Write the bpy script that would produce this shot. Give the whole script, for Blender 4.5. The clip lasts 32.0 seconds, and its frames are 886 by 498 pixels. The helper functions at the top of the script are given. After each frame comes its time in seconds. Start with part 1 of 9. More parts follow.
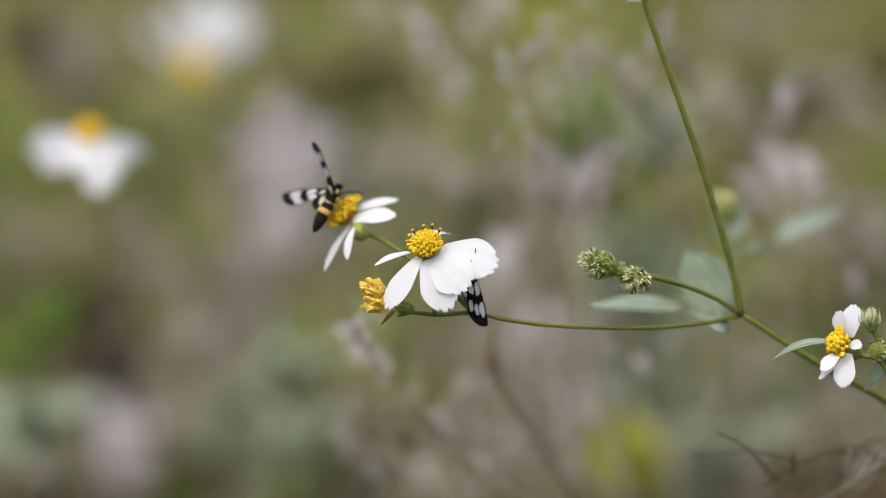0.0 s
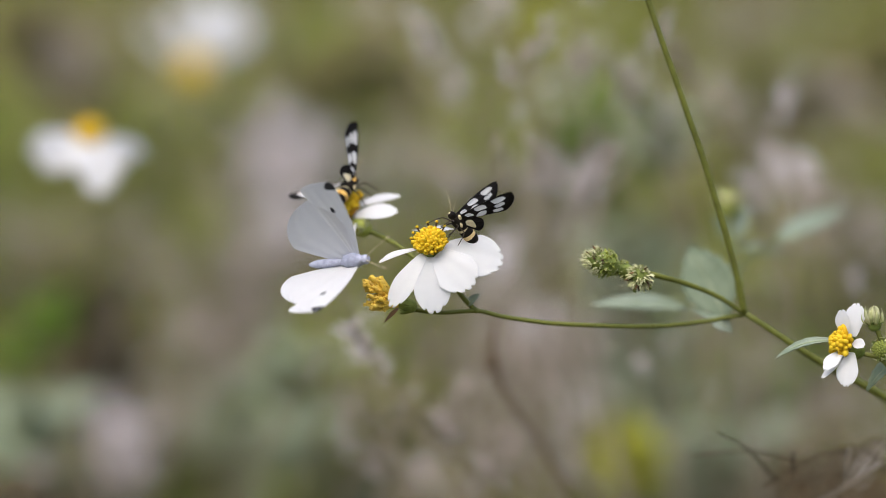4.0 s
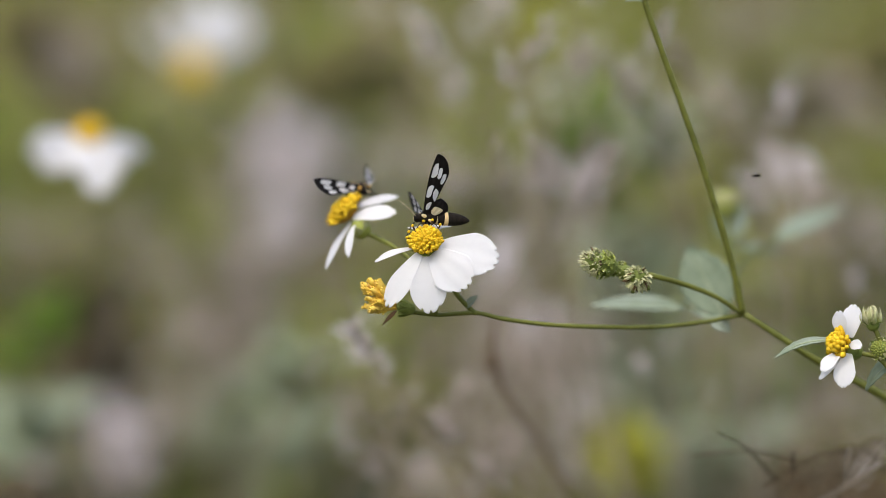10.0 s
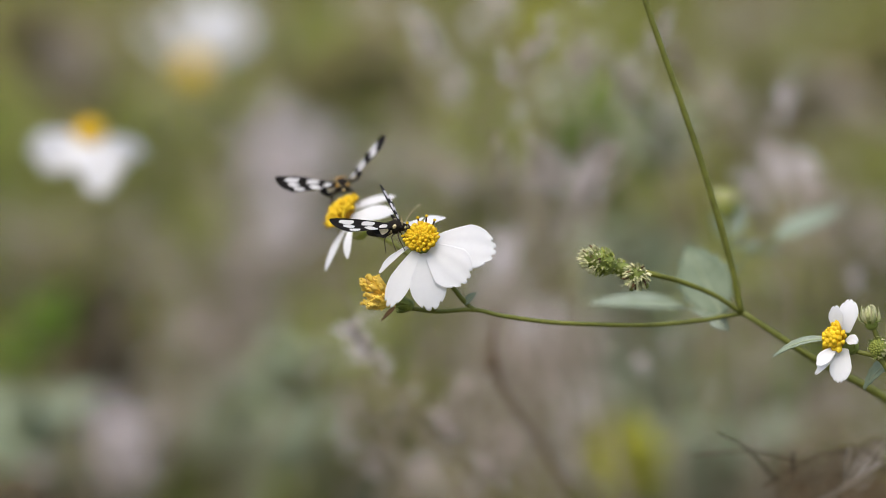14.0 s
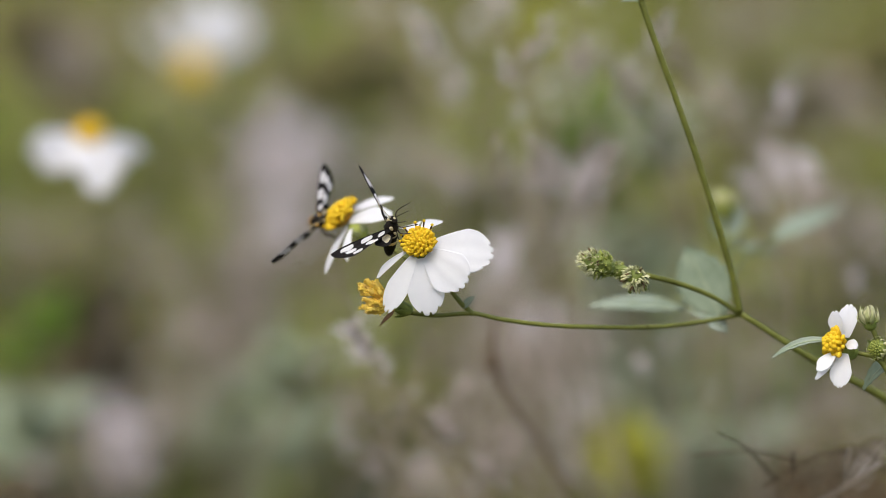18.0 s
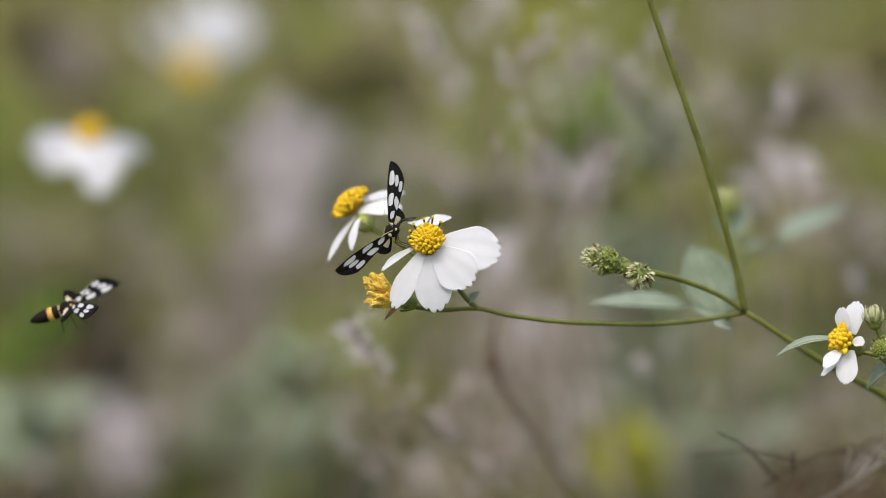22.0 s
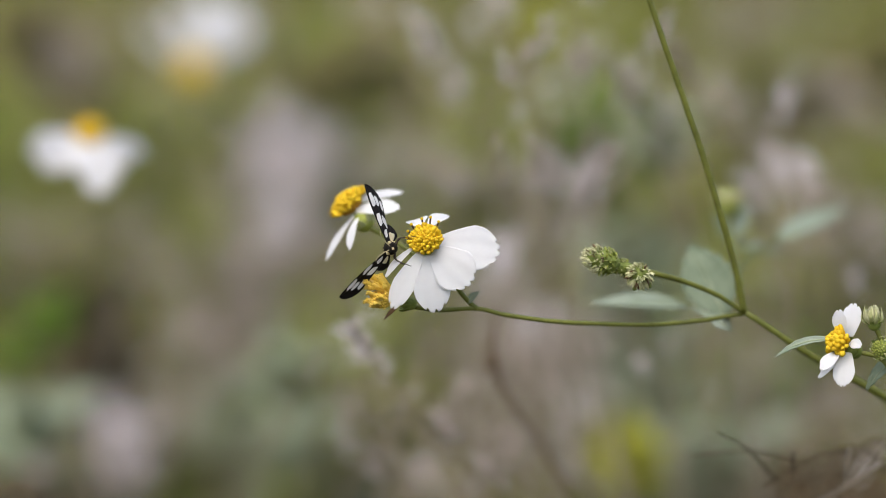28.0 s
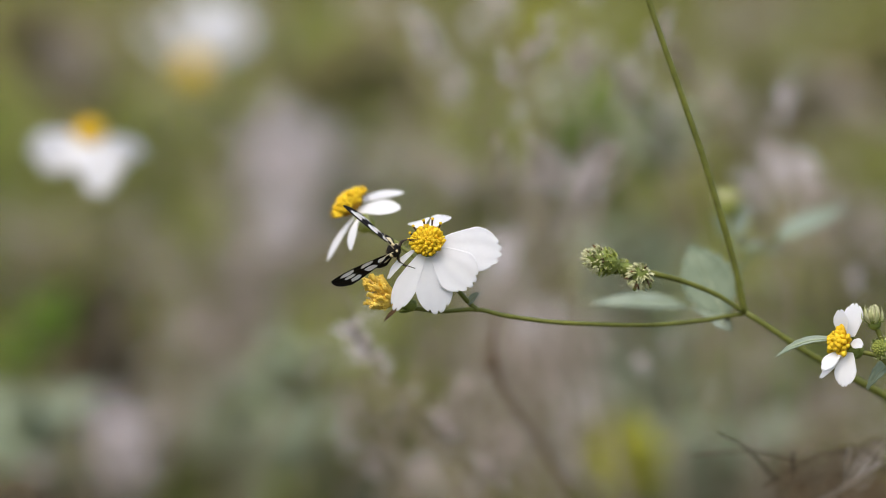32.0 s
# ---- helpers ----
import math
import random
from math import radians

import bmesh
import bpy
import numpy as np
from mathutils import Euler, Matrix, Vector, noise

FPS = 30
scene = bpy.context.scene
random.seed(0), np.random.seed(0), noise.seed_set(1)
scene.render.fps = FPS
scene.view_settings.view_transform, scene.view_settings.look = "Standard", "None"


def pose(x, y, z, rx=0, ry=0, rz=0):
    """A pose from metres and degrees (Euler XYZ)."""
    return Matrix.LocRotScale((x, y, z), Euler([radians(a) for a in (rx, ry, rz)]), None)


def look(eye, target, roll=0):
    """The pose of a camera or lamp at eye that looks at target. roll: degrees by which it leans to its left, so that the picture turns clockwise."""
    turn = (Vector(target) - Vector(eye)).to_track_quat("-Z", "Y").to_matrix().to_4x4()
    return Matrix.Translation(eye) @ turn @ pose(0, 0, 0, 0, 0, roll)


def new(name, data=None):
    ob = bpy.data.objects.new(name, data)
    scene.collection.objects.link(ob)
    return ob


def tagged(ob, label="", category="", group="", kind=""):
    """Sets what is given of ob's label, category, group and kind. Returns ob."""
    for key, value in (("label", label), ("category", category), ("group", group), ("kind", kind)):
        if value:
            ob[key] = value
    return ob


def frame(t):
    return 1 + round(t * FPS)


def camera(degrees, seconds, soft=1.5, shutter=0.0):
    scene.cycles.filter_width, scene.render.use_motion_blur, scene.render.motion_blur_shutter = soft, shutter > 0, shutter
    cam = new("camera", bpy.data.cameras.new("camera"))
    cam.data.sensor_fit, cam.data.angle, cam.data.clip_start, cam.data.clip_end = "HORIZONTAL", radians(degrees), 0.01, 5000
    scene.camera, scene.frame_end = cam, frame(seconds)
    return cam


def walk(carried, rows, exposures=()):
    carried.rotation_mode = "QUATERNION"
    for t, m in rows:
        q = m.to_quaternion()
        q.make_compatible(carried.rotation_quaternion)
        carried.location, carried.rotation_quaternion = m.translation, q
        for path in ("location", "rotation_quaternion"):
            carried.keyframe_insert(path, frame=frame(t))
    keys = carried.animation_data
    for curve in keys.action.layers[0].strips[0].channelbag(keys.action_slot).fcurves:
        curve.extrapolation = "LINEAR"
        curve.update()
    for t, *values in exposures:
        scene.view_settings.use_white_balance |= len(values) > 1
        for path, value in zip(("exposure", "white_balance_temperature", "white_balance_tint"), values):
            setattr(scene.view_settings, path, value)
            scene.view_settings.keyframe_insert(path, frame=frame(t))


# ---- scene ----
import itertools

cam = camera(20.0, 32.0, soft=0.75, shutter=0.1)
# a long macro lens: sharp at the flower, wide open
cam.data.dof.use_dof = True
cam.data.dof.focus_distance = 0.56
cam.data.dof.aperture_fstop = 4.0
EYE = pose(0.0, -0.56, 0.70, 90, 0, 0)
walk(cam, [(0.0, EYE), (32.0, EYE)], exposures=[(0.0, 0.57), (32.0, 0.57)])

# ---- world and sun: a bright overcast day ----
world = bpy.data.worlds.new("sky")
scene.world = world
world.use_nodes = True
wn = world.node_tree.nodes
sky = wn.new("ShaderNodeTexSky")
sky.sky_type, sky.sun_disc = "NISHITA", False
sky.sun_elevation, sky.sun_rotation = radians(58), radians(200)
sky.air_density, sky.dust_density, sky.ozone_density = 1.0, 4.0, 1.0
world.node_tree.links.new(sky.outputs["Color"], wn["Background"].inputs["Color"])
wn["Background"].inputs["Strength"].default_value = 0.15
sun_data = bpy.data.lights.new("sun", "SUN")
sun_data.energy, sun_data.angle, sun_data.color = 1.1, radians(60), (0.98, 0.96, 0.88)
sun = new("sun", sun_data)
sun.matrix_world = look((-0.7, -1.9, 3.2), (0, 0, 0))


# ---- materials ----
def material(name, colour, second=None, rough=0.6, scale=300.0, bump=0.2, through_light=0.0, island=None, thing_random=None,
             spec=0.3, coat=0.0, fine=6.0, clear=0.0, sheen=0.0):
    m = bpy.data.materials.new(name)
    m.use_nodes = True
    n, l = m.node_tree.nodes, m.node_tree.links
    b = n["Principled BSDF"]
    out = n["Material Output"]
    b.inputs["Roughness"].default_value = rough
    b.inputs["Specular IOR Level"].default_value = spec
    b.inputs["Coat Weight"].default_value = coat
    b.inputs["Sheen Weight"].default_value = sheen
    co = n.new("ShaderNodeTexCoord")
    big = n.new("ShaderNodeTexNoise")
    big.inputs["Scale"].default_value, big.inputs["Detail"].default_value = scale, 4
    small = n.new("ShaderNodeTexNoise")
    small.inputs["Scale"].default_value, small.inputs["Detail"].default_value = scale * fine, 3
    for t in (big, small):
        l.new(co.outputs["Object"], t.inputs["Vector"])
    add = n.new("ShaderNodeMath")
    add.operation = "MULTIPLY_ADD"
    l.new(small.outputs["Fac"], add.inputs[0])
    add.inputs[1].default_value = 0.5
    l.new(big.outputs["Fac"], add.inputs[2])
    ramp = n.new("ShaderNodeValToRGB")
    ramp.color_ramp.elements[0].position, ramp.color_ramp.elements[1].position = 0.5, 1.0
    second = second or tuple(c * 0.75 for c in colour)
    ramp.color_ramp.elements[0].color, ramp.color_ramp.elements[1].color = (*second, 1), (*colour, 1)
    l.new(add.outputs[0], ramp.inputs["Fac"])
    col = ramp.outputs["Color"]
    if island or thing_random:
        src = n.new("ShaderNodeNewGeometry").outputs["Random Per Island"] if island else n.new("ShaderNodeObjectInfo").outputs["Random"]
        pal = n.new("ShaderNodeValToRGB")
        cols = island or thing_random
        while len(pal.color_ramp.elements) < len(cols):
            pal.color_ramp.elements.new(0.5)
        for i, c in enumerate(cols):
            pal.color_ramp.elements[i].position = i / max(1, len(cols) - 1)
            pal.color_ramp.elements[i].color = (*c, 1)
        l.new(src, pal.inputs["Fac"])
        mix = n.new("ShaderNodeMix")
        mix.data_type, mix.blend_type = "RGBA", "MIX"
        mix.inputs["Factor"].default_value = 0.72
        l.new(col, mix.inputs["A"])
        l.new(pal.outputs["Color"], mix.inputs["B"])
        col = mix.outputs["Result"]
    l.new(col, b.inputs["Base Color"])
    bp = n.new("ShaderNodeBump")
    bp.inputs["Strength"].default_value, bp.inputs["Distance"].default_value = bump, 0.3 / scale
    l.new(add.outputs[0], bp.inputs["Height"])
    l.new(bp.outputs["Normal"], b.inputs["Normal"])
    last = b.outputs["BSDF"]
    if through_light:
        tr = n.new("ShaderNodeBsdfTranslucent")
        l.new(col, tr.inputs["Color"])
        mx = n.new("ShaderNodeMixShader")
        mx.inputs["Fac"].default_value = through_light
        l.new(last, mx.inputs[1])
        l.new(tr.outputs["BSDF"], mx.inputs[2])
        last = mx.outputs["Shader"]
    if clear:
        tp = n.new("ShaderNodeBsdfTransparent")
        mx = n.new("ShaderNodeMixShader")
        mx.inputs["Fac"].default_value = clear
        l.new(last, mx.inputs[1])
        l.new(tp.outputs["BSDF"], mx.inputs[2])
        last = mx.outputs["Shader"]
    l.new(last, out.inputs["Surface"])
    return m


PETAL = material("white_petal", (0.91, 0.91, 0.92), (0.87, 0.87, 0.89), 0.55, 120, 0.06, 0.5)
FLORET = material("golden_floret", (0.84, 0.57, 0.018), (0.64, 0.38, 0.01), 0.6, 900, 0.2, 0.15, spec=0.2,
                  thing_random=[(0.78, 0.49, 0.013), (0.88, 0.66, 0.04), (0.66, 0.38, 0.01)])
# orange bed, its colour darkened for the shade in the gaps between florets
FLORET_BED = material("orange_bed", (0.46, 0.24, 0.01), (0.26, 0.12, 0.006), 0.8, 900)
ANTHER = material("brown_anther", (0.06, 0.03, 0.012), None, 0.6, 900)
STEM = material("olive_stem", (0.17, 0.185, 0.032), (0.10, 0.11, 0.02), 0.5, 260, 0.3, 0.05)
CALYX = material("green_calyx", (0.26, 0.31, 0.07), (0.12, 0.16, 0.03), 0.55, 500, 0.3, 0.1)
BUD = material("pale_bud", (0.58, 0.58, 0.32), (0.30, 0.33, 0.12), 0.7, 500, 0.4, 0.1)
BUD_GREEN = material("lime_bud", (0.42, 0.46, 0.10), (0.24, 0.28, 0.05), 0.6, 500, 0.4, 0.1)
BUD_TIP = material("cream_bract", (0.72, 0.70, 0.46), (0.46, 0.47, 0.22), 0.7, 500, 0.4, 0.2)
WITHER = material("withered_floret", (0.88, 0.64, 0.12), (0.66, 0.42, 0.07), 0.7, 500, 0.4, 0.1,
                  thing_random=[(0.84, 0.56, 0.05), (0.90, 0.68, 0.16), (0.88, 0.60, 0.06), (0.76, 0.54, 0.18)])
BROWN = material("brown_dry", (0.16, 0.09, 0.035), (0.07, 0.04, 0.02), 0.8, 400, 0.4)
LEAF = material("grey_green_leaf", (0.34, 0.39, 0.32), (0.20, 0.26, 0.17), 0.55, 120, 0.3, 0.25)
LEAF_GREEN = material("green_leaf", (0.25, 0.31, 0.21), (0.15, 0.20, 0.12), 0.55, 120, 0.3, 0.3)
LEAF_RIB = material("leaf_rib", (0.36, 0.41, 0.28), (0.26, 0.31, 0.18), 0.6, 200, 0.2, 0.1)
BLACK = material("black_wing", (0.012, 0.010, 0.009), (0.006, 0.005, 0.005), 0.7, 800, 0.3, spec=0.1)
PANE = material("clear_wing_spot", (0.88, 0.87, 0.88), (0.78, 0.77, 0.78), 0.4, 500, 0.05, 0.35, clear=0.26)
CREAM_PANE = material("cream_wing_spot", (0.86, 0.78, 0.58), (0.74, 0.64, 0.42), 0.5, 500, 0.1, 0.3, clear=0.12)
FUR = material("black_fur", (0.022, 0.016, 0.011), (0.007, 0.006, 0.005), 0.85, 1500, 0.8, spec=0.15)
PALE_BAND = material("pale_orange_band", (0.86, 0.66, 0.34), (0.74, 0.52, 0.22), 0.7, 1200, 0.5)
BAND = material("orange_band", (0.80, 0.48, 0.13), (0.66, 0.36, 0.07), 0.7, 1200, 0.5)
CREAM = material("cream_scale", (0.76, 0.66, 0.42), (0.58, 0.46, 0.24), 0.7, 1200, 0.4)
LEG = material("brown_leg", (0.07, 0.05, 0.03), (0.02, 0.015, 0.01), 0.7, 900)
FEELER = material("pale_feeler", (0.62, 0.55, 0.36), (0.30, 0.24, 0.12), 0.6, 900)
WHITE_WING = material("white_wing", (0.80, 0.80, 0.82), (0.76, 0.76, 0.79), 0.6, 120, 0.05, 0.4)
GREY_MARK = material("dark_wing_mark", (0.03, 0.03, 0.035), None, 0.7, 500)
BLUE_FUR = material("blue_grey_fur", (0.52, 0.54, 0.66), (0.30, 0.31, 0.42), 0.9, 900, 0.6)
DRY_STEM = material("dry_stem", (0.34, 0.29, 0.21), (0.18, 0.145, 0.09), 0.8, 60, 0.3)
PALE_STEM = material("pale_dry_stem", (0.56, 0.50, 0.46), (0.36, 0.31, 0.26), 0.8, 60, 0.3, 0.2)
FLUFF = material("pale_fluff", (0.74, 0.67, 0.63), (0.58, 0.51, 0.45), 0.9, 80, 0.3, 0.5,
                 thing_random=[(0.64, 0.57, 0.52), (0.78, 0.71, 0.69), (0.46, 0.41, 0.32)])
SILK = material("silky_seed_fluff", (0.90, 0.86, 0.86), (0.82, 0.77, 0.77), 0.9, 80, 0.2, 0.5)
GREEN_WEED = material("weed_leaf", (0.27, 0.32, 0.07), (0.18, 0.22, 0.045), 0.6, 40, 0.3, 0.4,
                      thing_random=[(0.25, 0.31, 0.05), (0.32, 0.34, 0.06), (0.25, 0.30, 0.055), (0.32, 0.315, 0.07)])
PALE_WEED = material("pale_weed_leaf", (0.36, 0.41, 0.29), (0.27, 0.32, 0.20), 0.6, 40, 0.3, 0.25)
BROWN_WEED = material("withered_leaf", (0.27, 0.23, 0.11), (0.17, 0.14, 0.065), 0.8, 40, 0.3, 0.3,
                      thing_random=[(0.26, 0.21, 0.10), (0.19, 0.155, 0.07), (0.30, 0.25, 0.13)])
# almost black-brown: the shade among low plants is put into this leaf colour
DARK_WEED = material("shade_brown_leaf", (0.12, 0.095, 0.05), (0.07, 0.055, 0.03), 0.85, 40, 0.3, 0.15)
VIVID = material("green_weed_leaf", (0.14, 0.24, 0.012), (0.10, 0.18, 0.01), 0.6, 40, 0.3, 0.3)
LIME = material("lime_leaf", (0.45, 0.46, 0.02), (0.36, 0.37, 0.02), 0.6, 40, 0.3, 0.25)
GRASS = material("meadow_grass", (0.18, 0.18, 0.08), (0.12, 0.12, 0.05), 0.7, 20, 0.2, 0.2,
                 island=[(0.31, 0.28, 0.095), (0.17, 0.195, 0.03), (0.26, 0.25, 0.06), (0.20, 0.215, 0.035), (0.23, 0.23, 0.045)])
STALK = material("dry_stalks", (0.42, 0.37, 0.30), (0.28, 0.24, 0.17), 0.8, 60, 0.3, 0.2,
                 thing_random=[(0.34, 0.29, 0.23), (0.16, 0.12, 0.07), (0.66, 0.61, 0.58), (0.14, 0.15, 0.045), (0.24, 0.19, 0.13), (0.16, 0.18, 0.05), (0.50, 0.45, 0.42), (0.10, 0.085, 0.045)])
SOIL = material("meadow_soil", (0.21, 0.185, 0.08), (0.12, 0.12, 0.04), 0.9, 2.2, 0.5, fine=9.0)


# ---- mesh building; lengths in millimetres unless a scale is given ----
class Shape:
    def __init__(self):
        self.v, self.f = [], []

    def add(self, verts, faces):
        k = len(self.v)
        self.v.extend(verts)
        self.f.extend(tuple(i + k for i in f) for f in faces)
        return self


def part(name, shape, mat, parent=None, label="", origin=(0, 0, 0), at=None, scale=0.001, smooth=True):
    o = Vector(origin)
    me = bpy.data.meshes.new(name)
    me.from_pydata([tuple((Vector(p) - o) * scale) for p in shape.v], [], shape.f)
    me.update()
    if smooth:
        me.polygons.foreach_set("use_smooth", [True] * len(me.polygons))
    me.materials.append(mat)
    ob = new(name, me)
    ob.parent = parent
    if at is not None:
        ob.location = Vector(at) * scale
    if label:
        tagged(ob, label)
    return ob


def curve_points(points, steps=6):
    """A smooth line through the points."""
    p = [Vector(q) for q in points]
    p = [p[0] * 2 - p[1]] + p + [p[-1] * 2 - p[-2]]
    line = []
    for i in range(1, len(p) - 2):
        a, b, c, d = p[i - 1:i + 3]
        for k in range(steps):
            t = k / steps
            line.append(0.5 * (2 * b + (c - a) * t + (2 * a - 5 * b + 4 * c - d) * t * t + (3 * b - a - 3 * c + d) * t ** 3))
    return line + [p[-2]]


def frame_of(axis):
    z = Vector(axis).normalized()
    x = z.orthogonal().normalized()
    return x, z.cross(x), z


def tube(shape, points, r0, r1, sides=8, steps=6, lumps=0.0):
    line = curve_points(points, steps) if steps > 1 else [Vector(p) for p in points]
    n = len(line)
    verts, faces = [], []
    x = None
    for i, p in enumerate(line):
        d = (line[min(i + 1, n - 1)] - line[max(i - 1, 0)]).normalized()
        x = d.orthogonal().normalized() if x is None else (x - d * x.dot(d)).normalized()
        y = d.cross(x)
        r = r0 + (r1 - r0) * i / (n - 1)
        r *= 1 + lumps * math.sin(i * 2.3) * 0.5
        for k in range(sides):
            a = 2 * math.pi * k / sides
            verts.append(p + (x * math.cos(a) + y * math.sin(a)) * r)
    for i in range(n - 1):
        for k in range(sides):
            j = (k + 1) % sides
            faces.append((i * sides + k, i * sides + j, (i + 1) * sides + j, (i + 1) * sides + k))
    faces.append(tuple(range(sides))[::-1])
    faces.append(tuple(range((n - 1) * sides, n * sides)))
    return shape.add(verts, faces)


def ball(shape, centre, axis, r, length, sides=10, rings=7, taper=0.0, rough=0.0):
    """An egg along its axis: radius r, half length; taper narrows its far end."""
    x, y, z = frame_of(axis)
    c = Vector(centre)
    verts, faces = [c - z * length], []
    for i in range(1, rings):
        a = math.pi * i / rings
        for k in range(sides):
            b = 2 * math.pi * k / sides
            q = r * math.sin(a) * (1 + taper * math.cos(a)) * (1 + rough * random.uniform(-1, 1))
            verts.append(c - z * length * math.cos(a) + (x * math.cos(b) + y * math.sin(b)) * q)
    verts.append(c + z * length)
    for k in range(sides):
        j = (k + 1) % sides
        faces.append((0, 1 + j, 1 + k))
        for i in range(rings - 2):
            u = 1 + i * sides
            faces.append((u + k, u + j, u + sides + j, u + sides + k))
        u = 1 + (rings - 2) * sides
        faces.append((u + k, u + j, len(verts) - 1))
    return shape.add(verts, faces)


def blade(shape, base, tip, width, normal, bow=0.0, profile="petal", teeth=0, cup=0.0, thick=0.12, nu=14, nv=9, twist=0.0, ruffle=0.0):
    """A petal or leaf from base to tip, with thickness. bow lifts its middle along the normal, cup lifts its sides."""
    base, tip = Vector(base), Vector(tip)
    along = tip - base
    n = Vector(normal)
    n = (n - along * (n.dot(along) / along.length_squared)).normalized()
    side = along.cross(n).normalized()
    top = []
    for i in range(nu + 1):
        u = i / nu
        if profile == "petal":
            w = (0.32 + 0.68 * min(1, (u / 0.6)) ** 0.8) * (1 - max(0, (u - 0.6) / 0.4) ** 2.4 * 0.34)
        elif profile == "leaf":
            w = math.sin(math.pi * min(1, u * 0.97 + 0.015)) ** 0.8 * (1.15 - 0.45 * u)
        else:
            w = 1 - u * u * 0.95
        tw = twist * u
        s = side * math.cos(tw) + n * math.sin(tw)
        m = n * math.cos(tw) - side * math.sin(tw)
        for k in range(nv + 1):
            v = 2 * k / nv - 1
            uu = u
            if profile == "petal":
                uu = u * (1 - 0.13 * v * v)
                if teeth and u > 0.8:
                    uu -= (u - 0.8) * (0.05 + 0.34 * (0.5 + 0.5 * math.cos((v + 0.12) * math.pi * (teeth + 1))) ** 5)
            p = base + along * uu + n * bow * 4 * uu * (1 - uu)
            p = p + s * (v * w * width / 2) + m * (cup * (v * v) * w * width / 2)
            p = p + m * (ruffle * math.sin(v * 9.0) * u * width * 0.05)
            if profile == "leaf" and abs(v) > 0.99:
                p = p + s * (v * 0.035 * width * math.sin(u * 40))
            top.append(p)
    verts = [p + n * thick / 2 for p in top] + [p - n * thick / 2 for p in top]
    k0, row = len(top), nv + 1
    faces = []
    for i in range(nu):
        for k in range(nv):
            a = i * row + k
            faces.append((a, a + 1, a + row + 1, a + row))
            faces.append((k0 + a, k0 + a + row, k0 + a + row + 1, k0 + a + 1))
    rim = [k for k in range(row)] + [i * row + nv for i in range(1, nu + 1)] + [nu * row + k for k in range(nv - 1, -1, -1)] + [i * row for i in range(nu - 1, 0, -1)]
    for a, b in zip(rim, rim[1:] + rim[:1]):
        faces.append((b, a, k0 + a, k0 + b))
    return shape.add(verts, faces)


def turn_to(axis, place=(0, 0, 0), spin=0.0, size=1.0):
    x, y, z = frame_of(axis)
    m = Matrix((x, y, z)).transposed().to_4x4()
    return Matrix.Translation(Vector(place) * 0.001) @ m @ Matrix.Rotation(spin, 4, "Z") @ Matrix.Scale(size, 4)


def floret_mesh():
    """One small tubular floret, its five lobes still closed to a ridged bud."""
    s = Shape()
    rows = [(0.0, 0.22), (0.5, 0.34), (1.0, 0.44), (1.4, 0.43), (1.68, 0.26), (1.76, 0.05)]
    sides = 10
    verts = []
    for z, r in rows:
        for k in range(sides):
            q = r * (1.08 if k % 2 == 0 else 0.92)
            verts.append(Vector((q * math.cos(k * 0.6283), q * math.sin(k * 0.6283), z)))
    faces = [(i * sides + k, i * sides + (k + 1) % sides, (i + 1) * sides + (k + 1) % sides, (i + 1) * sides + k)
             for i in range(len(rows) - 1) for k in range(sides)]
    faces.append(tuple(range(5 * sides, 6 * sides)))
    s.add(verts, faces)
    me = bpy.data.meshes.new("floret")
    me.from_pydata([tuple(p * 0.001) for p in s.v], [], s.f)
    me.polygons.foreach_set("use_smooth", [True] * len(me.polygons))
    me.materials.append(FLORET)
    return me


FLORET_MESH = floret_mesh()


def disc_of_florets(head, centre, axis, radius, height, count, size=1.0):
    """The golden disc: a domed bed with florets standing on it."""
    x, y, z = frame_of(axis)
    c = Vector(centre)
    bed = Shape()
    ball(bed, c, z, radius * 0.8, height * 0.55, 14, 8)
    part("disc", bed, FLORET_BED, head, "orange floret bed")
    for i in range(count):
        q = math.sqrt((i + 0.5) / count)
        a = i * 2.39996
        a += random.uniform(-.12, .12)
        p = c + (x * math.cos(a) + y * math.sin(a)) * radius * q * random.uniform(0.93, 1.05) + z * height * math.sqrt(max(0.03, 1 - q * q)) * 0.72
        d = z * (1.15 - 0.75 * q * q) + (x * math.cos(a) + y * math.sin(a)) * q * 0.9
        d = d + Vector((random.uniform(-.45, .45), random.uniform(-.45, .45), random.uniform(-.45, .45)))
        o = new("floret", FLORET_MESH)
        o.parent = head
        o.matrix_basis = turn_to(d, p - d.normalized() * random.uniform(0.45, 1.0), i, size * random.uniform(0.75, 1.15))


def stamens(head, centre, axis, radius, height, spread, length=1.9):
    """Dark stamens round the rim; spread: the way each one leans, in degrees from the horizontal, and its relative length."""
    z = Vector(axis).normalized()
    c = Vector(centre)
    for lean, up in spread:
        e = Vector((math.cos(radians(lean)), 0, math.sin(radians(lean))))
        r = (e - z * e.dot(z)).normalized()
        root = c + r * radius * 0.9 + z * height * 0.3
        tip = root + (z * 0.35 + r * 0.75 + Vector((0, 0, 0.3))).normalized() * length * up
        s = Shape()
        tube(s, [root, root.lerp(tip, 0.5) + r * 0.12, tip], 0.15, 0.24, 6, 3)
        st = part("stamen", s, ANTHER, head, "dark stamen with a yellow tip")
        k = Shape()
        ball(k, tip, tip - root, 0.36, 0.34, 8, 5, rough=0.2)
        part("tip", k, FLORET, st)


# ---- ground: a meadow slope ----
def ground_z(x, y):
    rise = 0.0 if y < 0.2 else (y - 0.2) * 0.25 if y < 14 else 3.45
    return rise + 0.02 * noise.noise(Vector((x * 2.1, y * 2.1, 0.3)))


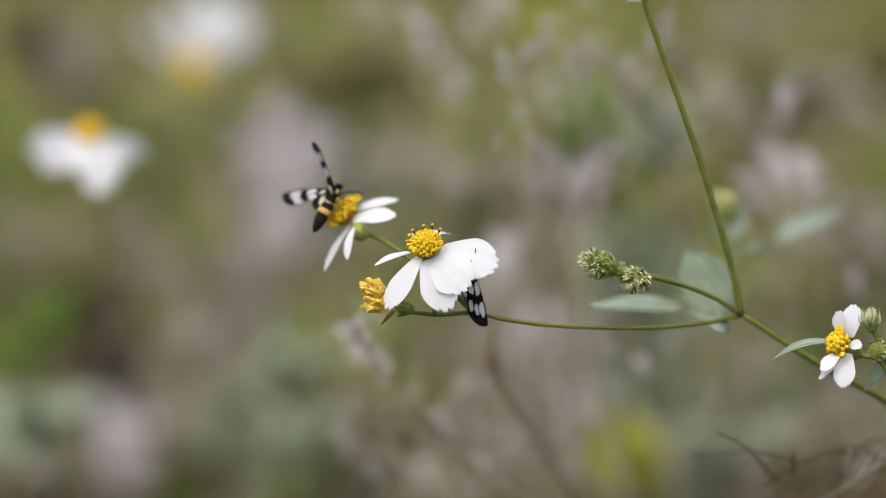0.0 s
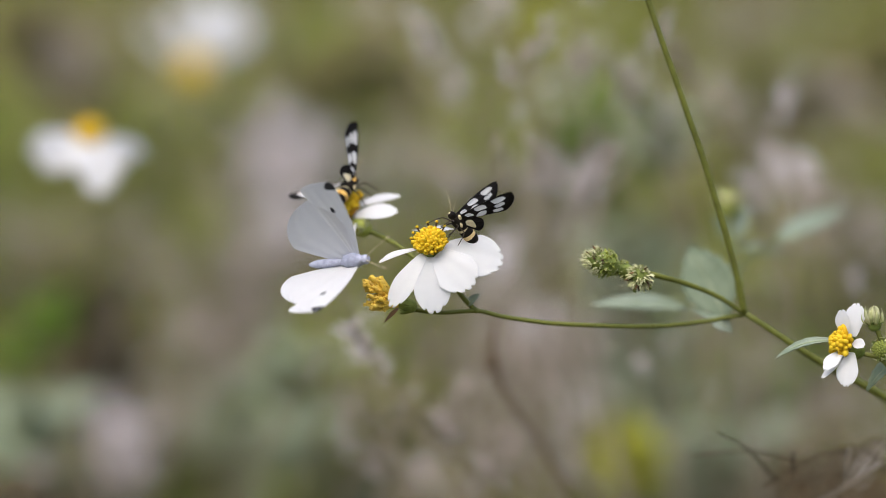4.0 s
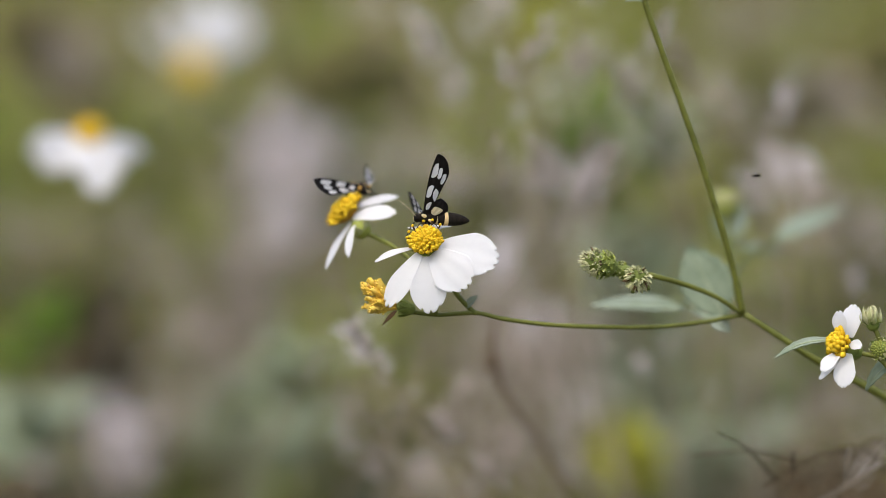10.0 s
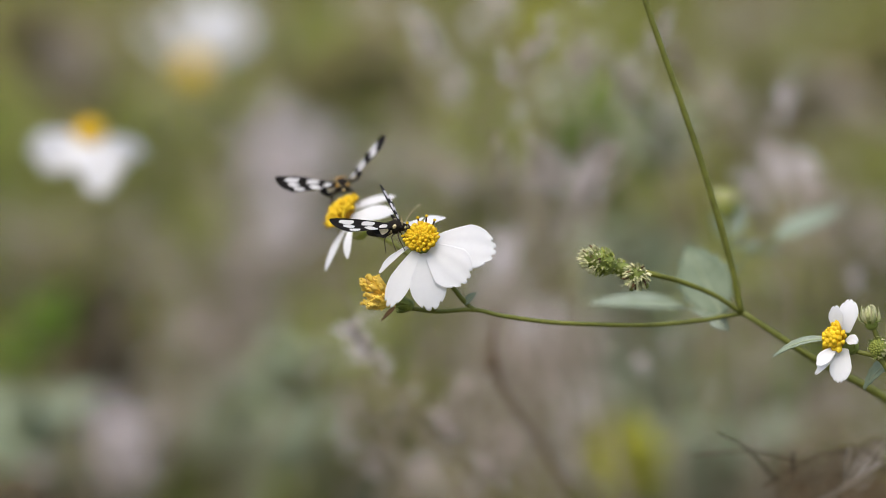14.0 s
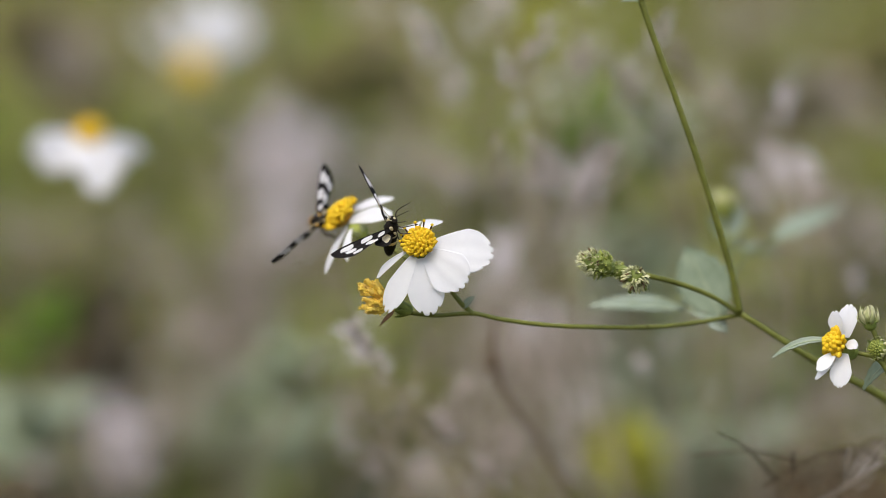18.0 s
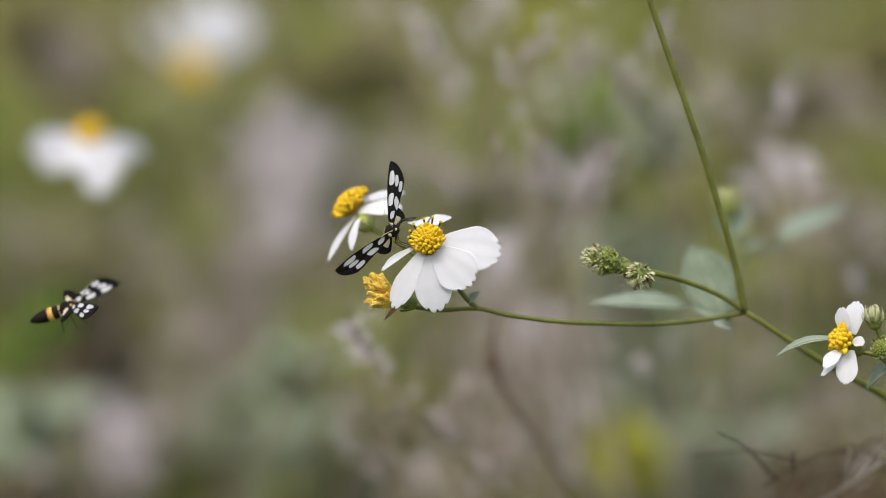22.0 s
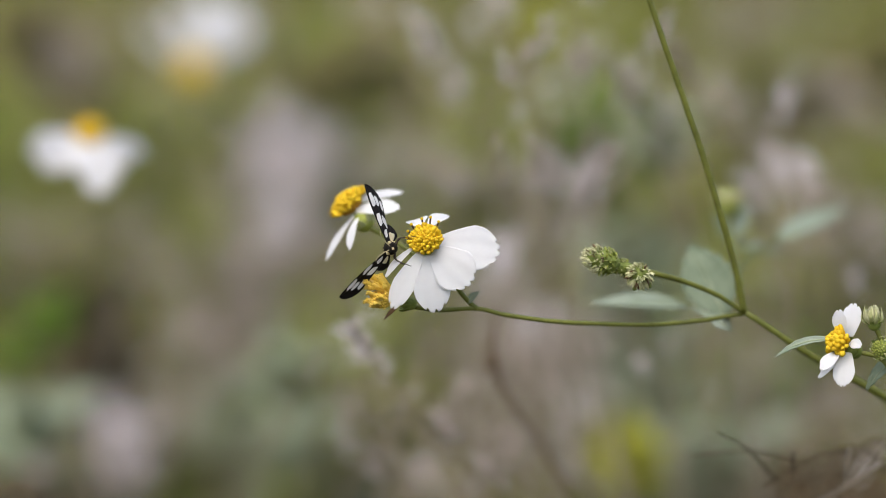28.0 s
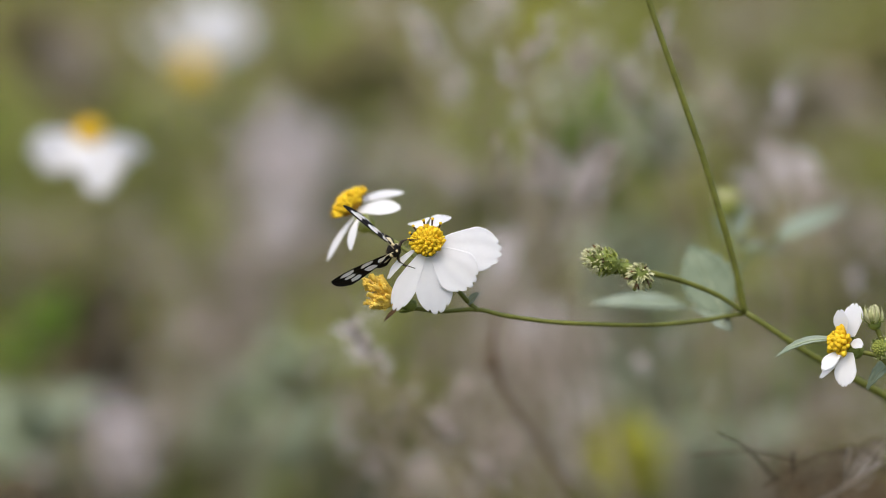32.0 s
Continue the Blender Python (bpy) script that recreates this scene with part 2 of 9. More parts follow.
def build_ground():
    xs = sorted(set([round(v, 3) for v in np.linspace(-6, 6, 61)] + [-2500, -600, -120, -30, -12, 12, 30, 120, 600, 2500]))
    ys = sorted(set([round(v, 3) for v in np.linspace(-4, 15, 96)] + [-2500, -600, -120, -30, -10, 25, 60, 200, 800, 2500]))
    s = Shape()
    s.v = [Vector((x, y, ground_z(x, y))) for y in ys for x in xs]
    n = len(xs)
    s.f = [(j * n + i, j * n + i + 1, (j + 1) * n + i + 1, (j + 1) * n + i) for j in range(len(ys) - 1) for i in range(n - 1)]
    g = part("ground", s, SOIL, scale=1.0)
    tagged(g, "earthy meadow slope under dry grass and weeds", "ground", kind="structure")


build_ground()

# ---- the flowering weed in focus ----
BASE = Vector((190.0, 25.0, -700.0))
weed = new("flowering_weed")
weed.location = BASE * 0.001 + Vector((0, 0, 0.7))
tagged(weed, "olive-stemmed flowering weed with white petals and golden discs", "plant")


def stem(name, points, r0, r1, label="", parent=None, lumps=0.0, mat=None):
    s = Shape()
    tube(s, points, r0, r1, 10, 7, lumps)
    return part(name, s, mat or STEM, parent or weed, label, origin=BASE)


stem("main_stem", [(190, 25, -705), (200, 20, -400), (190, 12, -180), (150, 8, -82), (119.7, 34, -46.62), (103.33, 26, -34.79), (87.03, 21, -25.9), (69.42, 18, -14.69)], 1.8, 0.68, "thick olive lower stem")
stem("upper_stem", [(69.42, 18, -14.95), (66.46, 16, -1.81), (59.8, 13, 19.46), (54.19, 11, 35.44), (46.71, 9, 56.44), (43.18, 8, 70.39)], 0.76, 0.66, "long straight olive stem")
stem("side_stem", [(70.06, 19, -14.98), (65.13, 18, -15.73), (59.82, 17, -16.61), (47.33, 15, -17.59), (27.74, 11, -16.95), (14.84, 9, -15.36), (7.79, 8, -13.8), (-0.51, 6, -14.13), (-7.86, 4, -13.19)], 0.56, 0.5)
stem("flower_stalk", [(7.54, 8, -13.8), (4.6, 8, -10.73), (1.4, 7, -6.25), (-1.78, 5, -1.14)], 0.6, 0.5)
stem("flower_stalk", [(-1.14, 3, -13.68), (-1.79, 9, -8.83), (-4.36, 10, -3.72), (-9.54, 13, 0.52), (-13.78, 18, 2.99), (-17.71, 19, 4.82)], 0.5, 0.62)
stem("bud_stalk", [(69.16, 18, -14.69), (62.96, 16, -10.75), (54.9, 13, -7.6), (46.92, 10, -5.51)], 0.52, 0.66)
stem("flower_stalk", [(103.14, 2, -37.16), (101.7, 1, -31.42), (98.54, 1, -25.11), (93.03, 2, -23.13)], 0.7, 0.55)
stem("bud_stalk", [(101.06, 1, -30.16), (99.42, 1, -23.85), (97.28, 1, -18.8), (96.14, 1, -16.02)], 0.6, 0.6)
for a, b, r in (((46.84, 9, 56.18), (46.2, 9, 57.97), 0.9), ((7.92, 8, -14.05), (6.64, 8, -13.03), 0.75), ((49.01, 15, -17.59), (47.59, 15, -17.46), 0.66)):
    s = Shape()
    ball(s, (Vector(a) + Vector(b)) / 2, Vector(a) - Vector(b), r, (Vector(a) - Vector(b)).length * 0.7)
    part("stem_node", s, STEM, weed, origin=BASE)
s = Shape()
blade(s, (46.58, 9, 56.44), (42.08, 7, 56.24), 1.6, (0, -0.5, 1), 0.3, "leaf")
part("leaf", s, LEAF, weed, origin=BASE)
s = Shape()
ball(s, (43.18, 8, 71.67), (-0.2, 0, 1), 2.6, 3.4)
part("bud", s, BUD, weed, origin=BASE)


def leaf(base, tip, width, normal, bow=0.0, cup=0.2, twist=0.0, ruffle=1.0, parent=None, mat=None):
    s = Shape()
    blade(s, base, tip, width, normal, bow, "leaf", cup=cup, thick=0.18, nu=22, nv=8, twist=twist, ruffle=ruffle)
    lf = part("leaf", s, mat or LEAF, parent or weed, origin=BASE)
    r = Shape()
    b, t, n = Vector(base), Vector(tip), Vector(normal)
    a = t - b
    n = (n - a * (n.dot(a) / a.length_squared)).normalized()
    tube(r, [b + n * 0.1, b + a * 0.33 + n * (bow * 0.88 + 0.1), b + a * 0.66 + n * (bow * 0.9 + 0.1), b + a * 0.97 + n * 0.1], 0.3, 0.08, 6, 4)
    part("midrib", r, LEAF_RIB, lf, origin=BASE)
    return lf


leaf((59.7, 46, -14.31), (36.13, 44, -13.45), 7.6, (0.05, -0.55, 1), 0.7, 0.25)
leaf((67.38, 38, -16.27), (59.89, 48, 0.68), 13.5, (-0.2, -1, 0.35), 1.0, 0.15, mat=LEAF_GREEN)
leaf((68.09, 20, -15.52), (58.72, 32, -13.85), 3.0, (0.1, -0.4, 1), -1.6, 0.2)
leaf((62.78, 24, -15.89), (67.02, 22, -19.24), 4.4, (-0.4, -0.6, 0.7), 0.4, 0.2)
leaf((89.4, 3, -21.02), (74.57, 2, -24.39), 2.8, (-0.25, -0.45, 1), 1.9, 0.3, 0.3)
leaf((104.33, 5, -24.02), (95.26, 4, -31.84), 5.0, (-0.6, -0.5, 0.7), 1.2, 0.25, mat=LEAF_GREEN)
leaf((5.75, 8, -12.65), (8.54, 7, -9.95), 2.4, (-0.7, -0.6, 0.3), 0.2, 0.3, ruffle=0.3)
# soft leaves and a bud on the side away from the lens
leaf((87.06, 95, 1.62), (109.5, 120, 11.2), 8.2, (-0.3, -0.8, 0.6), 0.8, 0.2)
leaf((76.0, 95, 0.15), (92.1, 105, -2.1), 5.0, (0.1, -0.5, 1), 0.8, 0.2)
stem("side_stem", [(69.54, 19, -14.98), (69.13, 30, -7.83), (76.8, 66, -1.97), (88.5, 95, 1.9)], 0.6, 0.5)
stem("side_stem", [(69.35, 24, -9.06), (72.3, 66, 1.55), (73.7, 90, 11.1)], 0.6, 0.5)
s = Shape()
ball(s, (73.97, 90, 11.55), (0, -0.2, 1), 3.2, 3.6, rough=0.15)
soft_bud = part("bud", s, BUD_GREEN, weed, "pale yellow bud", origin=BASE)
for i in range(22):
    a = i * 2.4
    r = Vector((math.cos(a), math.sin(a), 0))
    q = Vector((73.97, 90, 11.55)) + r * 1.6
    k = Shape()
    blade(k, q - Vector((0, 0, 1.5)), q + r * (0.6 + 2.4 * (i % 3) / 2) + Vector((0, 0, random.uniform(2.2, 4.4))), 1.6, r, 0.4, "leaf", nu=6, nv=4)
    part("bract", k, BUD_TIP, soft_bud, origin=BASE)
leaf((75.4, 90, 2.3), (79.2, 94, 11.6), 5.2, (-0.2, -1, 0.2), 0.6, 0.2)
leaf((74.9, 90, 1.6), (71.4, 96, 9.3), 4.2, (0.2, -1, 0.2), 0.6, 0.2)


def head_part(centre, name="flower_head", label="", shape=None, mat=None):
    """A flower head that turns about its own centre on the weed."""
    return part(name, shape, mat or CALYX, weed, label, at=Vector(centre) - BASE)


def petal(head, base, tip, width, normal, bow=0.4, teeth=3, cup=0.07, ruffle=0.14, label=""):
    """A petal hinged at its base."""
    s = Shape()
    blade(s, base, tip, width, normal, bow, "petal", teeth, cup, 0.11, 28, 24, ruffle=ruffle)
    return part("petal", s, PETAL, head, label, origin=base, at=base)


# the flower nearest the lens
C1 = (-2.64, 0, 2.14)
AX1 = (-0.10, -0.72, 0.62)
s = Shape()
ball(s, (0.87, 4, -2.01), AX1, 3.0, 3.0, 12, 8, 0.25)
for i in range(8):
    x, y, z = frame_of(AX1)
    a = i * 0.785
    r = x * math.cos(a) + y * math.sin(a)
    blade(s, Vector((1.12, 5, -2.78)) + r * 1.0, Vector((0.6, 3, -2.0)) + r * 3.2, 1.5, r - z * 0.3, 0.2, "leaf", nu=6, nv=4)
head1 = head_part(C1, "flower_head", "white-petalled flower with a golden disc", s)
disc_of_florets(head1, (0.13, 0, -0.76), AX1, 3.5, 3.3, 150, 0.9)
stamens(head1, (0.13, 0, -0.76), AX1, 3.5, 3.1, [(52, 1.0), (78, 1.15), (98, 1.0), (126, 0.95), (148, 0.75), (176, 0.7)])
petal_side = petal(head1, (-2.41, 2, -2.27), (-11.23, 1, -5.3), 2.5, (0.35, -0.4, 1), 0.4, 1, 0.35)
petal(head1, (-1.38, -1, -3.27), (-8.88, -3, -15.04), 5.2, (-0.2, -0.9, 0.3), 0.5, 2)
petal_low = petal(head1, (0.13, -1, -3.78), (0.77, -4, -16.52), 8.3, (0.05, -0.95, 0.15), 0.6, 2, 0.05)
petal(head1, (2.9, 2.5, -2.01), (16.5, 1, -5.0), 10.4, (0.05, -0.9, 0.40), 0.5, 3, 0.04)
petal(head1, (1.64, -0.6, -3.02), (9.4, -3.6, -10.77), 10.0, (0.0, -0.93, 0.28), 0.5, 3, 0.04)
petal(head1, (1.2, 4, 1.9), (5.0, 11.5, 2.8), 4.2, (-0.1, -0.6, 0.8), 0.5, 2)
petal(head1, (-1.2, 4, 2.1), (-1.7, 10.3, 2.4), 5.2, (-0.1, -0.6, 0.8), 0.5, 2)

# the flower behind it
C2 = (-22.34, 21, 9.54)
AX2 = (-0.66, -0.25, 0.70)
bracts2 = []
s = Shape()
ball(s, (3.59, -2, -4.2), AX2, 2.2, 2.5, 12, 8, 0.15)
for i in range(8):
    x, y, z = frame_of(AX2)
    a = i * 0.785
    r = x * math.cos(a) + y * math.sin(a)
    bracts2.append((Vector((4.63, -2, -5.24)) + r * 0.9, Vector((2.42, -2, -2.77)) + r * 3.1, r - z * 0.4))
head2 = head_part(C2, "flower_head", "tilted white flower with a golden disc", s, BUD_GREEN)
for b, tip, nrm in bracts2:
    k = Shape()
    blade(k, b, tip, 1.5, nrm, 0.45, "leaf", nu=8, nv=4)
    part("bract", k, BUD, head2)
disc_of_florets(head2, (0.39, 0, -0.39), AX2, 4.2, 3.2, 150, 1.0)
stamens(head2, (0.39, 0, -0.39), AX2, 4.1, 2.4, [(45, 0.7), (80, 0.6), (200, 0.6), (225, 0.7), (130, 0.5)], 2.0)
petal(head2, (1.7, 0, 0.26), (12.63, 3, 3.07), 3.6, (-0.2, -0.6, 0.9), 0.6, 2)
petal(head2, (1.9, -2, -1.6), (12.24, -5, -0.73), 4.6, (-0.3, -0.8, 0.7), 0.6, 2)
petal(head2, (1.51, -2, -2.9), (-4.66, -1, -13.58), 2.5, (-0.9, -0.5, -0.1), 0.6, 2)
petal(head2, (2.36, -4, -3.44), (0.95, -8, -10.96), 2.2, (-0.5, -0.8, 0.1), 0.8, 2)

# the flower at the end of the next branch
C3 = (89.83, 1, -20.94)
AX3 = (-0.80, -0.45, 0.25)
s = Shape()
ball(s, (2.69, 1, -1.43), AX3, 1.9, 2.2, 12, 8, 0.2)
for i in range(7):
    x, y, z = frame_of(AX3)
    a = i * 0.9
    r = x * math.cos(a) + y * math.sin(a)
    blade(s, Vector((3.19, 1, -1.68)) + r * 0.7, Vector((2.18, 1, -0.92)) + r * 2.8, 1.2, r - z * 0.4, 0.2, "leaf", nu=6, nv=4)
head3 = head_part(C3, "flower_head", "small white flower with a golden disc", s)
disc_of_florets(head3, (0, 0, 0), AX3, 2.6, 2.6, 60, 1.3)
petal(head3, (0.29, 1, 1.61), (-0.5, 0, 7.82), 3.6, (-0.5, -0.8, 0.2), 0.3, 1)
petal(head3, (2.06, 1, 1.61), (3.23, 2, 9.17), 4.6, (-0.4, -0.9, 0.2), 0.3, 2)
petal(head3, (2.02, 0, 0.38), (3.87, -4, -0.48), 2.6, (-0.4, -0.8, 0.4), 0.5, 1)
petal(head3, (-0.66, -1, -1.6), (-5, -3, -5.79), 3.4, (-0.5, -0.8, 0.3), 0.4, 1)
petal(head3, (0.5, 0, -2.14), (-5.47, -2, -7.72), 1.9, (-0.5, -0.8, 0.3), 0.4, 1)
petal(head3, (1.35, -1, -1.85), (-0.35, -3, -9.55), 5.0, (-0.4, -0.9, 0.1), 0.4, 3)

# buds, a spent flower head
s = Shape()
ball(s, (0.25, 0, -1.51), (-0.1, 0, 1), 1.5, 2.0, 12, 8, 0.2)
bud3 = head_part((96.14, 1, -15.01), "bud", "pale green bud about to open", s)
for i in range(30):
    a = i * 2.4
    k = Shape()
    r = Vector((math.cos(a), math.sin(a), 0))
    layer = i % 3
    top = r * (0.7, 1.7, 2.5)[layer] * random.uniform(0.85, 1.15) + Vector((random.uniform(-.3, .3), 0, (2.0, 1.7, 0.9)[layer] + random.uniform(-.6, .5)))
    blade(k, r * (0.5 + 0.35 * layer) + Vector((0, 0, -1.5 - 0.3 * layer)), top, random.uniform(0.85, 1.2), r, 0.7, "leaf", cup=-0.3, nu=8, nv=4)
    part("bract", k, (BUD_TIP, BUD, BUD)[layer] if i % 4 else BUD_TIP, bud3)
for i in range(6):
    a = i * 1.05 + 0.3
    k = Shape()
    r = Vector((math.cos(a), math.sin(a), 0))
    blade(k, r * 0.9 + Vector((0.2, 0, -2.6)), r * 2.7 + Vector((0.2, 0, -1.4)), 0.95, Vector((0, 0, 1)) - r, 0.35, "leaf", cup=0.2, nu=6, nv=4)
    part("sepal", k, CALYX, bud3)
s = Shape()
ball(s, (0, 0, 0), (-0.6, -0.7, 0.2), 2.1, 1.7, 14, 8, 0.1, 0.05)
bud4 = head_part((98.04, 1, -22.46), "bud", "round green bud ringed by cream bracts", s)
x, y, z = frame_of((-0.6, -0.7, 0.2))
for i in range(40):
    q, a = math.sqrt(i / 40), i * 2.4
    k = Shape()
    d = (x * math.cos(a) + y * math.sin(a)) * q + z * math.sqrt(1.02 - q * q)
    ball(k, d * 1.8, d, 0.27, 0.4, 6, 4)
    part("floret", k, BUD_GREEN, bud4)
for i in range(9):
    a = i * 0.7
    k = Shape()
    r = x * math.cos(a) + y * math.sin(a)
    blade(k, r * 1.5 - z * 0.9, r * 2.9 + z * (0.5 + 0.3 * (i % 2)), 1.0, z - r * 0.3, 0.2, "leaf", cup=0.2, nu=6, nv=4)
    part("sepal", k, CALYX, bud4)
for i in range(11):
    a = i * 0.571 + random.uniform(-.12, .12)
    k = Shape()
    r = x * math.cos(a) + y * math.sin(a)
    blade(k, r * 1.9 - z * 0.5, r * random.uniform(2.0, 2.5) + z * random.uniform(1.0, 1.6), 1.15, r - z * 0.2, 0.45, "leaf", cup=0.25, nu=6, nv=4)
    part("bract", k, BUD_TIP, bud4, "cream bract")


def hairy_bud(centre, axis, r, length, count, spread, label, green=-2.0):
    """A green bud bristling with short pale bracts."""
    s = Shape()
    ball(s, (0, 0, 0), axis, r, length, 12, 8, 0.1, 0.05)
    b = head_part(centre, "bud", label, s, CALYX)
    x, y, z = frame_of(axis)
    for i in range(count):
        h = random.uniform(-0.9, 1)
        a = i * 2.4
        q = math.sqrt(max(0.05, 1 - h * h))
        root = z * length * h + (x * math.cos(a) + y * math.sin(a)) * r * q * 0.9
        d = (z * (0.35 + 0.6 * max(0, h)) + (x * math.cos(a) + y * math.sin(a)) * q * 0.8).normalized()
        k = Shape()
        e = Vector((random.uniform(-.5, .5), random.uniform(-.5, .5), random.uniform(-.6, .4))) * spread * 0.5
        blade(k, root, root + d * spread * random.uniform(0.7, 1.15) + e, random.uniform(0.4, 0.72), d + Vector((0, -0.4, 0.4)), random.uniform(-.25, .35), "leaf", cup=0.4, nu=5, nv=2)
        part("bract", k, (CALYX, BUD_GREEN, BUD)[i % 3] if h < green else BROWN if i % 11 == 5 else (BUD_TIP, BUD, BUD_TIP, BUD_TIP)[i % 4], b)
    return b


hairy_bud((36.22, 7, -2.93), (-0.9, -0.2, 0.28), 2.6, 4.0, 260, 1.3, "pale bristly flower bud", 0.1)
hairy_bud((40.82, 9, -4.48), (-0.85, -0.2, 0.4), 1.7, 3.2, 80, 0.8, "green bud base", 2.0)
hairy_bud((44.55, 6, -6.11), (-0.35, -0.7, -0.3), 2.1, 1.8, 130, 1.6, "green bud with curled bracts")
for q in ((43.28, 6, -9.29), (46.72, 6, -8.66)):
    s = Shape()
    tube(s, [Vector(q) + Vector((0.6, 0, 2.0)), Vector(q) + Vector((0.2, 0, 0.8)), q], 0.22, 0.3, 6, 4)
    ball(s, q, (0, 0, 1), 0.5, 0.45, 8, 5)
    part("curled_bract", s, CALYX, weed, origin=BASE)

s = Shape()
ball(s, (6.06, 1, -2.43), (-1, -0.2, 0.2), 1.5, 2.2, 12, 8, 0.2, 0.06)
for i in range(9):
    a = i * 0.7
    r = Vector((0, math.cos(a), math.sin(a)))
    blade(s, Vector((7.6, 1, -2.6)) + r * 0.8, Vector((4.2, 1, -2.2)) + r * 2.1, 1.1, r, 0.3, "leaf", nu=6, nv=4)
spent = head_part((-13.9, 3, -10.1), "spent_flower_head", "withered orange flower head", s)
for i in range(84):
    k = Shape()
    upper = i % 2
    c, size = (Vector((-1.1, -0.6, 2.2)), (3.1, 2.4, 2.0)) if upper else (Vector((-0.8, -1.2, -1.7)), (3.1, 2.4, 2.5))
    d = Vector((random.gauss(0, 1), random.gauss(0, 1), random.gauss(0, 1))).normalized()
    tip = c + Vector((d.x * size[0], d.y * size[1], d.z * size[2])) * random.uniform(0.2, 1.0)
    root = Vector((3.65, 1, -1.79)) + Vector((random.uniform(-.6, .4), random.uniform(-.9, .9), random.uniform(-.9, .9)))
    way = (tip - root).normalized()
    tube(k, [root, root.lerp(tip, 0.5) + Vector((0, 0, 0.5 if upper else -0.3)), tip], 0.16, 0.3, 6, 4, 0.4)
    ball(k, tip - way * 0.3, way, random.uniform(0.42, 0.62), random.uniform(0.8, 1.2), 8, 6, 0.25, rough=0.15)
    for j in range(3):
        e = (way + Vector((random.uniform(-1, 1), random.uniform(-1, 1), random.uniform(-1, 1)))).normalized()
        ball(k, tip + e * 0.5, e, random.uniform(0.2, 0.32), 0.36, 6, 4, rough=0.2)
    part("withered_floret", k, WITHER, spent)
for dz, dx in ((-3.6, 0.8), (-2.6, 1.9)):
    k = Shape()
    blade(k, (4.05, 0, -2.91), (dx, -0.5, -2.6 + dz), 1.0, (-0.5, -0.8, 0), 0.4, "leaf", nu=8, nv=4)
    part("dry_bract", k, BROWN, spent)

# ---- insects ----
def wing_outline(u, kind):
    """Front and back edge of a wing at u along its span."""
    if kind == "fore":
        front = 0.55 + 0.35 * math.sin(math.pi * u) * 0.5
        back = 0.5 + 3.25 * min(1, u / 0.7) ** 0.85
        cap = math.sqrt(max(0.0, 1 - max(0, (u - 0.58) / 0.42) ** 2.0))
    elif kind == "hind":
        front = 0.5 + 0.9 * math.sin(math.pi * u)
        back = 0.6 + 2.3 * min(1, u / 0.55) ** 0.8
        cap = math.sqrt(max(0.0, 1 - max(0, (u - 0.5) / 0.5) ** 2.2))
    elif kind == "white_fore":
        front = 0.7 + 1.2 * math.sin(math.pi * u)
        back = 1.0 + 8.0 * min(1, u / 0.9) ** 1.1
        cap = math.sqrt(max(0.0, 1 - max(0, (u - 0.84) / 0.16) ** 2.0))
    else:
        front = 1.0 + 3.5 * math.sin(math.pi * u)
        back = 2.0 + 10.5 * min(1, u / 0.5) ** 0.8
        cap = math.sqrt(max(0.0, 1 - max(0, (u - 0.5) / 0.5) ** 2.2))
    return front * cap, -back * cap


FORE_SPOTS = [(0.17, 0.48, 0.060, 0.24, 0.1), (0.41, 0.24, 0.098, 0.18, 0.25), (0.36, 0.73, 0.080, 0.215, -0.45), (0.75, 0.23, 0.112, 0.145, 0.25),
              (0.71, 0.52, 0.088, 0.103, 0.1), (0.62, 0.79, 0.083, 0.113, -0.2)]
HIND_SPOTS = [(0.38, 0.5, 0.22, 0.30, 0.0)]
WHITE_SPOTS = [(0.62, 0.50, 0.035, 0.06, 0.0), (0.95, 0.14, 0.055, 0.17, 0.0)]


def wing(parent, name, span, kind, spots, membrane, spot_mat, spot_name, spot_labels, nu=84, nv=34, cut=True):
    """A flat wing, root at its origin, tip along x, hind edge towards -y; its spots are pieces of their own."""
    w = Shape()
    panes = [Shape() for _ in spots]
    grid = []
    for i in range(nu + 1):
        u = i / nu
        f, b = wing_outline(min(u, 0.9995), kind)
        for k in range(nv + 1):
            v = k / nv
            y = f + (b - f) * v
            sag = 0.35 * math.sin(math.pi * v) * math.sin(math.pi * u * 0.9) + 0.06 * math.sin(v * 22)
            sweep = -0.8 * u * u if kind in ("fore", "white_fore") else 0.0
            grid.append(Vector((u * span, y + sweep, sag)))
    row = nv + 1
    for i in range(nu):
        for k in range(nv):
            u, v = (i + 0.5) / nu, (k + 0.5) / nv
            target = w
            for s, (cu, cv, ru, rv, sl) in zip(panes, spots):
                du, dv = (u - cu - sl * (v - cv) * 0.5) / ru, (v - cv) / rv
                if abs(du) ** 3.2 + abs(dv) ** 3.2 < 1 - 0.4 * du:
                    target = s
            a = i * row + k
            target.f.append((a, a + 1, a + row + 1, a + row))
    ob = None
    for s, mat, nm, lb in [(w, membrane, name, "")] + list(zip(panes, [spot_mat] * len(panes), [spot_name] * len(panes), spot_labels)):
        used = sorted({i for f in s.f for i in f})
        if not used:
            continue
        at = {i: j for j, i in enumerate(used)}
        t = Shape()
        h = 0.035
        t.v = [grid[i] + Vector((0, 0, h)) for i in used] + [grid[i] - Vector((0, 0, h)) for i in used]
        n = len(used)
        faces = [tuple(at[i] for i in f) for f in s.f]
        t.f = faces + [tuple(n + i for i in f[::-1]) for f in faces]
        made = part(nm, t, mat, parent if ob is None else ob, lb)
        ob = ob or made
    return ob


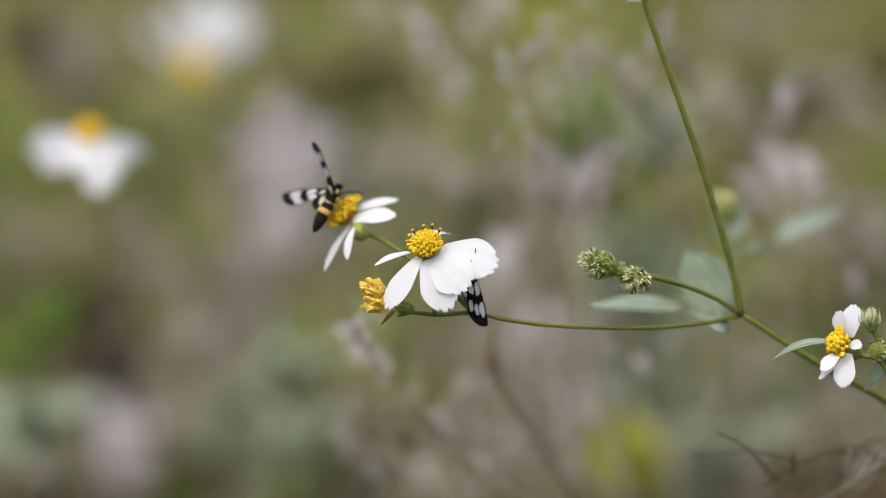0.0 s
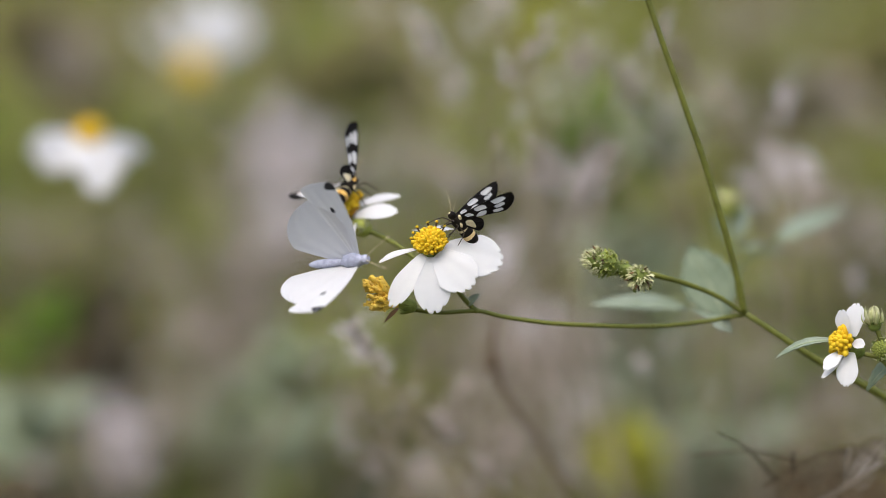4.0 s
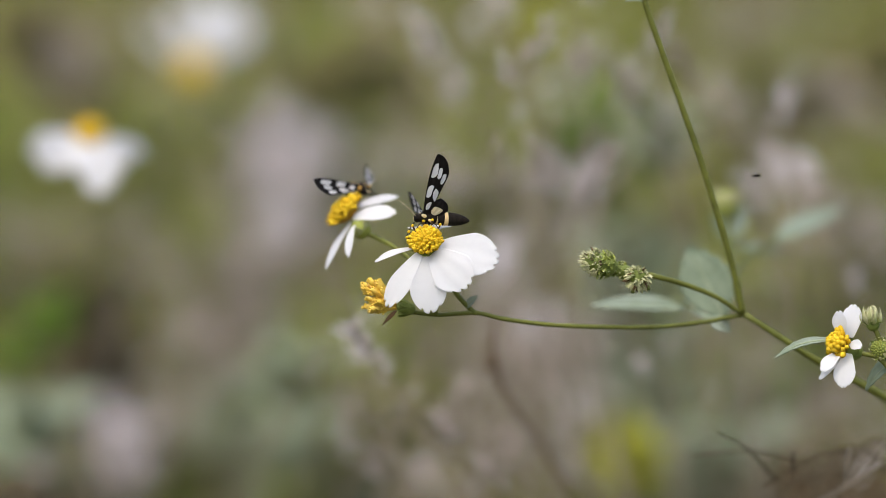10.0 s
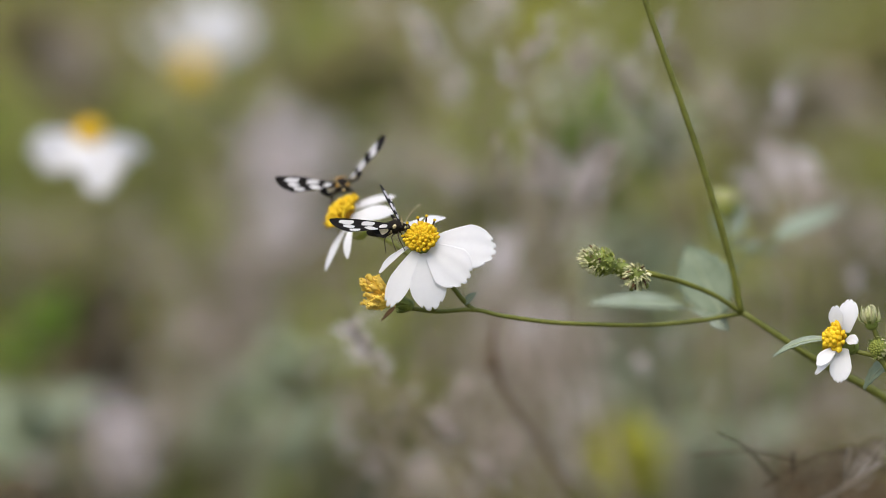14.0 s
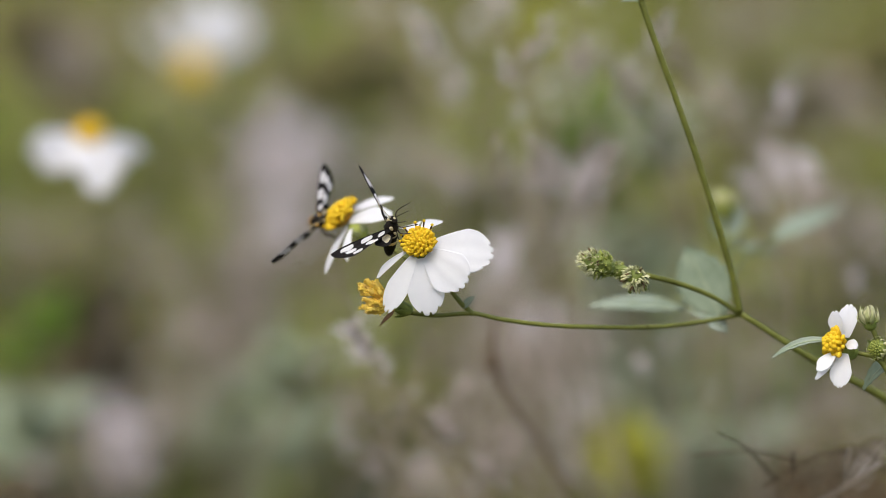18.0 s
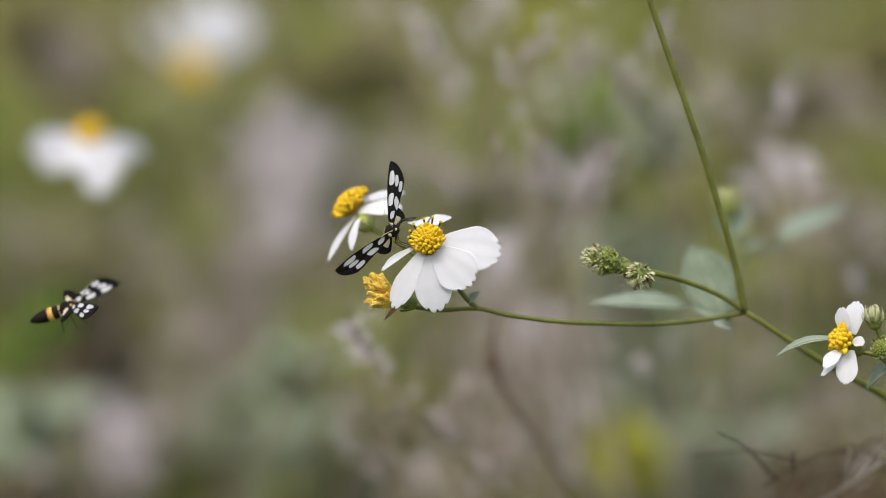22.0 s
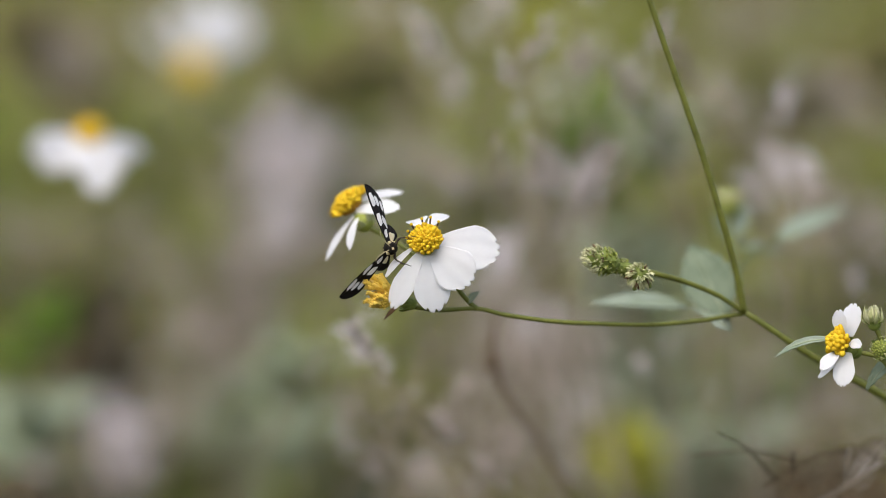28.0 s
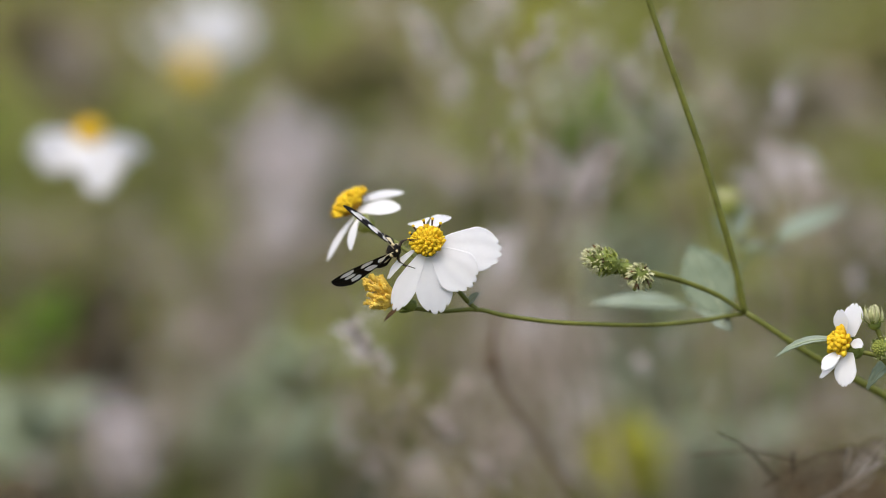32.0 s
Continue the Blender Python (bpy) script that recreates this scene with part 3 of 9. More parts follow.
def leg(parent, root, knee, foot):
    s = Shape()
    tube(s, [root, knee, foot], 0.17, 0.09, 6, 4)
    part("leg", s, LEG, parent)


def build_moth(label, patch, patch_label):
    """A wasp moth: x forward, y to its left, z up; origin in the thorax."""
    m = new("wasp_moth")
    tagged(m, label, "moth", "wasp moths")
    s = Shape()
    ball(s, (0.0, 0, 0.15), (1, 0, 0), 1.55, 2.2, 16, 12, 0.0, 0.05)
    for i in range(150):
        a, q = i * 2.4, random.uniform(-1, 1)
        d = Vector((q, math.cos(a) * math.sqrt(1 - q * q), math.sin(a) * math.sqrt(1 - q * q)))
        p = Vector((d.x * 2.1, d.y * 1.45, 0.15 + d.z * 1.45))
        e = (d + Vector((-0.6, random.uniform(-.4, .4), random.uniform(-.4, .4)))).normalized() * random.uniform(0.35, 0.75)
        n = d.orthogonal().normalized() * 0.07
        s.add([p - n, p + n, p + d.cross(n), p + e], [(0, 1, 3), (1, 2, 3), (2, 0, 3)])
    part("thorax", s, FUR, m, "furry black thorax")
    s = Shape()
    ball(s, (2.5, 0, 0.0), (1, 0, -0.2), 0.95, 0.85, 12, 8, 0, 0.04)
    hd = part("head", s, FUR, m)
    for side in (-1, 1):
        s = Shape()
        ball(s, (2.75, side * 0.72, 0.05), (0.3, side, 0), 0.42, 0.36, 10, 6)
        part("eye", s, BLACK, hd)
        s = Shape()
        tube(s, [(2.9, side * 0.35, 0.5), (4.3, side * 1.3, 2.0), (5.6, side * 2.4, 3.2), (6.9, side * 3.4, 3.6)], 0.11, 0.06, 6, 6)
        part("antenna", s, FEELER, m, "thin pale antenna")
        s = Shape()
        ball(s, (1.1, side * 1.12, 0.6), (1, side * 0.2, 0.5), 0.44, 0.78, 10, 7, 0, 0.1)
        part("shoulder_patch", s, patch, m, patch_label)
        s = Shape()
        ball(s, (-0.2, side * 1.42, -0.35), (1, 0, 0.6), 0.36, 0.6, 8, 6, 0, 0.1)
        part("side_patch", s, CREAM, m, "cream side patch")
    s = Shape()
    ball(s, (3.2, 0, -0.1), (1, 0, -0.2), 0.36, 0.26, 8, 6, 0, 0.1)
    part("face", s, CREAM, hd, "cream face")
    # abdomen in rings with an orange band
    rings = [(-1.5, 1.25), (-2.4, 1.42), (-3.3, 1.5), (-4.9, 1.52), (-6.3, 1.42), (-7.6, 1.15), (-8.8, 0.7), (-9.5, 0.15)]
    ab = Shape()
    tube(ab, [(x, 0, -0.1 - 0.02 * x * x * 0.3) for x, r in rings], 1.0, 1.0, 14, 1)
    for i, (x, r) in enumerate(rings):
        for k in range(14):
            p = ab.v[i * 14 + k]
            c = Vector((x, 0, -0.1 - 0.006 * x * x))
            ab.v[i * 14 + k] = c + (p - Vector((x, 0, -0.1 - 0.006 * x * x))) * r
    abdomen = part("abdomen", ab, FUR, m, "black abdomen with an orange band")
    for x0, x1, r, mat, what in ((-3.5, -4.75 if patch is BAND else -4.4, 1.545, BAND if patch is BAND else PALE_BAND, "orange band" if patch is BAND else "pale orange band"), (-1.8, -2.0, 1.36, CREAM, "thin cream band")):
        s = Shape()
        tube(s, [(x0, 0, -0.1 - 0.006 * x0 * x0), ((x0 + x1) / 2, 0, -0.12 - 0.0015 * (x0 + x1) ** 2), (x1, 0, -0.1 - 0.006 * x1 * x1)], r, r * 0.99, 16, 3)
        part("band", s, mat, abdomen, what)
    for side in (-1, 1):
        for x, kx, fx in ((1.5, 2.8, 4.2), (0.5, 0.6, 1.4), (-0.6, -1.6, -2.0)):
            leg(m, (x, side * 0.8, -0.9), (kx, side * 2.5, -1.5), (fx, side * 3.3, -4.6))
    wings = []
    for side in ("left", "right"):
        for kind, span, spots in (("fore", 14.7, FORE_SPOTS), ("hind", 4.8, HIND_SPOTS)):
            labels = ["cream wing spot" if kind == "hind" else "" for i in range(len(spots))]
            wings.append(wing(m, kind + "wing", span, kind, spots, BLACK, PANE if kind == "fore" else CREAM_PANE, "clear_spot", labels))
    return m, wings


def build_butterfly():
    m = new("white_butterfly")
    tagged(m, "white butterfly with dark wing tips in flight", "butterfly")
    s = Shape()
    ball(s, (0, 0, 0), (1, 0, 0), 1.7, 3.0, 12, 9, 0, 0.06)
    for i in range(160):
        a, q = i * 2.4, random.uniform(-1, 1)
        d = Vector((q, math.cos(a) * math.sqrt(1 - q * q), math.sin(a) * math.sqrt(1 - q * q)))
        p = Vector((d.x * 2.9, d.y * 1.6, d.z * 1.6))
        e = (d + Vector((-0.7, random.uniform(-.4, .4), random.uniform(-.4, .4)))).normalized() * random.uniform(0.5, 1.1)
        n = d.orthogonal().normalized() * 0.08
        s.add([p - n, p + n, p + d.cross(n), p + e], [(0, 1, 3), (1, 2, 3), (2, 0, 3)])
    part("thorax", s, BLUE_FUR, m, "furry blue-grey thorax")
    s = Shape()
    ball(s, (-7.0, 0, -0.2), (-1, 0, 0), 1.05, 5.2, 12, 9, -0.2, 0.03)
    part("abdomen", s, BLUE_FUR, m)
    s = Shape()
    ball(s, (3.5, 0, 0.1), (1, 0, 0), 1.15, 1.1, 12, 8, 0, 0.05)
    part("head", s, BLUE_FUR, m)
    for side in (-1, 1):
        s = Shape()
        tube(s, [(4.2, side * 0.4, 0.6), (7, side * 1.6, 2.2), (11.5, side * 3.4, 3.6)], 0.12, 0.09, 6, 5)
        ball(s, (11.7, side * 3.45, 3.65), (1, 0, 0), 0.28, 0.6, 6, 5)
        part("antenna", s, FEELER, m)
    wings = []
    for side in ("left", "right"):
        wings.append(wing(m, "forewing", 19.0, "white_fore", WHITE_SPOTS, WHITE_WING, GREY_MARK, "wing_mark", ["dark wing mark"] * 2, 110, 60))
        wings.append(wing(m, "hindwing", 16.0, "white_hind", [], WHITE_WING, GREY_MARK, "wing_mark", [], 50, 30))
    return m, wings


def build_fly():
    m = new("small_fly")
    tagged(m, "tiny dark fly in flight", "fly")
    s = Shape()
    ball(s, (0, 0, 0), (1, 0, 0), 0.5, 0.7, 8, 6)
    part("thorax", s, FUR, m, scale=0.0007)
    s = Shape()
    ball(s, (-1.0, 0, -0.1), (1, 0, 0), 0.42, 0.8, 8, 6)
    part("abdomen", s, FUR, m, scale=0.0007)
    s = Shape()
    ball(s, (0.75, 0, 0), (1, 0, 0), 0.36, 0.3, 8, 6)
    part("head", s, FUR, m, scale=0.0007)
    for side in (-1, 1):
        s = Shape()
        blade(s, (0, side * 0.3, 0.4), (-1.3, side * 1.2, 0.7), 0.7, (0, 0, 1), 0.1, "leaf", thick=0.03, nu=6, nv=4)
        part("wing", s, PANE, m, scale=0.0007)
    return m


moth_far, far_wings = build_moth("black wasp moth with an orange-banded abdomen and clear-spotted wings", BAND, "orange shoulder patch")
moth_near, near_wings = build_moth("black wasp moth with white wing spots feeding on the golden disc", CREAM, "cream shoulder patch")
butterfly, white_wings = build_butterfly()
fly = build_fly()


# ---- the meadow behind, out of focus ----
def fluff_ball(shape, centre, r, count, rng):
    """A loose tuft of thin dry bracts, open enough to see through."""
    c = Vector(centre)
    for i in range(count):
        a = rng.uniform(0, 6.28)
        d = Vector((math.cos(a) * 0.75, math.sin(a) * 0.75, rng.uniform(-0.2, 1.5))).normalized()
        tip = c + d * r * rng.uniform(0.9, 1.7)
        w = r * rng.uniform(0.10, 0.22)
        blade(shape, c + d * r * 0.05, tip, w, (rng.uniform(-1, 1), -1, 0.4), r * rng.uniform(-.15, .15), "leaf", cup=0.3, thick=w * 0.12, nu=5, nv=3)
    return shape


WEEDS = {"fluff": ("dry_weed", "dry grey-brown weed with pale fluffy seed heads"), "puff": ("dry_weed", "thin dry stalk with a silky white seed head"),
         "leafy": ("leafy_weed", "green leafy weed among dry stalks"), "pale": ("leafy_weed", "grey-green broad-leaved weed growing in the meadow"),
         "vivid": ("leafy_weed", "fresh green leafy weed in the dry meadow"), "lime": ("leafy_weed", "yellow-green leafy shoot among dry grass"),
         "brown": ("brown_leafed_weed", "withered brown leafy weed"), "dark": ("brown_leafed_weed", "almost black-brown leafy weed, coloured as if in deep shade"), "twig": ("dry_weed", "bare dry branching weed stalk")}
REACH = {"fluff": 0.06, "puff": 0.03, "leafy": 0.09, "pale": 0.05, "vivid": 0.07, "lime": 0.035, "brown": 0.05, "dark": 0.06, "twig": 0.12}


def meadow_weed(top, kind, size=1.0, seed=1, lean=(0.05, 0.0), reach=None):
    """A weed rooted in the slope, its head at top (metres). kind: what it bears, within reach of its top."""
    rng = random.Random(seed)
    top = Vector(top)
    root = Vector((top.x - lean[0], top.y - lean[1], 0))
    root.z = ground_z(root.x, root.y) - 0.01
    h = top.z - root.z
    name, label = WEEDS[kind]
    ob = new(name)
    ob.location = root
    tagged(ob, label, "weed", "meadow weeds")
    mid = root.lerp(top, 0.55) + Vector((rng.uniform(-.03, .03) - lean[0] * 0.12, rng.uniform(-.02, .02), 0))
    dry = kind in ("fluff", "twig", "puff")
    line = [root - root, mid - root, top - root]
    spine = curve_points(line, 100)
    low = min(0.9, (reach or REACH[kind] * size) / h)

    def along(f):
        return spine[int((1 - low * f) * 200)]
    s = Shape()
    thick = 0.0004 if kind == "puff" else 0.0006 * size
    tube(s, line, thick, thick * 0.45, 5, 5)
    part("stem", s, BROWN if kind == "twig" else DRY_STEM if dry else STEM, ob, scale=1.0)
    t = top - root
    if dry:
        heads = [(t, 0.014 * size)]
        if kind == "puff":
            heads += [(t + Vector((rng.uniform(-.5, .5), rng.uniform(-.6, .6), q)) * 0.014 * size, 0.012 * size) for q in (-1.3, 0.9)]
        for i in range({"puff": 0, "fluff": 5, "twig": 7}[kind]):
            b = along(rng.uniform(0.05, 1))
            a = rng.uniform(0, 6.28)
            d = Vector((math.cos(a) * 0.9, math.sin(a) * 0.5, rng.uniform(0.2, 1.2))).normalized() * rng.uniform(0.022, 0.05) * size
            k = Shape()
            tube(k, [b, b + d * 0.55 + Vector((0, 0, -0.004)), b + d], 0.0008 * size, 0.0005 * size, 5, 4)
            part("branch", k, BROWN if kind == "twig" else DRY_STEM, ob, scale=1.0)
            if kind == "fluff":
                heads.append((b + d, rng.uniform(0.008, 0.014) * size))
        if kind != "twig":
            for c, r in heads:
                k = Shape()
                fluff_ball(k, c, r, 14, rng)
                tagged(part("seed_head", k, SILK if kind == "puff" else FLUFF, ob, scale=1.0, smooth=False), kind="stuff")
    else:
        mat = {"leafy": GREEN_WEED, "pale": PALE_WEED, "lime": LIME, "vivid": VIVID, "brown": BROWN_WEED, "dark": DARK_WEED}[kind]
        n = 12 if reach else 16
        for i in range(n):
            b = along((i / n) ** 1.1)
            a = i * 2.2 + rng.uniform(-.4, .4)
            d = Vector((math.cos(a), math.sin(a), rng.uniform(-0.2, 0.8))).normalized()
            ln = rng.uniform(0.028, 0.05) * size * (0.62 if kind == "lime" else 1)
            k = Shape()
            blade(k, b, b + d * ln, ln * rng.uniform(0.38, 0.55), (-d.x * 0.5, -0.6, 1), -ln * 0.06, "leaf", cup=0.15, thick=0.0006, nu=8, nv=4)
            part("leaf", k, mat, ob, scale=1.0)
    return ob


def far_flower(centre, axis, petals, size, seed, lean=(0.04, 0.02)):
    """A white-petalled flower of the same kind, farther back."""
    rng = random.Random(seed)
    c = Vector(centre)
    root = Vector((c.x + lean[0], c.y + lean[1], 0))
    root.z = ground_z(root.x, root.y) - 0.01
    ob = new("flowering_weed")
    ob.location = root
    tagged(ob, "white wild flower with a golden disc on a green stem", "flower", "white flowers behind")
    ax = Vector(axis).normalized()
    s = Shape()
    tube(s, [(0, 0, 0), (c - root) * 0.6 + Vector((0.01, 0.01, 0)), c - root - ax * 0.006], 0.0009, 0.0005, 6, 6)
    part("stem", s, STEM, ob, scale=1.0)
    k = Shape()
    ball(k, c - root - ax * 0.0045 * size, ax, 0.0032 * size, 0.0035 * size)
    part("calyx", k, CALYX, ob, scale=1.0)
    k = Shape()
    ball(k, c - root, ax, 0.0043 * size, 0.0036 * size, 14, 8, 0, 0.08)
    d = part("disc", k, FLORET, ob, scale=1.0)
    for tip, w in petals:
        k = Shape()
        t = Vector(tip) * 0.001
        blade(k, c - root + t * 0.22, c - root + t, w * 0.001, (-0.1, -1.0, -0.2), 0.001, "petal", 2, 0.12, 0.0002, 10, 8)
        part("petal", k, PETAL, ob, scale=1.0)
    return ob


# the two blurred flowers
far_flower((-0.107, 0.2, 0.735), (0.0, -0.35, 0.9), [((-18, -2, -6), 10), ((-14, -6, -11), 10), ((6, -10, -19), 11), ((10, -8, -15), 10), ((-3, -9, -12), 11), ((17, 3, -6), 6), ((13, 2, -9), 5), ((-9, 8, -2), 7), ((4, 9, -2), 6)], 1.15, 3, (0.05, 0.35))
far_flower((-0.105, 0.5, 0.775), (0.05, -0.85, -0.5), [((-24, 2, 19), 5), ((-9, 3, 29), 7), ((8, 3, 34), 14), ((18, 3, 31), 15), ((26, 2, 22), 12)], 1.7, 5, (-0.03, 0.04))

seeds = itertools.count(40)


def clump(kind, centre, wide, high, count, size, lean):
    """A stand of weeds of one kind whose heads gather round a centre."""
    rng = random.Random(next(seeds))
    for i in range(count):
        a, q = 2.4 * i + rng.uniform(-.5, .5), math.sqrt((i + 0.5) / count)
        top = (centre[0] + wide * q * math.cos(a), centre[1] + rng.uniform(-.04, .04), centre[2] + high * q * math.sin(a))
        meadow_weed(top, kind, size * rng.uniform(0.85, 1.15), next(seeds), (lean * 1.6 + rng.uniform(-.12, .12), rng.uniform(-.02, .05)))


# the far left: soft lilac, green and brown stands
clump("puff", (-0.067, 0.5, 0.74), 0.016, 0.014, 9, 0.6, 0.0)
clump("fluff", (-0.074, 0.6, 0.729), 0.02, 0.016, 3, 0.64, 0.0)
clump("puff", (-0.068, 0.5, 0.707), 0.013, 0.01, 5, 0.5, -0.1)
clump("fluff", (-0.078, 0.55, 0.705), 0.011, 0.01, 3, 0.6, -0.1)
clump("fluff", (-0.082, 0.5, 0.684), 0.011, 0.012, 3, 0.55, 0.15)
clump("fluff", (-0.093, 0.5, 0.66), 0.01, 0.011, 4, 0.47, 0.2)
clump("fluff", (-0.108, 0.5, 0.637), 0.011, 0.01, 4, 0.43, 0.2)
clump("puff", (-0.125, 0.45, 0.62), 0.011, 0.01, 9, 0.53, 0.1)
clump("vivid", (-0.155, 0.42, 0.675), 0.004, 0.01, 2, 0.3, 0.0)
clump("pale", (-0.157, 0.4, 0.639), 0.01, 0.005, 2, 0.6, 0.0)
clump("puff", (-0.146, 0.35, 0.618), 0.003, 0.005, 1, 0.37, 0.0)
clump("dark", (-0.15, 0.3, 0.621), 0.005, 0.004, 3, 0.5, 0.0)
# dark leaves stand in for the deep shade between the plants here
clump("dark", (-0.153, 0.55, 0.663), 0.01, 0.02, 3, 0.7, 0.0)
clump("dark", (-0.173, 0.6, 0.685), 0.01, 0.008, 2, 0.8, 0.0)
clump("fluff", (-0.144, 0.7, 0.689), 0.017, 0.01, 2, 0.55, 0.0)
clump("fluff", (-0.205, 0.7, 0.703), 0.014, 0.009, 2, 0.55, 0.0)
clump("brown", (-0.221, 0.8, 0.817), 0.018, 0.015, 2, 0.8, 0.0)
clump("brown", (-0.188, 0.8, 0.789), 0.012, 0.012, 1, 0.9, 0.0)
clump("fluff", (-0.183, 0.7, 0.794), 0.011, 0.014, 2, 0.55, 0.0)
clump("leafy", (-0.135, 0.6, 0.768), 0.013, 0.009, 2, 0.7, 0.0)
clump("fluff", (-0.138, 0.6, 0.809), 0.009, 0.007, 1, 0.46, 0.0)
clump("leafy", (-0.072, 0.7, 0.799), 0.014, 0.02, 6, 0.9, 0.0)
clump("brown", (-0.049, 0.6, 0.794), 0.012, 0.021, 1, 0.64, 0.0)
clump("brown", (-0.025, 0.6, 0.784), 0.012, 0.014, 1, 0.6, 0.0)
clump("brown", (-0.088, 0.65, 0.785), 0.014, 0.014, 1, 0.6, 0.0)
clump("leafy", (-0.075, 0.65, 0.771), 0.019, 0.008, 6, 0.8, 0.0)
clump("leafy", (-0.027, 0.7, 0.764), 0.014, 0.014, 2, 0.7, 0.0)
clump("pale", (-0.035, 0.6, 0.737), 0.01, 0.008, 2, 0.6, 0.0)
clump("leafy", (-0.13, 0.8, 0.703), 0.024, 0.018, 4, 0.9, 0.0)
clump("brown", (-0.18, 0.7, 0.593), 0.02, 0.011, 2, 0.9, 0.0)
clump("leafy", (-0.163, 0.8, 0.639), 0.018, 0.018, 4, 0.9, 0.0)
# the middle: dry stalks with pale wisps, green leaves low down
clump("puff", (-0.006, 0.26, 0.769), 0.005, 0.005, 3, 0.2, 0.12)
clump("puff", (0.003, 0.26, 0.755), 0.003, 0.006, 3, 0.22, 0.12)
clump("fluff", (-0.026, 0.4, 0.793), 0.006, 0.003, 1, 0.4, 0.1)
clump("vivid", (-0.055, 0.5, 0.66), 0.008, 0.01, 1, 0.6, 0.0)
clump("leafy", (-0.056, 0.5, 0.664), 0.012, 0.012, 3, 0.7, 0.0)
clump("pale", (-0.072, 0.5, 0.632), 0.014, 0.008, 2, 0.7, 0.0)
clump("leafy", (-0.072, 0.5, 0.607), 0.013, 0.008, 1, 0.7, 0.0)
clump("leafy", (-0.052, 0.42, 0.656), 0.008, 0.016, 1, 0.5, 0.0)
clump("pale", (-0.056, 0.42, 0.654), 0.008, 0.012, 3, 0.45, 0.0)
clump("leafy", (-0.051, 0.42, 0.63), 0.009, 0.014, 1, 0.5, 0.0)
clump("pale", (-0.056, 0.42, 0.632), 0.008, 0.012, 3, 0.45, 0.0)
clump("fluff", (-0.055, 0.45, 0.614), 0.012, 0.01, 2, 0.5, 0.1)
clump("puff", (-0.023, 0.15, 0.672), 0.003, 0.001, 2, 0.17, -0.15)
clump("puff", (-0.017, 0.15, 0.667), 0.003, 0.001, 2, 0.13, -0.15)
clump("fluff", (-0.04, 0.4, 0.632), 0.006, 0.009, 1, 0.46, 0.0)
clump("fluff", (-0.013, 0.35, 0.617), 0.005, 0.004, 1, 0.37, 0.0)
clump("fluff", (-0.01, 0.45, 0.628), 0.009, 0.007, 1, 0.45, 0.0)
clump("leafy", (-0.032, 0.5, 0.633), 0.014, 0.012, 4, 0.7, 0.0)
clump("pale", (-0.053, 0.5, 0.614), 0.012, 0.01, 3, 0.7, 0.0)
clump("fluff", (0.012, 0.36, 0.722), 0.01, 0.008, 2, 0.5, 0.0)
clump("fluff", (0.035, 0.38, 0.658), 0.014, 0.014, 7, 0.56, 0.0)
clump("puff", (0.034, 0.283, 0.675), 0.009, 0.006, 6, 0.24, 0.0)
clump("puff", (0.04, 0.26, 0.648), 0.007, 0.009, 4, 0.21, 0.1)
clump("fluff", (0.016, 0.4, 0.668), 0.008, 0.006, 2, 0.46, 0.0)
clump("fluff", (0.028, 0.35, 0.627), 0.009, 0.01, 4, 0.5, 0.1)
clump("puff", (0.038, 0.223, 0.634), 0.003, 0.008, 2, 0.19, 0.1)
clump("puff", (0.018, 0.22, 0.696), 0.005, 0.005, 5, 0.3, 0.0)
clump("puff", (0.03, 0.223, 0.724), 0.003, 0.005, 3, 0.2, 0.0)
clump("puff", (0.044, 0.223, 0.721), 0.005, 0.006, 6, 0.22, 0.0)
clump("fluff", (0.043, 0.32, 0.708), 0.005, 0.006, 1, 0.37, 0.1)
clump("puff", (0.004, 0.223, 0.718), 0.003, 0.002, 2, 0.12, 0.1)
clump("fluff", (-0.012, 0.5, 0.737), 0.01, 0.008, 2, 0.5, 0.0)
clump("leafy", (0.012, 0.6, 0.737), 0.01, 0.008, 2, 0.7, 0.0)
clump("fluff", (0.032, 0.35, 0.761), 0.006, 0.007, 1, 0.41, 0.0)
clump("puff", (0.046, 0.238, 0.762), 0.005, 0.005, 3, 0.21, 0.0)
clump("puff", (0.018, 0.26, 0.779), 0.005, 0.002, 3, 0.23, 0.0)
clump("lime", (0.046, 0.6, 0.811), 0.008, 0.003, 2, 0.5, 0.0)
clump("vivid", (0.067, 0.6, 0.759), 0.013, 0.01, 4, 0.8, 0.0)
clump("brown", (0.091, 0.55, 0.715), 0.012, 0.011, 1, 0.5, 0.0)
clump("pale", (0.08, 0.5, 0.7), 0.012, 0.01, 3, 0.6, 0.0)
clump("fluff", (0.179, 0.55, 0.698), 0.012, 0.012, 2, 0.55, 0.0)
clump("leafy", (0.033, 0.7, 0.76), 0.017, 0.014, 4, 0.9, 0.0)
# the right: grey-green leaves, silky tufts, dry twigs low down
clump("pale", (0.072, 0.28, 0.749), 0.005, 0.007, 1, 0.5, 0.0)
clump("puff", (0.057, 0.223, 0.751), 0.003, 0.007, 3, 0.21, 0.0)
clump("fluff", (0.076, 0.32, 0.735), 0.006, 0.004, 1, 0.39, 0.0)
clump("puff", (0.097, 0.149, 0.741), 0.002, 0.002, 1, 0.14, 0.0)
clump("puff", (0.094, 0.179, 0.722), 0.005, 0.005, 3, 0.18, 0.0)
clump("puff", (0.104, 0.179, 0.723), 0.007, 0.005, 8, 0.19, 0.0)
clump("fluff", (0.114, 0.26, 0.724), 0.007, 0.005, 1, 0.39, 0.0)
clump("fluff", (0.101, 0.36, 0.743), 0.007, 0.008, 2, 0.46, 0.0)
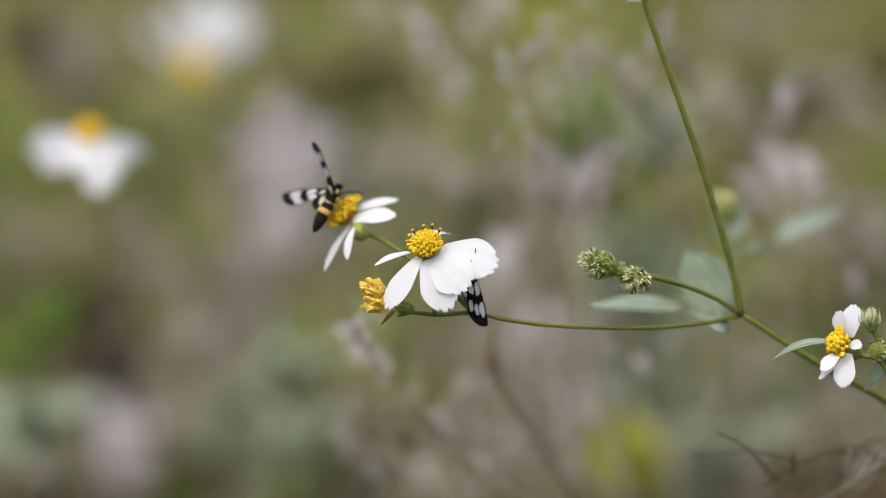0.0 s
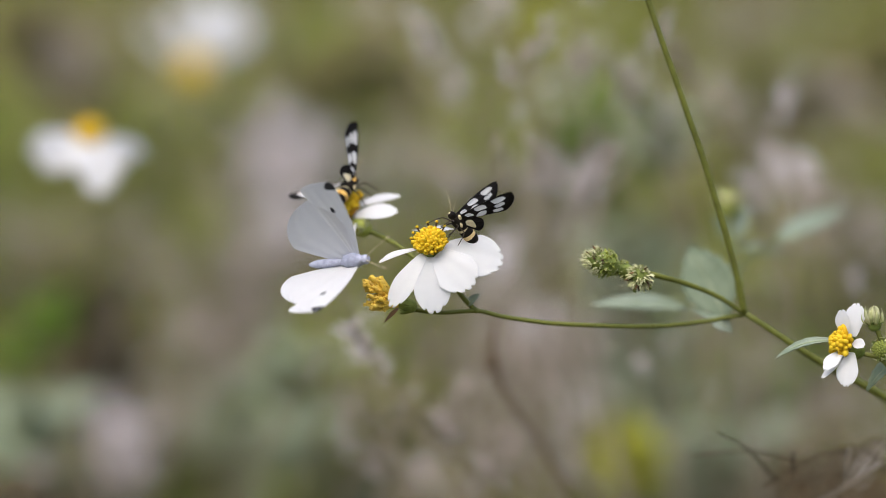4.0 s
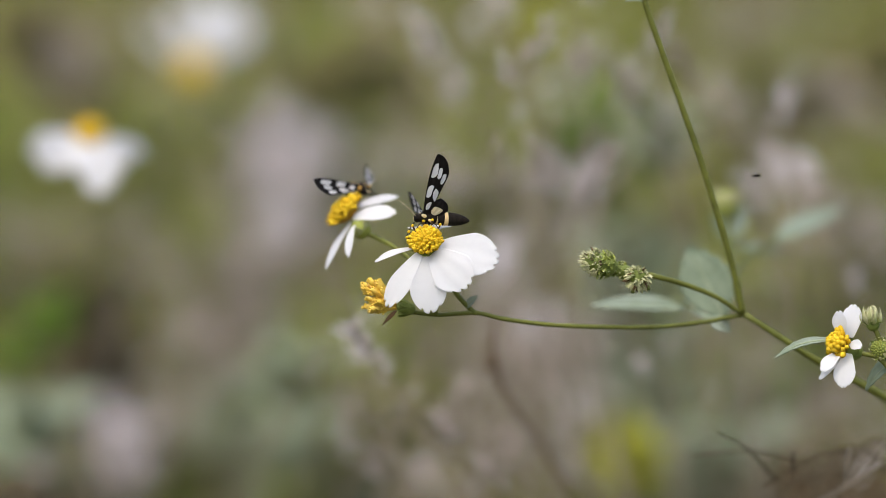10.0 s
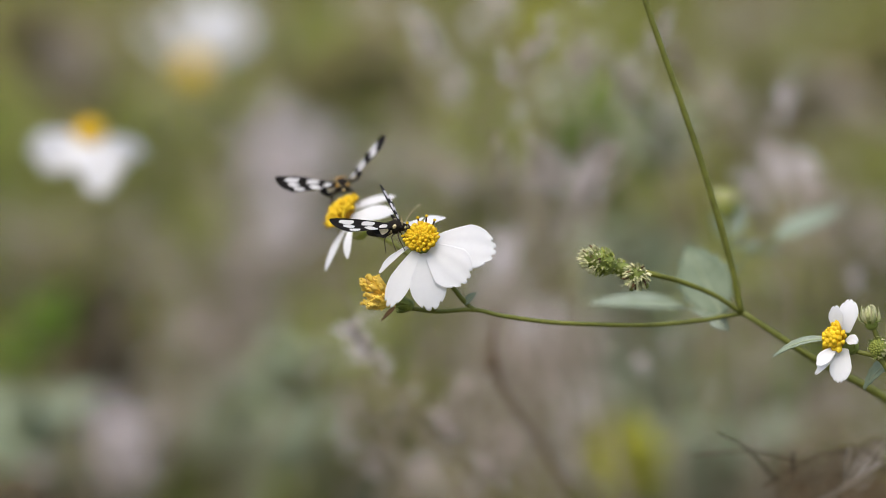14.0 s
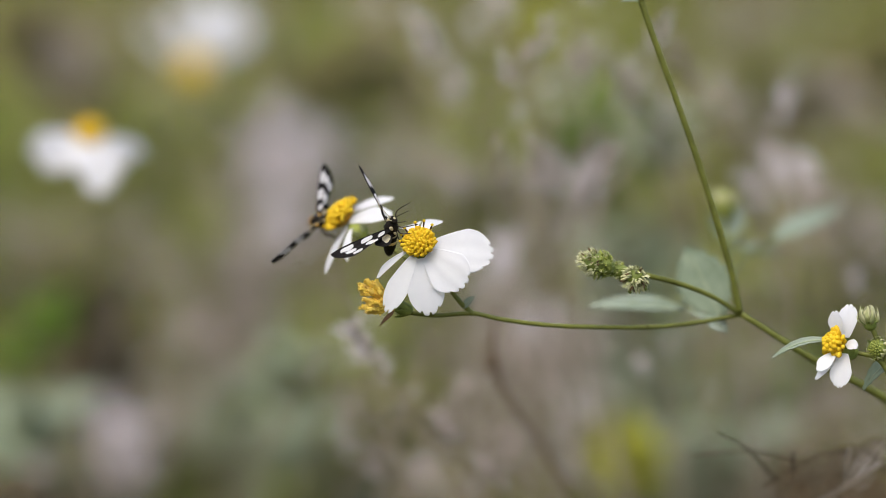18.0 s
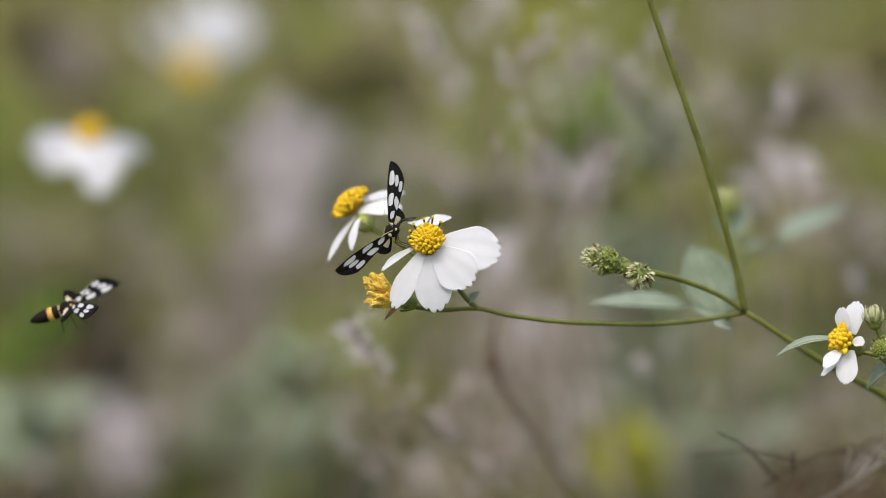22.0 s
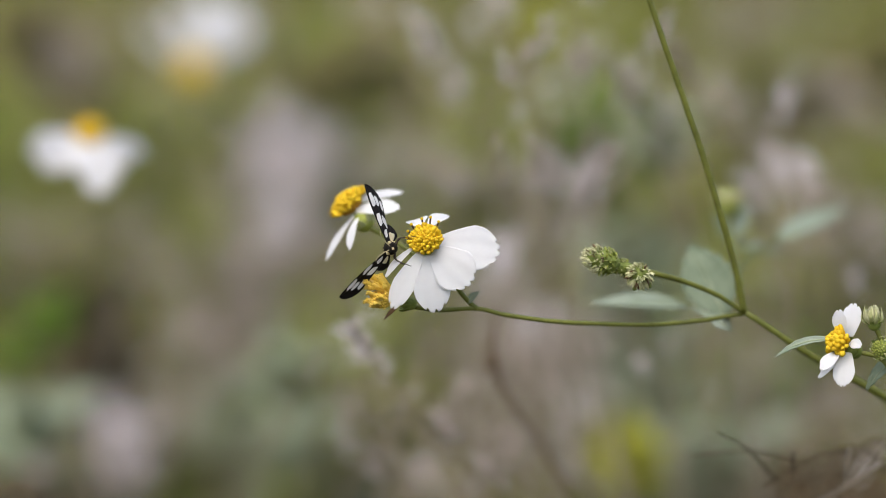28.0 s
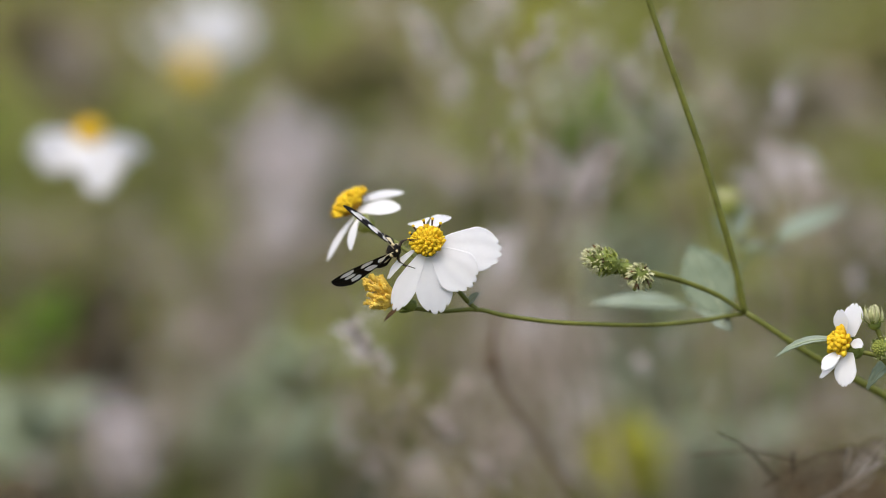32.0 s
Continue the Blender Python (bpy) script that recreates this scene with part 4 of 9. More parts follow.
clump("brown", (0.175, 0.7, 0.794), 0.009, 0.011, 1, 0.8, 0.0)
clump("brown", (0.201, 0.6, 0.792), 0.005, 0.008, 1, 0.7, 0.0)
clump("fluff", (0.178, 0.5, 0.756), 0.01, 0.011, 2, 0.51, 0.0)
clump("fluff", (0.16, 0.7, 0.811), 0.017, 0.009, 2, 0.64, 0.0)
clump("leafy", (0.158, 0.7, 0.788), 0.011, 0.009, 3, 0.8, 0.0)
clump("leafy", (0.2, 0.7, 0.72), 0.014, 0.017, 4, 0.9, 0.0)
clump("lime", (0.063, 0.3, 0.633), 0.006, 0.006, 12, 0.42, 0.0)
clump("pale", (0.103, 0.42, 0.621), 0.009, 0.008, 5, 0.6, 0.0)
clump("vivid", (0.094, 0.5, 0.607), 0.01, 0.007, 3, 0.6, 0.0)
clump("vivid", (0.136, 0.55, 0.635), 0.012, 0.009, 4, 0.7, 0.0)
clump("leafy", (0.098, 0.7, 0.644), 0.023, 0.014, 2, 0.9, 0.0)
clump("pale", (0.078, 0.5, 0.65), 0.014, 0.012, 2, 0.6, 0.0)
clump("fluff", (0.158, 0.45, 0.712), 0.012, 0.01, 2, 0.5, 0.0)
clump("fluff", (0.123, 0.5, 0.657), 0.01, 0.01, 2, 0.46, 0.0)
clump("fluff", (0.1, 0.4, 0.64), 0.005, 0.008, 1, 0.39, 0.12)
clump("fluff", (0.153, 0.42, 0.635), 0.01, 0.011, 2, 0.5, 0.0)
clump("dark", (0.133, 0.4, 0.614), 0.011, 0.004, 3, 0.6, 0.0)
clump("fluff", (0.156, 0.35, 0.627), 0.004, 0.005, 1, 0.41, 0.0)
clump("twig", (0.119, 0.18, 0.634), 0.007, 0.003, 3, 0.55, 0.15)
clump("dark", (0.135, 0.28, 0.623), 0.011, 0.005, 8, 0.45, 0.0)
clump("leafy", (0.18, 0.7, 0.678), 0.017, 0.014, 3, 0.8, 0.0)

# the rest of the weeds over the slope
rng = random.Random(11)
for i in range(150):
    y = 0.75 + 3.6 * (i / 150) ** 1.15 + rng.uniform(-.1, .1)
    half = (0.56 + y) * 0.21
    x = rng.uniform(-half, half)
    z = max(ground_z(x, y) + 0.22, 0.70 + rng.uniform(-0.13, 0.10) * (0.56 + y))
    kind = rng.choice(["fluff", "leafy", "leafy", "leafy", "leafy", "brown", "leafy", "leafy"])
    meadow_weed((x, y, z), kind, rng.uniform(1.1, 1.9), 300 + i, (rng.uniform(-.12, .12), rng.uniform(-.05, .05)), 0.25)
for i in range(52):
    y = rng.uniform(-2.0, 5.0)
    x = rng.choice((-1, 1)) * (max(0.45, (0.56 + y) * 0.25 + 0.15) + 2.2 * rng.random() ** 1.6)
    meadow_weed((x, y, ground_z(x, y) + rng.uniform(0.35, 0.65)), rng.choice(["fluff", "twig", "leafy", "leafy"]), rng.uniform(1.1, 1.9), 1200 + i, (rng.uniform(-.1, .1), rng.uniform(-.1, .1)), 0.2)

# single silky wisps between the flower and the far stands
for i in range(26):
    y = rng.uniform(0.14, 0.34)
    x = rng.uniform(-0.05, 0.175) * (0.56 + y)
    meadow_weed((x, y, 0.70 + rng.uniform(-0.09, 0.10) * (0.56 + y)), "puff", rng.uniform(0.1, 0.22), 2500 + i, (rng.uniform(-.25, .25), rng.uniform(0, .05)))


def arching_stalk(foot, bend, tip, thick, seed, mat, bracts=0, husk=None):
    """A long dry stalk that leans over, with a few wisps or a spike of narrow bracts at its end."""
    rng = random.Random(seed)
    foot, bend, tip = Vector(foot), Vector(bend), Vector(tip)
    foot.z = ground_z(foot.x, foot.y) - 0.01
    ob = new("dry_stalk")
    ob.location = foot
    tagged(ob, "long leaning dry stalk in the meadow", "stalk", "dry stalks")
    s = Shape()
    over = bend - tip
    run = 1.0 if over.z > 0 else 0.04 / over.length
    knee = bend + Vector((over.x, over.y, -abs(over.z))) * run
    low = knee + ((knee - bend).normalized() + (foot - knee).normalized()).normalized() * 0.09
    below = low + (foot - low).normalized() * 0.2
    tube(s, [Vector((0, 0, 0)), below - foot, low - foot, knee - foot, bend - foot, tip - foot], thick, thick * 0.5, 6, 8)
    part("stem", s, mat, ob, scale=1.0)
    way = (tip - bend).normalized()
    for i in range(3):
        k = Shape()
        p = tip.lerp(bend, 0.2 + 0.25 * i) - foot
        d = (way + Vector((rng.uniform(-.8, .8), rng.uniform(-.4, .4), rng.uniform(0, .8)))).normalized() * rng.uniform(0.012, 0.03)
        tube(k, [p, p + d * 0.5 + Vector((0, 0, 0.002)), p + d], thick * 0.5, thick * 0.3, 5, 3)
        part("branch", k, mat, ob, scale=1.0)
    for i in range(4 if thick > 0.0010 else 0):
        k = Shape()
        p = tip - foot - way * 0.012 * i
        d = (way + Vector((rng.uniform(-.8, .8), rng.uniform(-.4, .4), rng.uniform(-.3, .8)))).normalized() * rng.uniform(0.008, 0.02)
        blade(k, p, p + d, 0.003, (0, -1, 0.3), 0.001, "leaf", cup=0.3, thick=0.0003, nu=5, nv=2)
        part("wisp", k, FLUFF, ob, scale=1.0)
    k = Shape()
    for i in range(bracts):
        p = tip.lerp(bend, 0.6 * i / bracts) - foot
        d = (way * 1.1 + Vector((rng.uniform(-1, 1), rng.uniform(-1, 1), rng.uniform(-.6, .8)))).normalized() * rng.uniform(0.004, 0.0075)
        blade(k, p, p + d, 0.0011, (rng.uniform(-1, 1), -1, 0.3), 0.0004, "leaf", cup=0.3, thick=0.0002, nu=4, nv=2)
    if bracts:
        tagged(part("seed_head", k, husk, ob, scale=1.0, smooth=False), kind="stuff")


arching_stalk((0.303, 0.09, 0), (-0.012, 0.09, 0.664), (-0.024, 0.08, 0.679), 0.0007, 2020, DRY_STEM, 18, SILK)
arching_stalk((0.23, 0.1, 0), (0.019, 0.1, 0.658), (0.011, 0.09, 0.671), 0.0009, 2021, BROWN)
arching_stalk((0.268, 0.11, 0), (0.009, 0.11, 0.646), (-0.001, 0.1, 0.655), 0.0007, 2022, DRY_STEM, 12, FLUFF)
arching_stalk((0.216, 0.2, 0), (0.004, 0.2, 0.747), (-0.009, 0.19, 0.769), 0.0008, 2023, DRY_STEM, 20, SILK)
arching_stalk((-0.053, 0.16, 0), (0.035, 0.16, 0.709), (0.042, 0.15, 0.722), 0.0006, 2024, PALE_STEM, 12, SILK)
arching_stalk((-0.005, 0.17, 0), (0.031, 0.17, 0.707), (0.032, 0.16, 0.725), 0.0006, 2025, DRY_STEM, 12, SILK)
arching_stalk((0.16, 0.15, 0), (0.057, 0.15, 0.734), (0.05, 0.14, 0.747), 0.0006, 2026, PALE_STEM, 12, FLUFF)
arching_stalk((0.126, 0.14, 0), (0.097, 0.14, 0.728), (0.093, 0.13, 0.743), 0.0005, 2027, DRY_STEM, 10, SILK)
arching_stalk((0.106, 0.17, 0), (0.041, 0.17, 0.741), (0.039, 0.16, 0.758), 0.0006, 2028, PALE_STEM, 12, FLUFF)
arching_stalk((0.154, 0.05, 0), (0.094, 0.05, 0.651), (0.076, 0.04, 0.643), 0.0007, 2029, DARK_WEED)
arching_stalk((0.169, 0.06, 0), (0.106, 0.06, 0.653), (0.095, 0.05, 0.638), 0.0007, 2030, DARK_WEED)
arching_stalk((0.045, 0.05, 0), (0.094, 0.05, 0.64), (0.105, 0.04, 0.649), 0.0005, 2031, PALE_STEM)
arching_stalk((0.112, 0.2, 0), (0.003, 0.2, 0.642), (-0.014, 0.18, 0.657), 0.0006, 2001, DRY_STEM)
arching_stalk((-0.039, 0.3, 0), (0.015, 0.3, 0.735), (0.028, 0.28, 0.768), 0.0009, 2003, DRY_STEM)
arching_stalk((-0.018, 0.35, 0), (0.036, 0.35, 0.725), (0.046, 0.33, 0.772), 0.0009, 2004, DRY_STEM)
arching_stalk((0.143, 0.28, 0), (0.075, 0.28, 0.721), (0.058, 0.26, 0.759), 0.0009, 2005, DRY_STEM)
arching_stalk((-0.016, 0.2, 0), (0.052, 0.2, 0.733), (0.068, 0.18, 0.757), 0.0009, 2006, PALE_STEM)
arching_stalk((0.137, 0.2, 0), (0.11, 0.2, 0.726), (0.102, 0.18, 0.743), 0.00068, 2007, DRY_STEM)
arching_stalk((0.127, 0.3, 0), (0.104, 0.3, 0.721), (0.092, 0.28, 0.747), 0.0009, 2008, DRY_STEM)
arching_stalk((-0.055, 0.32, 0), (0.035, 0.32, 0.694), (0.055, 0.3, 0.722), 0.0016, 2009, PALE_STEM)
arching_stalk((0.019, 0.25, 0), (0.069, 0.25, 0.635), (0.083, 0.23, 0.664), 0.00068, 2010, DRY_STEM)
arching_stalk((0.11, 0.2, 0), (0.025, 0.2, 0.652), (0.011, 0.18, 0.68), 0.001, 2011, PALE_STEM)
arching_stalk((0.087, 0.16, 0), (0.037, 0.16, 0.639), (0.019, 0.14, 0.668), 0.0006, 2012, DRY_STEM)
arching_stalk((0.073, 0.3, 0), (0.127, 0.3, 0.638), (0.146, 0.28, 0.681), 0.0009, 2013, DRY_STEM)
arching_stalk((-0.191, 0.45, 0), (-0.087, 0.45, 0.655), (-0.083, 0.43, 0.705), 0.00165, 2016, DRY_STEM)
arching_stalk((-0.126, 0.3, 0), (-0.13, 0.3, 0.634), (-0.128, 0.28, 0.66), 0.0006, 2017, DRY_STEM)

# thin dry spikes through the middle of the meadow
rng = random.Random(31)
for i in range(26):
    y = rng.uniform(0.10, 0.20)
    far = 0.56 + y
    if i % 2:
        tip = Vector((rng.uniform(-0.05, 0.06) * far, y, 0.70 - rng.uniform(0.035, 0.09) * far))
    else:
        tip = Vector((rng.uniform(0.02, 0.16) * far, y, 0.70 + rng.uniform(0.01, 0.09) * far))
    side = rng.choice((-1, 1, 1))
    bend = tip + Vector((side * rng.uniform(0.004, 0.012), 0.01, -rng.uniform(0.014, 0.02)))
    arching_stalk((bend.x + side * rng.uniform(0.05, 0.15), y, 0), bend, tip, rng.uniform(0.0003, 0.0005), 2100 + i, rng.choice((DRY_STEM, DRY_STEM, PALE_STEM, BROWN)),
                  rng.randint(6, 12), FLUFF if i % 2 else rng.choice((FLUFF, SILK)))


def build_grass():
    rng = random.Random(5)
    s = Shape()
    for i in range(15000):
        y = 0.35 + 7.5 * rng.random() ** 1.3
        half = (0.7 + y) * 0.26 + 0.15
        x = rng.uniform(-half, half)
        g = ground_z(x, y)
        h = rng.uniform(0.12, 0.42)
        a = rng.uniform(0, 6.28)
        lean = Vector((math.cos(a), math.sin(a), 0)) * h * rng.uniform(0.1, 0.6)
        w = rng.uniform(0.0015, 0.005)
        side = Vector((rng.uniform(-1, 1), rng.uniform(-.4, .4), 0)).normalized() * w
        p = Vector((x, y, g - 0.01))
        q = p + lean * 0.35 + Vector((0, 0, h * 0.6))
        r = p + lean + Vector((0, 0, h))
        s.add([p - side, p + side, q + side * 0.8, q - side * 0.8, r], [(0, 1, 2, 3), (3, 2, 4)])
    # the same meadow goes on at both sides and behind the lens, thinner with distance
    for i in range(76000):
        if i < 21000:
            y = 0.35 + 7.5 * rng.random() ** 1.3
            x = rng.choice((-1, 1)) * ((0.7 + y) * 0.26 + rng.uniform(-0.2, 0.15) + rng.expovariate(0.8))
        elif i < 32000:
            x, y = rng.gauss(0, 1.4), 0.35 - abs(rng.gauss(0, 1.3))
        else:
            x, y = rng.uniform(-6, 6), rng.uniform(-4, 10)
            if abs(x) < (0.7 + y) * 0.26 + 0.12 and y > 0.35:
                continue
        if math.hypot(x, y + 0.56) < 0.25:
            continue
        g = ground_z(x, y)
        h = rng.uniform(0.12, 0.42)
        a = rng.uniform(0, 6.28)
        lean = Vector((math.cos(a), math.sin(a), 0)) * h * rng.uniform(0.1, 0.6)
        side = Vector((rng.uniform(-1, 1), rng.uniform(-1, 1), 0)).normalized() * rng.uniform(0.002, 0.006)
        p = Vector((x, y, g - 0.01))
        s.add([p - side, p + side, p + lean + Vector((0, 0, h))], [(0, 1, 2)])
    g = part("meadow_grass", s, GRASS, scale=1.0, smooth=False)
    tagged(g, "dry brown and olive meadow grass on the slope", "grass", kind="stuff")


build_grass()


def build_stalks():
    """Dry stalks with a wisp at the tip, standing thinly between the weeds."""
    rng = random.Random(17)
    for i in range(120):
        y = 0.45 + 1.6 * rng.random() ** 1.3
        x = rng.uniform(-0.21, 0.21) * (0.56 + y)
        g = ground_z(x, y) - 0.01
        z = 0.70 + rng.uniform(-0.13, 0.16) * (0.56 + y)
        h = max(0.2, z - g)
        lx, ly = rng.gauss(0, 0.38) * h, rng.gauss(0, 0.08) * h
        r = rng.uniform(0.0003, 0.0011) * (0.7 + y)
        ob = new("dry_stalk")
        ob.location = (x - lx, y - ly, g)
        tagged(ob, "thin dry lilac-grey stalk standing among weeds", "stalk", "dry stalks")
        s = Shape()
        tube(s, [(0, 0, 0), (lx * 0.65, ly * 0.6, h * 0.6), (lx, ly, h)], r * 1.3, r * 0.6, 4, 4)
        part("stem", s, STALK, ob, scale=1.0)
        s = Shape()
        d = Vector((rng.uniform(-.6, .6), rng.uniform(-.3, .3), rng.uniform(0.2, 1))).normalized()
        ln = rng.uniform(0.008, 0.03)
        tip = Vector((lx, ly, h))
        blade(s, tip - Vector((0, 0, 0.002)), tip + d * ln, ln * 0.3, (0, -1, 0.3), ln * 0.1, "leaf", cup=0.3, thick=0.0003, nu=4, nv=2)
        part("wisp", s, STALK, ob, scale=1.0)


build_stalks()


def motions():
    # the weed sways on its root, the heads nod under the moths
    walk(petal_side, [
        (0, pose(-0.00264, 0, -0.00202, 0, 0, 0)), (10.3, pose(-0.00264, 0, -0.00202, 0, 0, 0)), (11, pose(-0.00264, 0, -0.00202, 0, -17, 0)), 
        (20.8, pose(-0.00264, 0, -0.00202, 0, -16, 0)), (21.2, pose(-0.00264, 0, -0.00202, 0, -10, 0)), (22.4, pose(-0.00264, 0, -0.00202, 0, -12, 0)), 
        (23, pose(-0.00264, 0, -0.00202, 0, -22, 0)), (32, pose(-0.00264, 0, -0.00202, 0, -22, 0)), 
    ])
    walk(petal_low, [
        (0, pose(0.00013, -0.001, -0.00378, 0, -20, 0)), (1.1, pose(0.00013, -0.001, -0.00378, 0, -20, 0)), 
        (1.4, pose(0.00013, -0.001, -0.00378, 0, 0, 0)), (32, pose(0.00013, -0.001, -0.00378, 0, 0, 0)), 
    ])
    walk(weed, [
        (0, pose(0.19215, 0.025, 0.00015, 0, -0.24, 0)), (0.5, pose(0.18966, 0.025, 0.00026, 0, 0, 0)), (1, pose(0.18853, 0.025, 0.00001, 0, 0.11, 0)), 
        (1.5, pose(0.18848, 0.025, 0, 0, 0.12, 0)), (2, pose(0.19004, 0.025, 0.00026, 0, 0, 0)), (2.5, pose(0.18992, 0.025, -0.00012, 0, 0, 0)), 
        (3, pose(0.18848, 0.025, -0.00025, 0, 0.12, 0)), (3.5, pose(0.18992, 0.025, 0.00001, 0, 0, 0)), 
        (5.5, pose(0.19278, 0.025, 0.0004, 0, -0.24, 0)), (6, pose(0.19, 0.025, 0, 0, 0, 0)), (6.5, pose(0.19, 0.025, 0, 0, 0, 0)), 
        (7, pose(0.19278, 0.025, 0.0004, 0, -0.24, 0)), (7.5, pose(0.19278, 0.025, 0.0004, 0, -0.24, 0)), 
        (8, pose(0.19294, 0.025, 0.00041, 0, -0.25, 0)), (8.5, pose(0.19, 0.025, 0, 0, 0, 0)), (9, pose(0.19144, 0.025, 0.00051, 0, -0.12, 0)), 
        (9.5, pose(0.19278, 0.025, 0.00053, 0, -0.24, 0)), (10, pose(0.19527, 0.025, 0.00093, 0, -0.48, 0)), 
        (10.5, pose(0.19504, 0.025, 0.00056, 0, -0.49, 0)), (11, pose(0.19219, 0.025, 0.00041, 0, -0.25, 0)), 
        (11.5, pose(0.19244, 0.025, 0.00079, 0, -0.25, 0)), (12, pose(0.19387, 0.025, 0.0008, 0, -0.37, 0)), 
        (12.5, pose(0.19355, 0.025, 0.00078, 0, -0.36, 0)), (13, pose(0.19609, 0.025, 0.00083, 0, -0.6, 0)), 
        (13.5, pose(0.19352, 0.025, 0.00043, 0, -0.37, 0)), (14, pose(0.19076, 0.025, 0.00052, 0, -0.13, 0)), 
        (14.5, pose(0.19473, 0.025, 0.00095, 0, -0.49, 0)), (16.5, pose(0.196, 0.025, 0.00096, 0, -0.61, 0)), 
        (17, pose(0.19495, 0.025, 0.00094, 0, -0.49, 0)), (17.5, pose(0.19355, 0.025, 0.00078, 0, -0.36, 0)), 
        (18, pose(0.19609, 0.025, 0.00121, 0, -0.6, 0)), (18.5, pose(0.19467, 0.025, 0.00094, 0, -0.49, 0)), 
        (19, pose(0.1964, 0.025, 0.00084, 0, -0.61, 0)), (19.5, pose(0.19495, 0.025, 0.00094, 0, -0.49, 0)), 
        (20, pose(0.19542, 0.025, 0.00132, 0, -0.49, 0)), (20.5, pose(0.19249, 0.025, 0.00052, 0, -0.24, 0)), 
        (21, pose(0.18751, 0.025, 0.00025, 0, 0.24, 0)), (21.5, pose(0.18751, 0.025, 0.00025, 0, 0.24, 0)), (22, pose(0.19, 0.025, 0.00038, 0, 0, 0)), 
        (22.5, pose(0.19127, 0.025, 0.0005, 0, -0.12, 0)), (23, pose(0.18992, 0.025, 0.00001, 0, 0, 0)), 
        (23.5, pose(0.19101, 0.025, 0.00015, 0, -0.13, 0)), (24, pose(0.19101, 0.025, 0.00052, 0, -0.13, 0)), 
        (24.5, pose(0.18992, 0.025, 0.00064, 0, 0, 0)), (25, pose(0.1924, 0.025, 0.00053, 0, -0.24, 0)), 
        (25.5, pose(0.18971, 0.025, 0.00002, 0, -0.01, 0)), (27.5, pose(0.18853, 0.025, 0.00001, 0, 0.11, 0)), 
        (28, pose(0.18853, 0.025, 0.00001, 0, 0.11, 0)), (28.5, pose(0.18962, 0.025, 0, 0, 0, 0)), (29, pose(0.1953, 0.025, 0.00094, 0, -0.49, 0)), 
        (29.5, pose(0.19135, 0.025, 0.00052, 0, -0.12, 0)), (30, pose(0.18713, 0.025, 0.00025, 0, 0.24, 0)), 
        (30.5, pose(0.18856, 0.025, 0.00037, 0, 0.12, 0)), (31, pose(0.18992, 0.025, 0.00039, 0, 0, 0)), 
        (31.5, pose(0.19144, 0.025, 0.00051, 0, -0.12, 0)), (32, pose(0.19135, 0.025, 0.00052, 0, -0.12, 0)), 
    ])
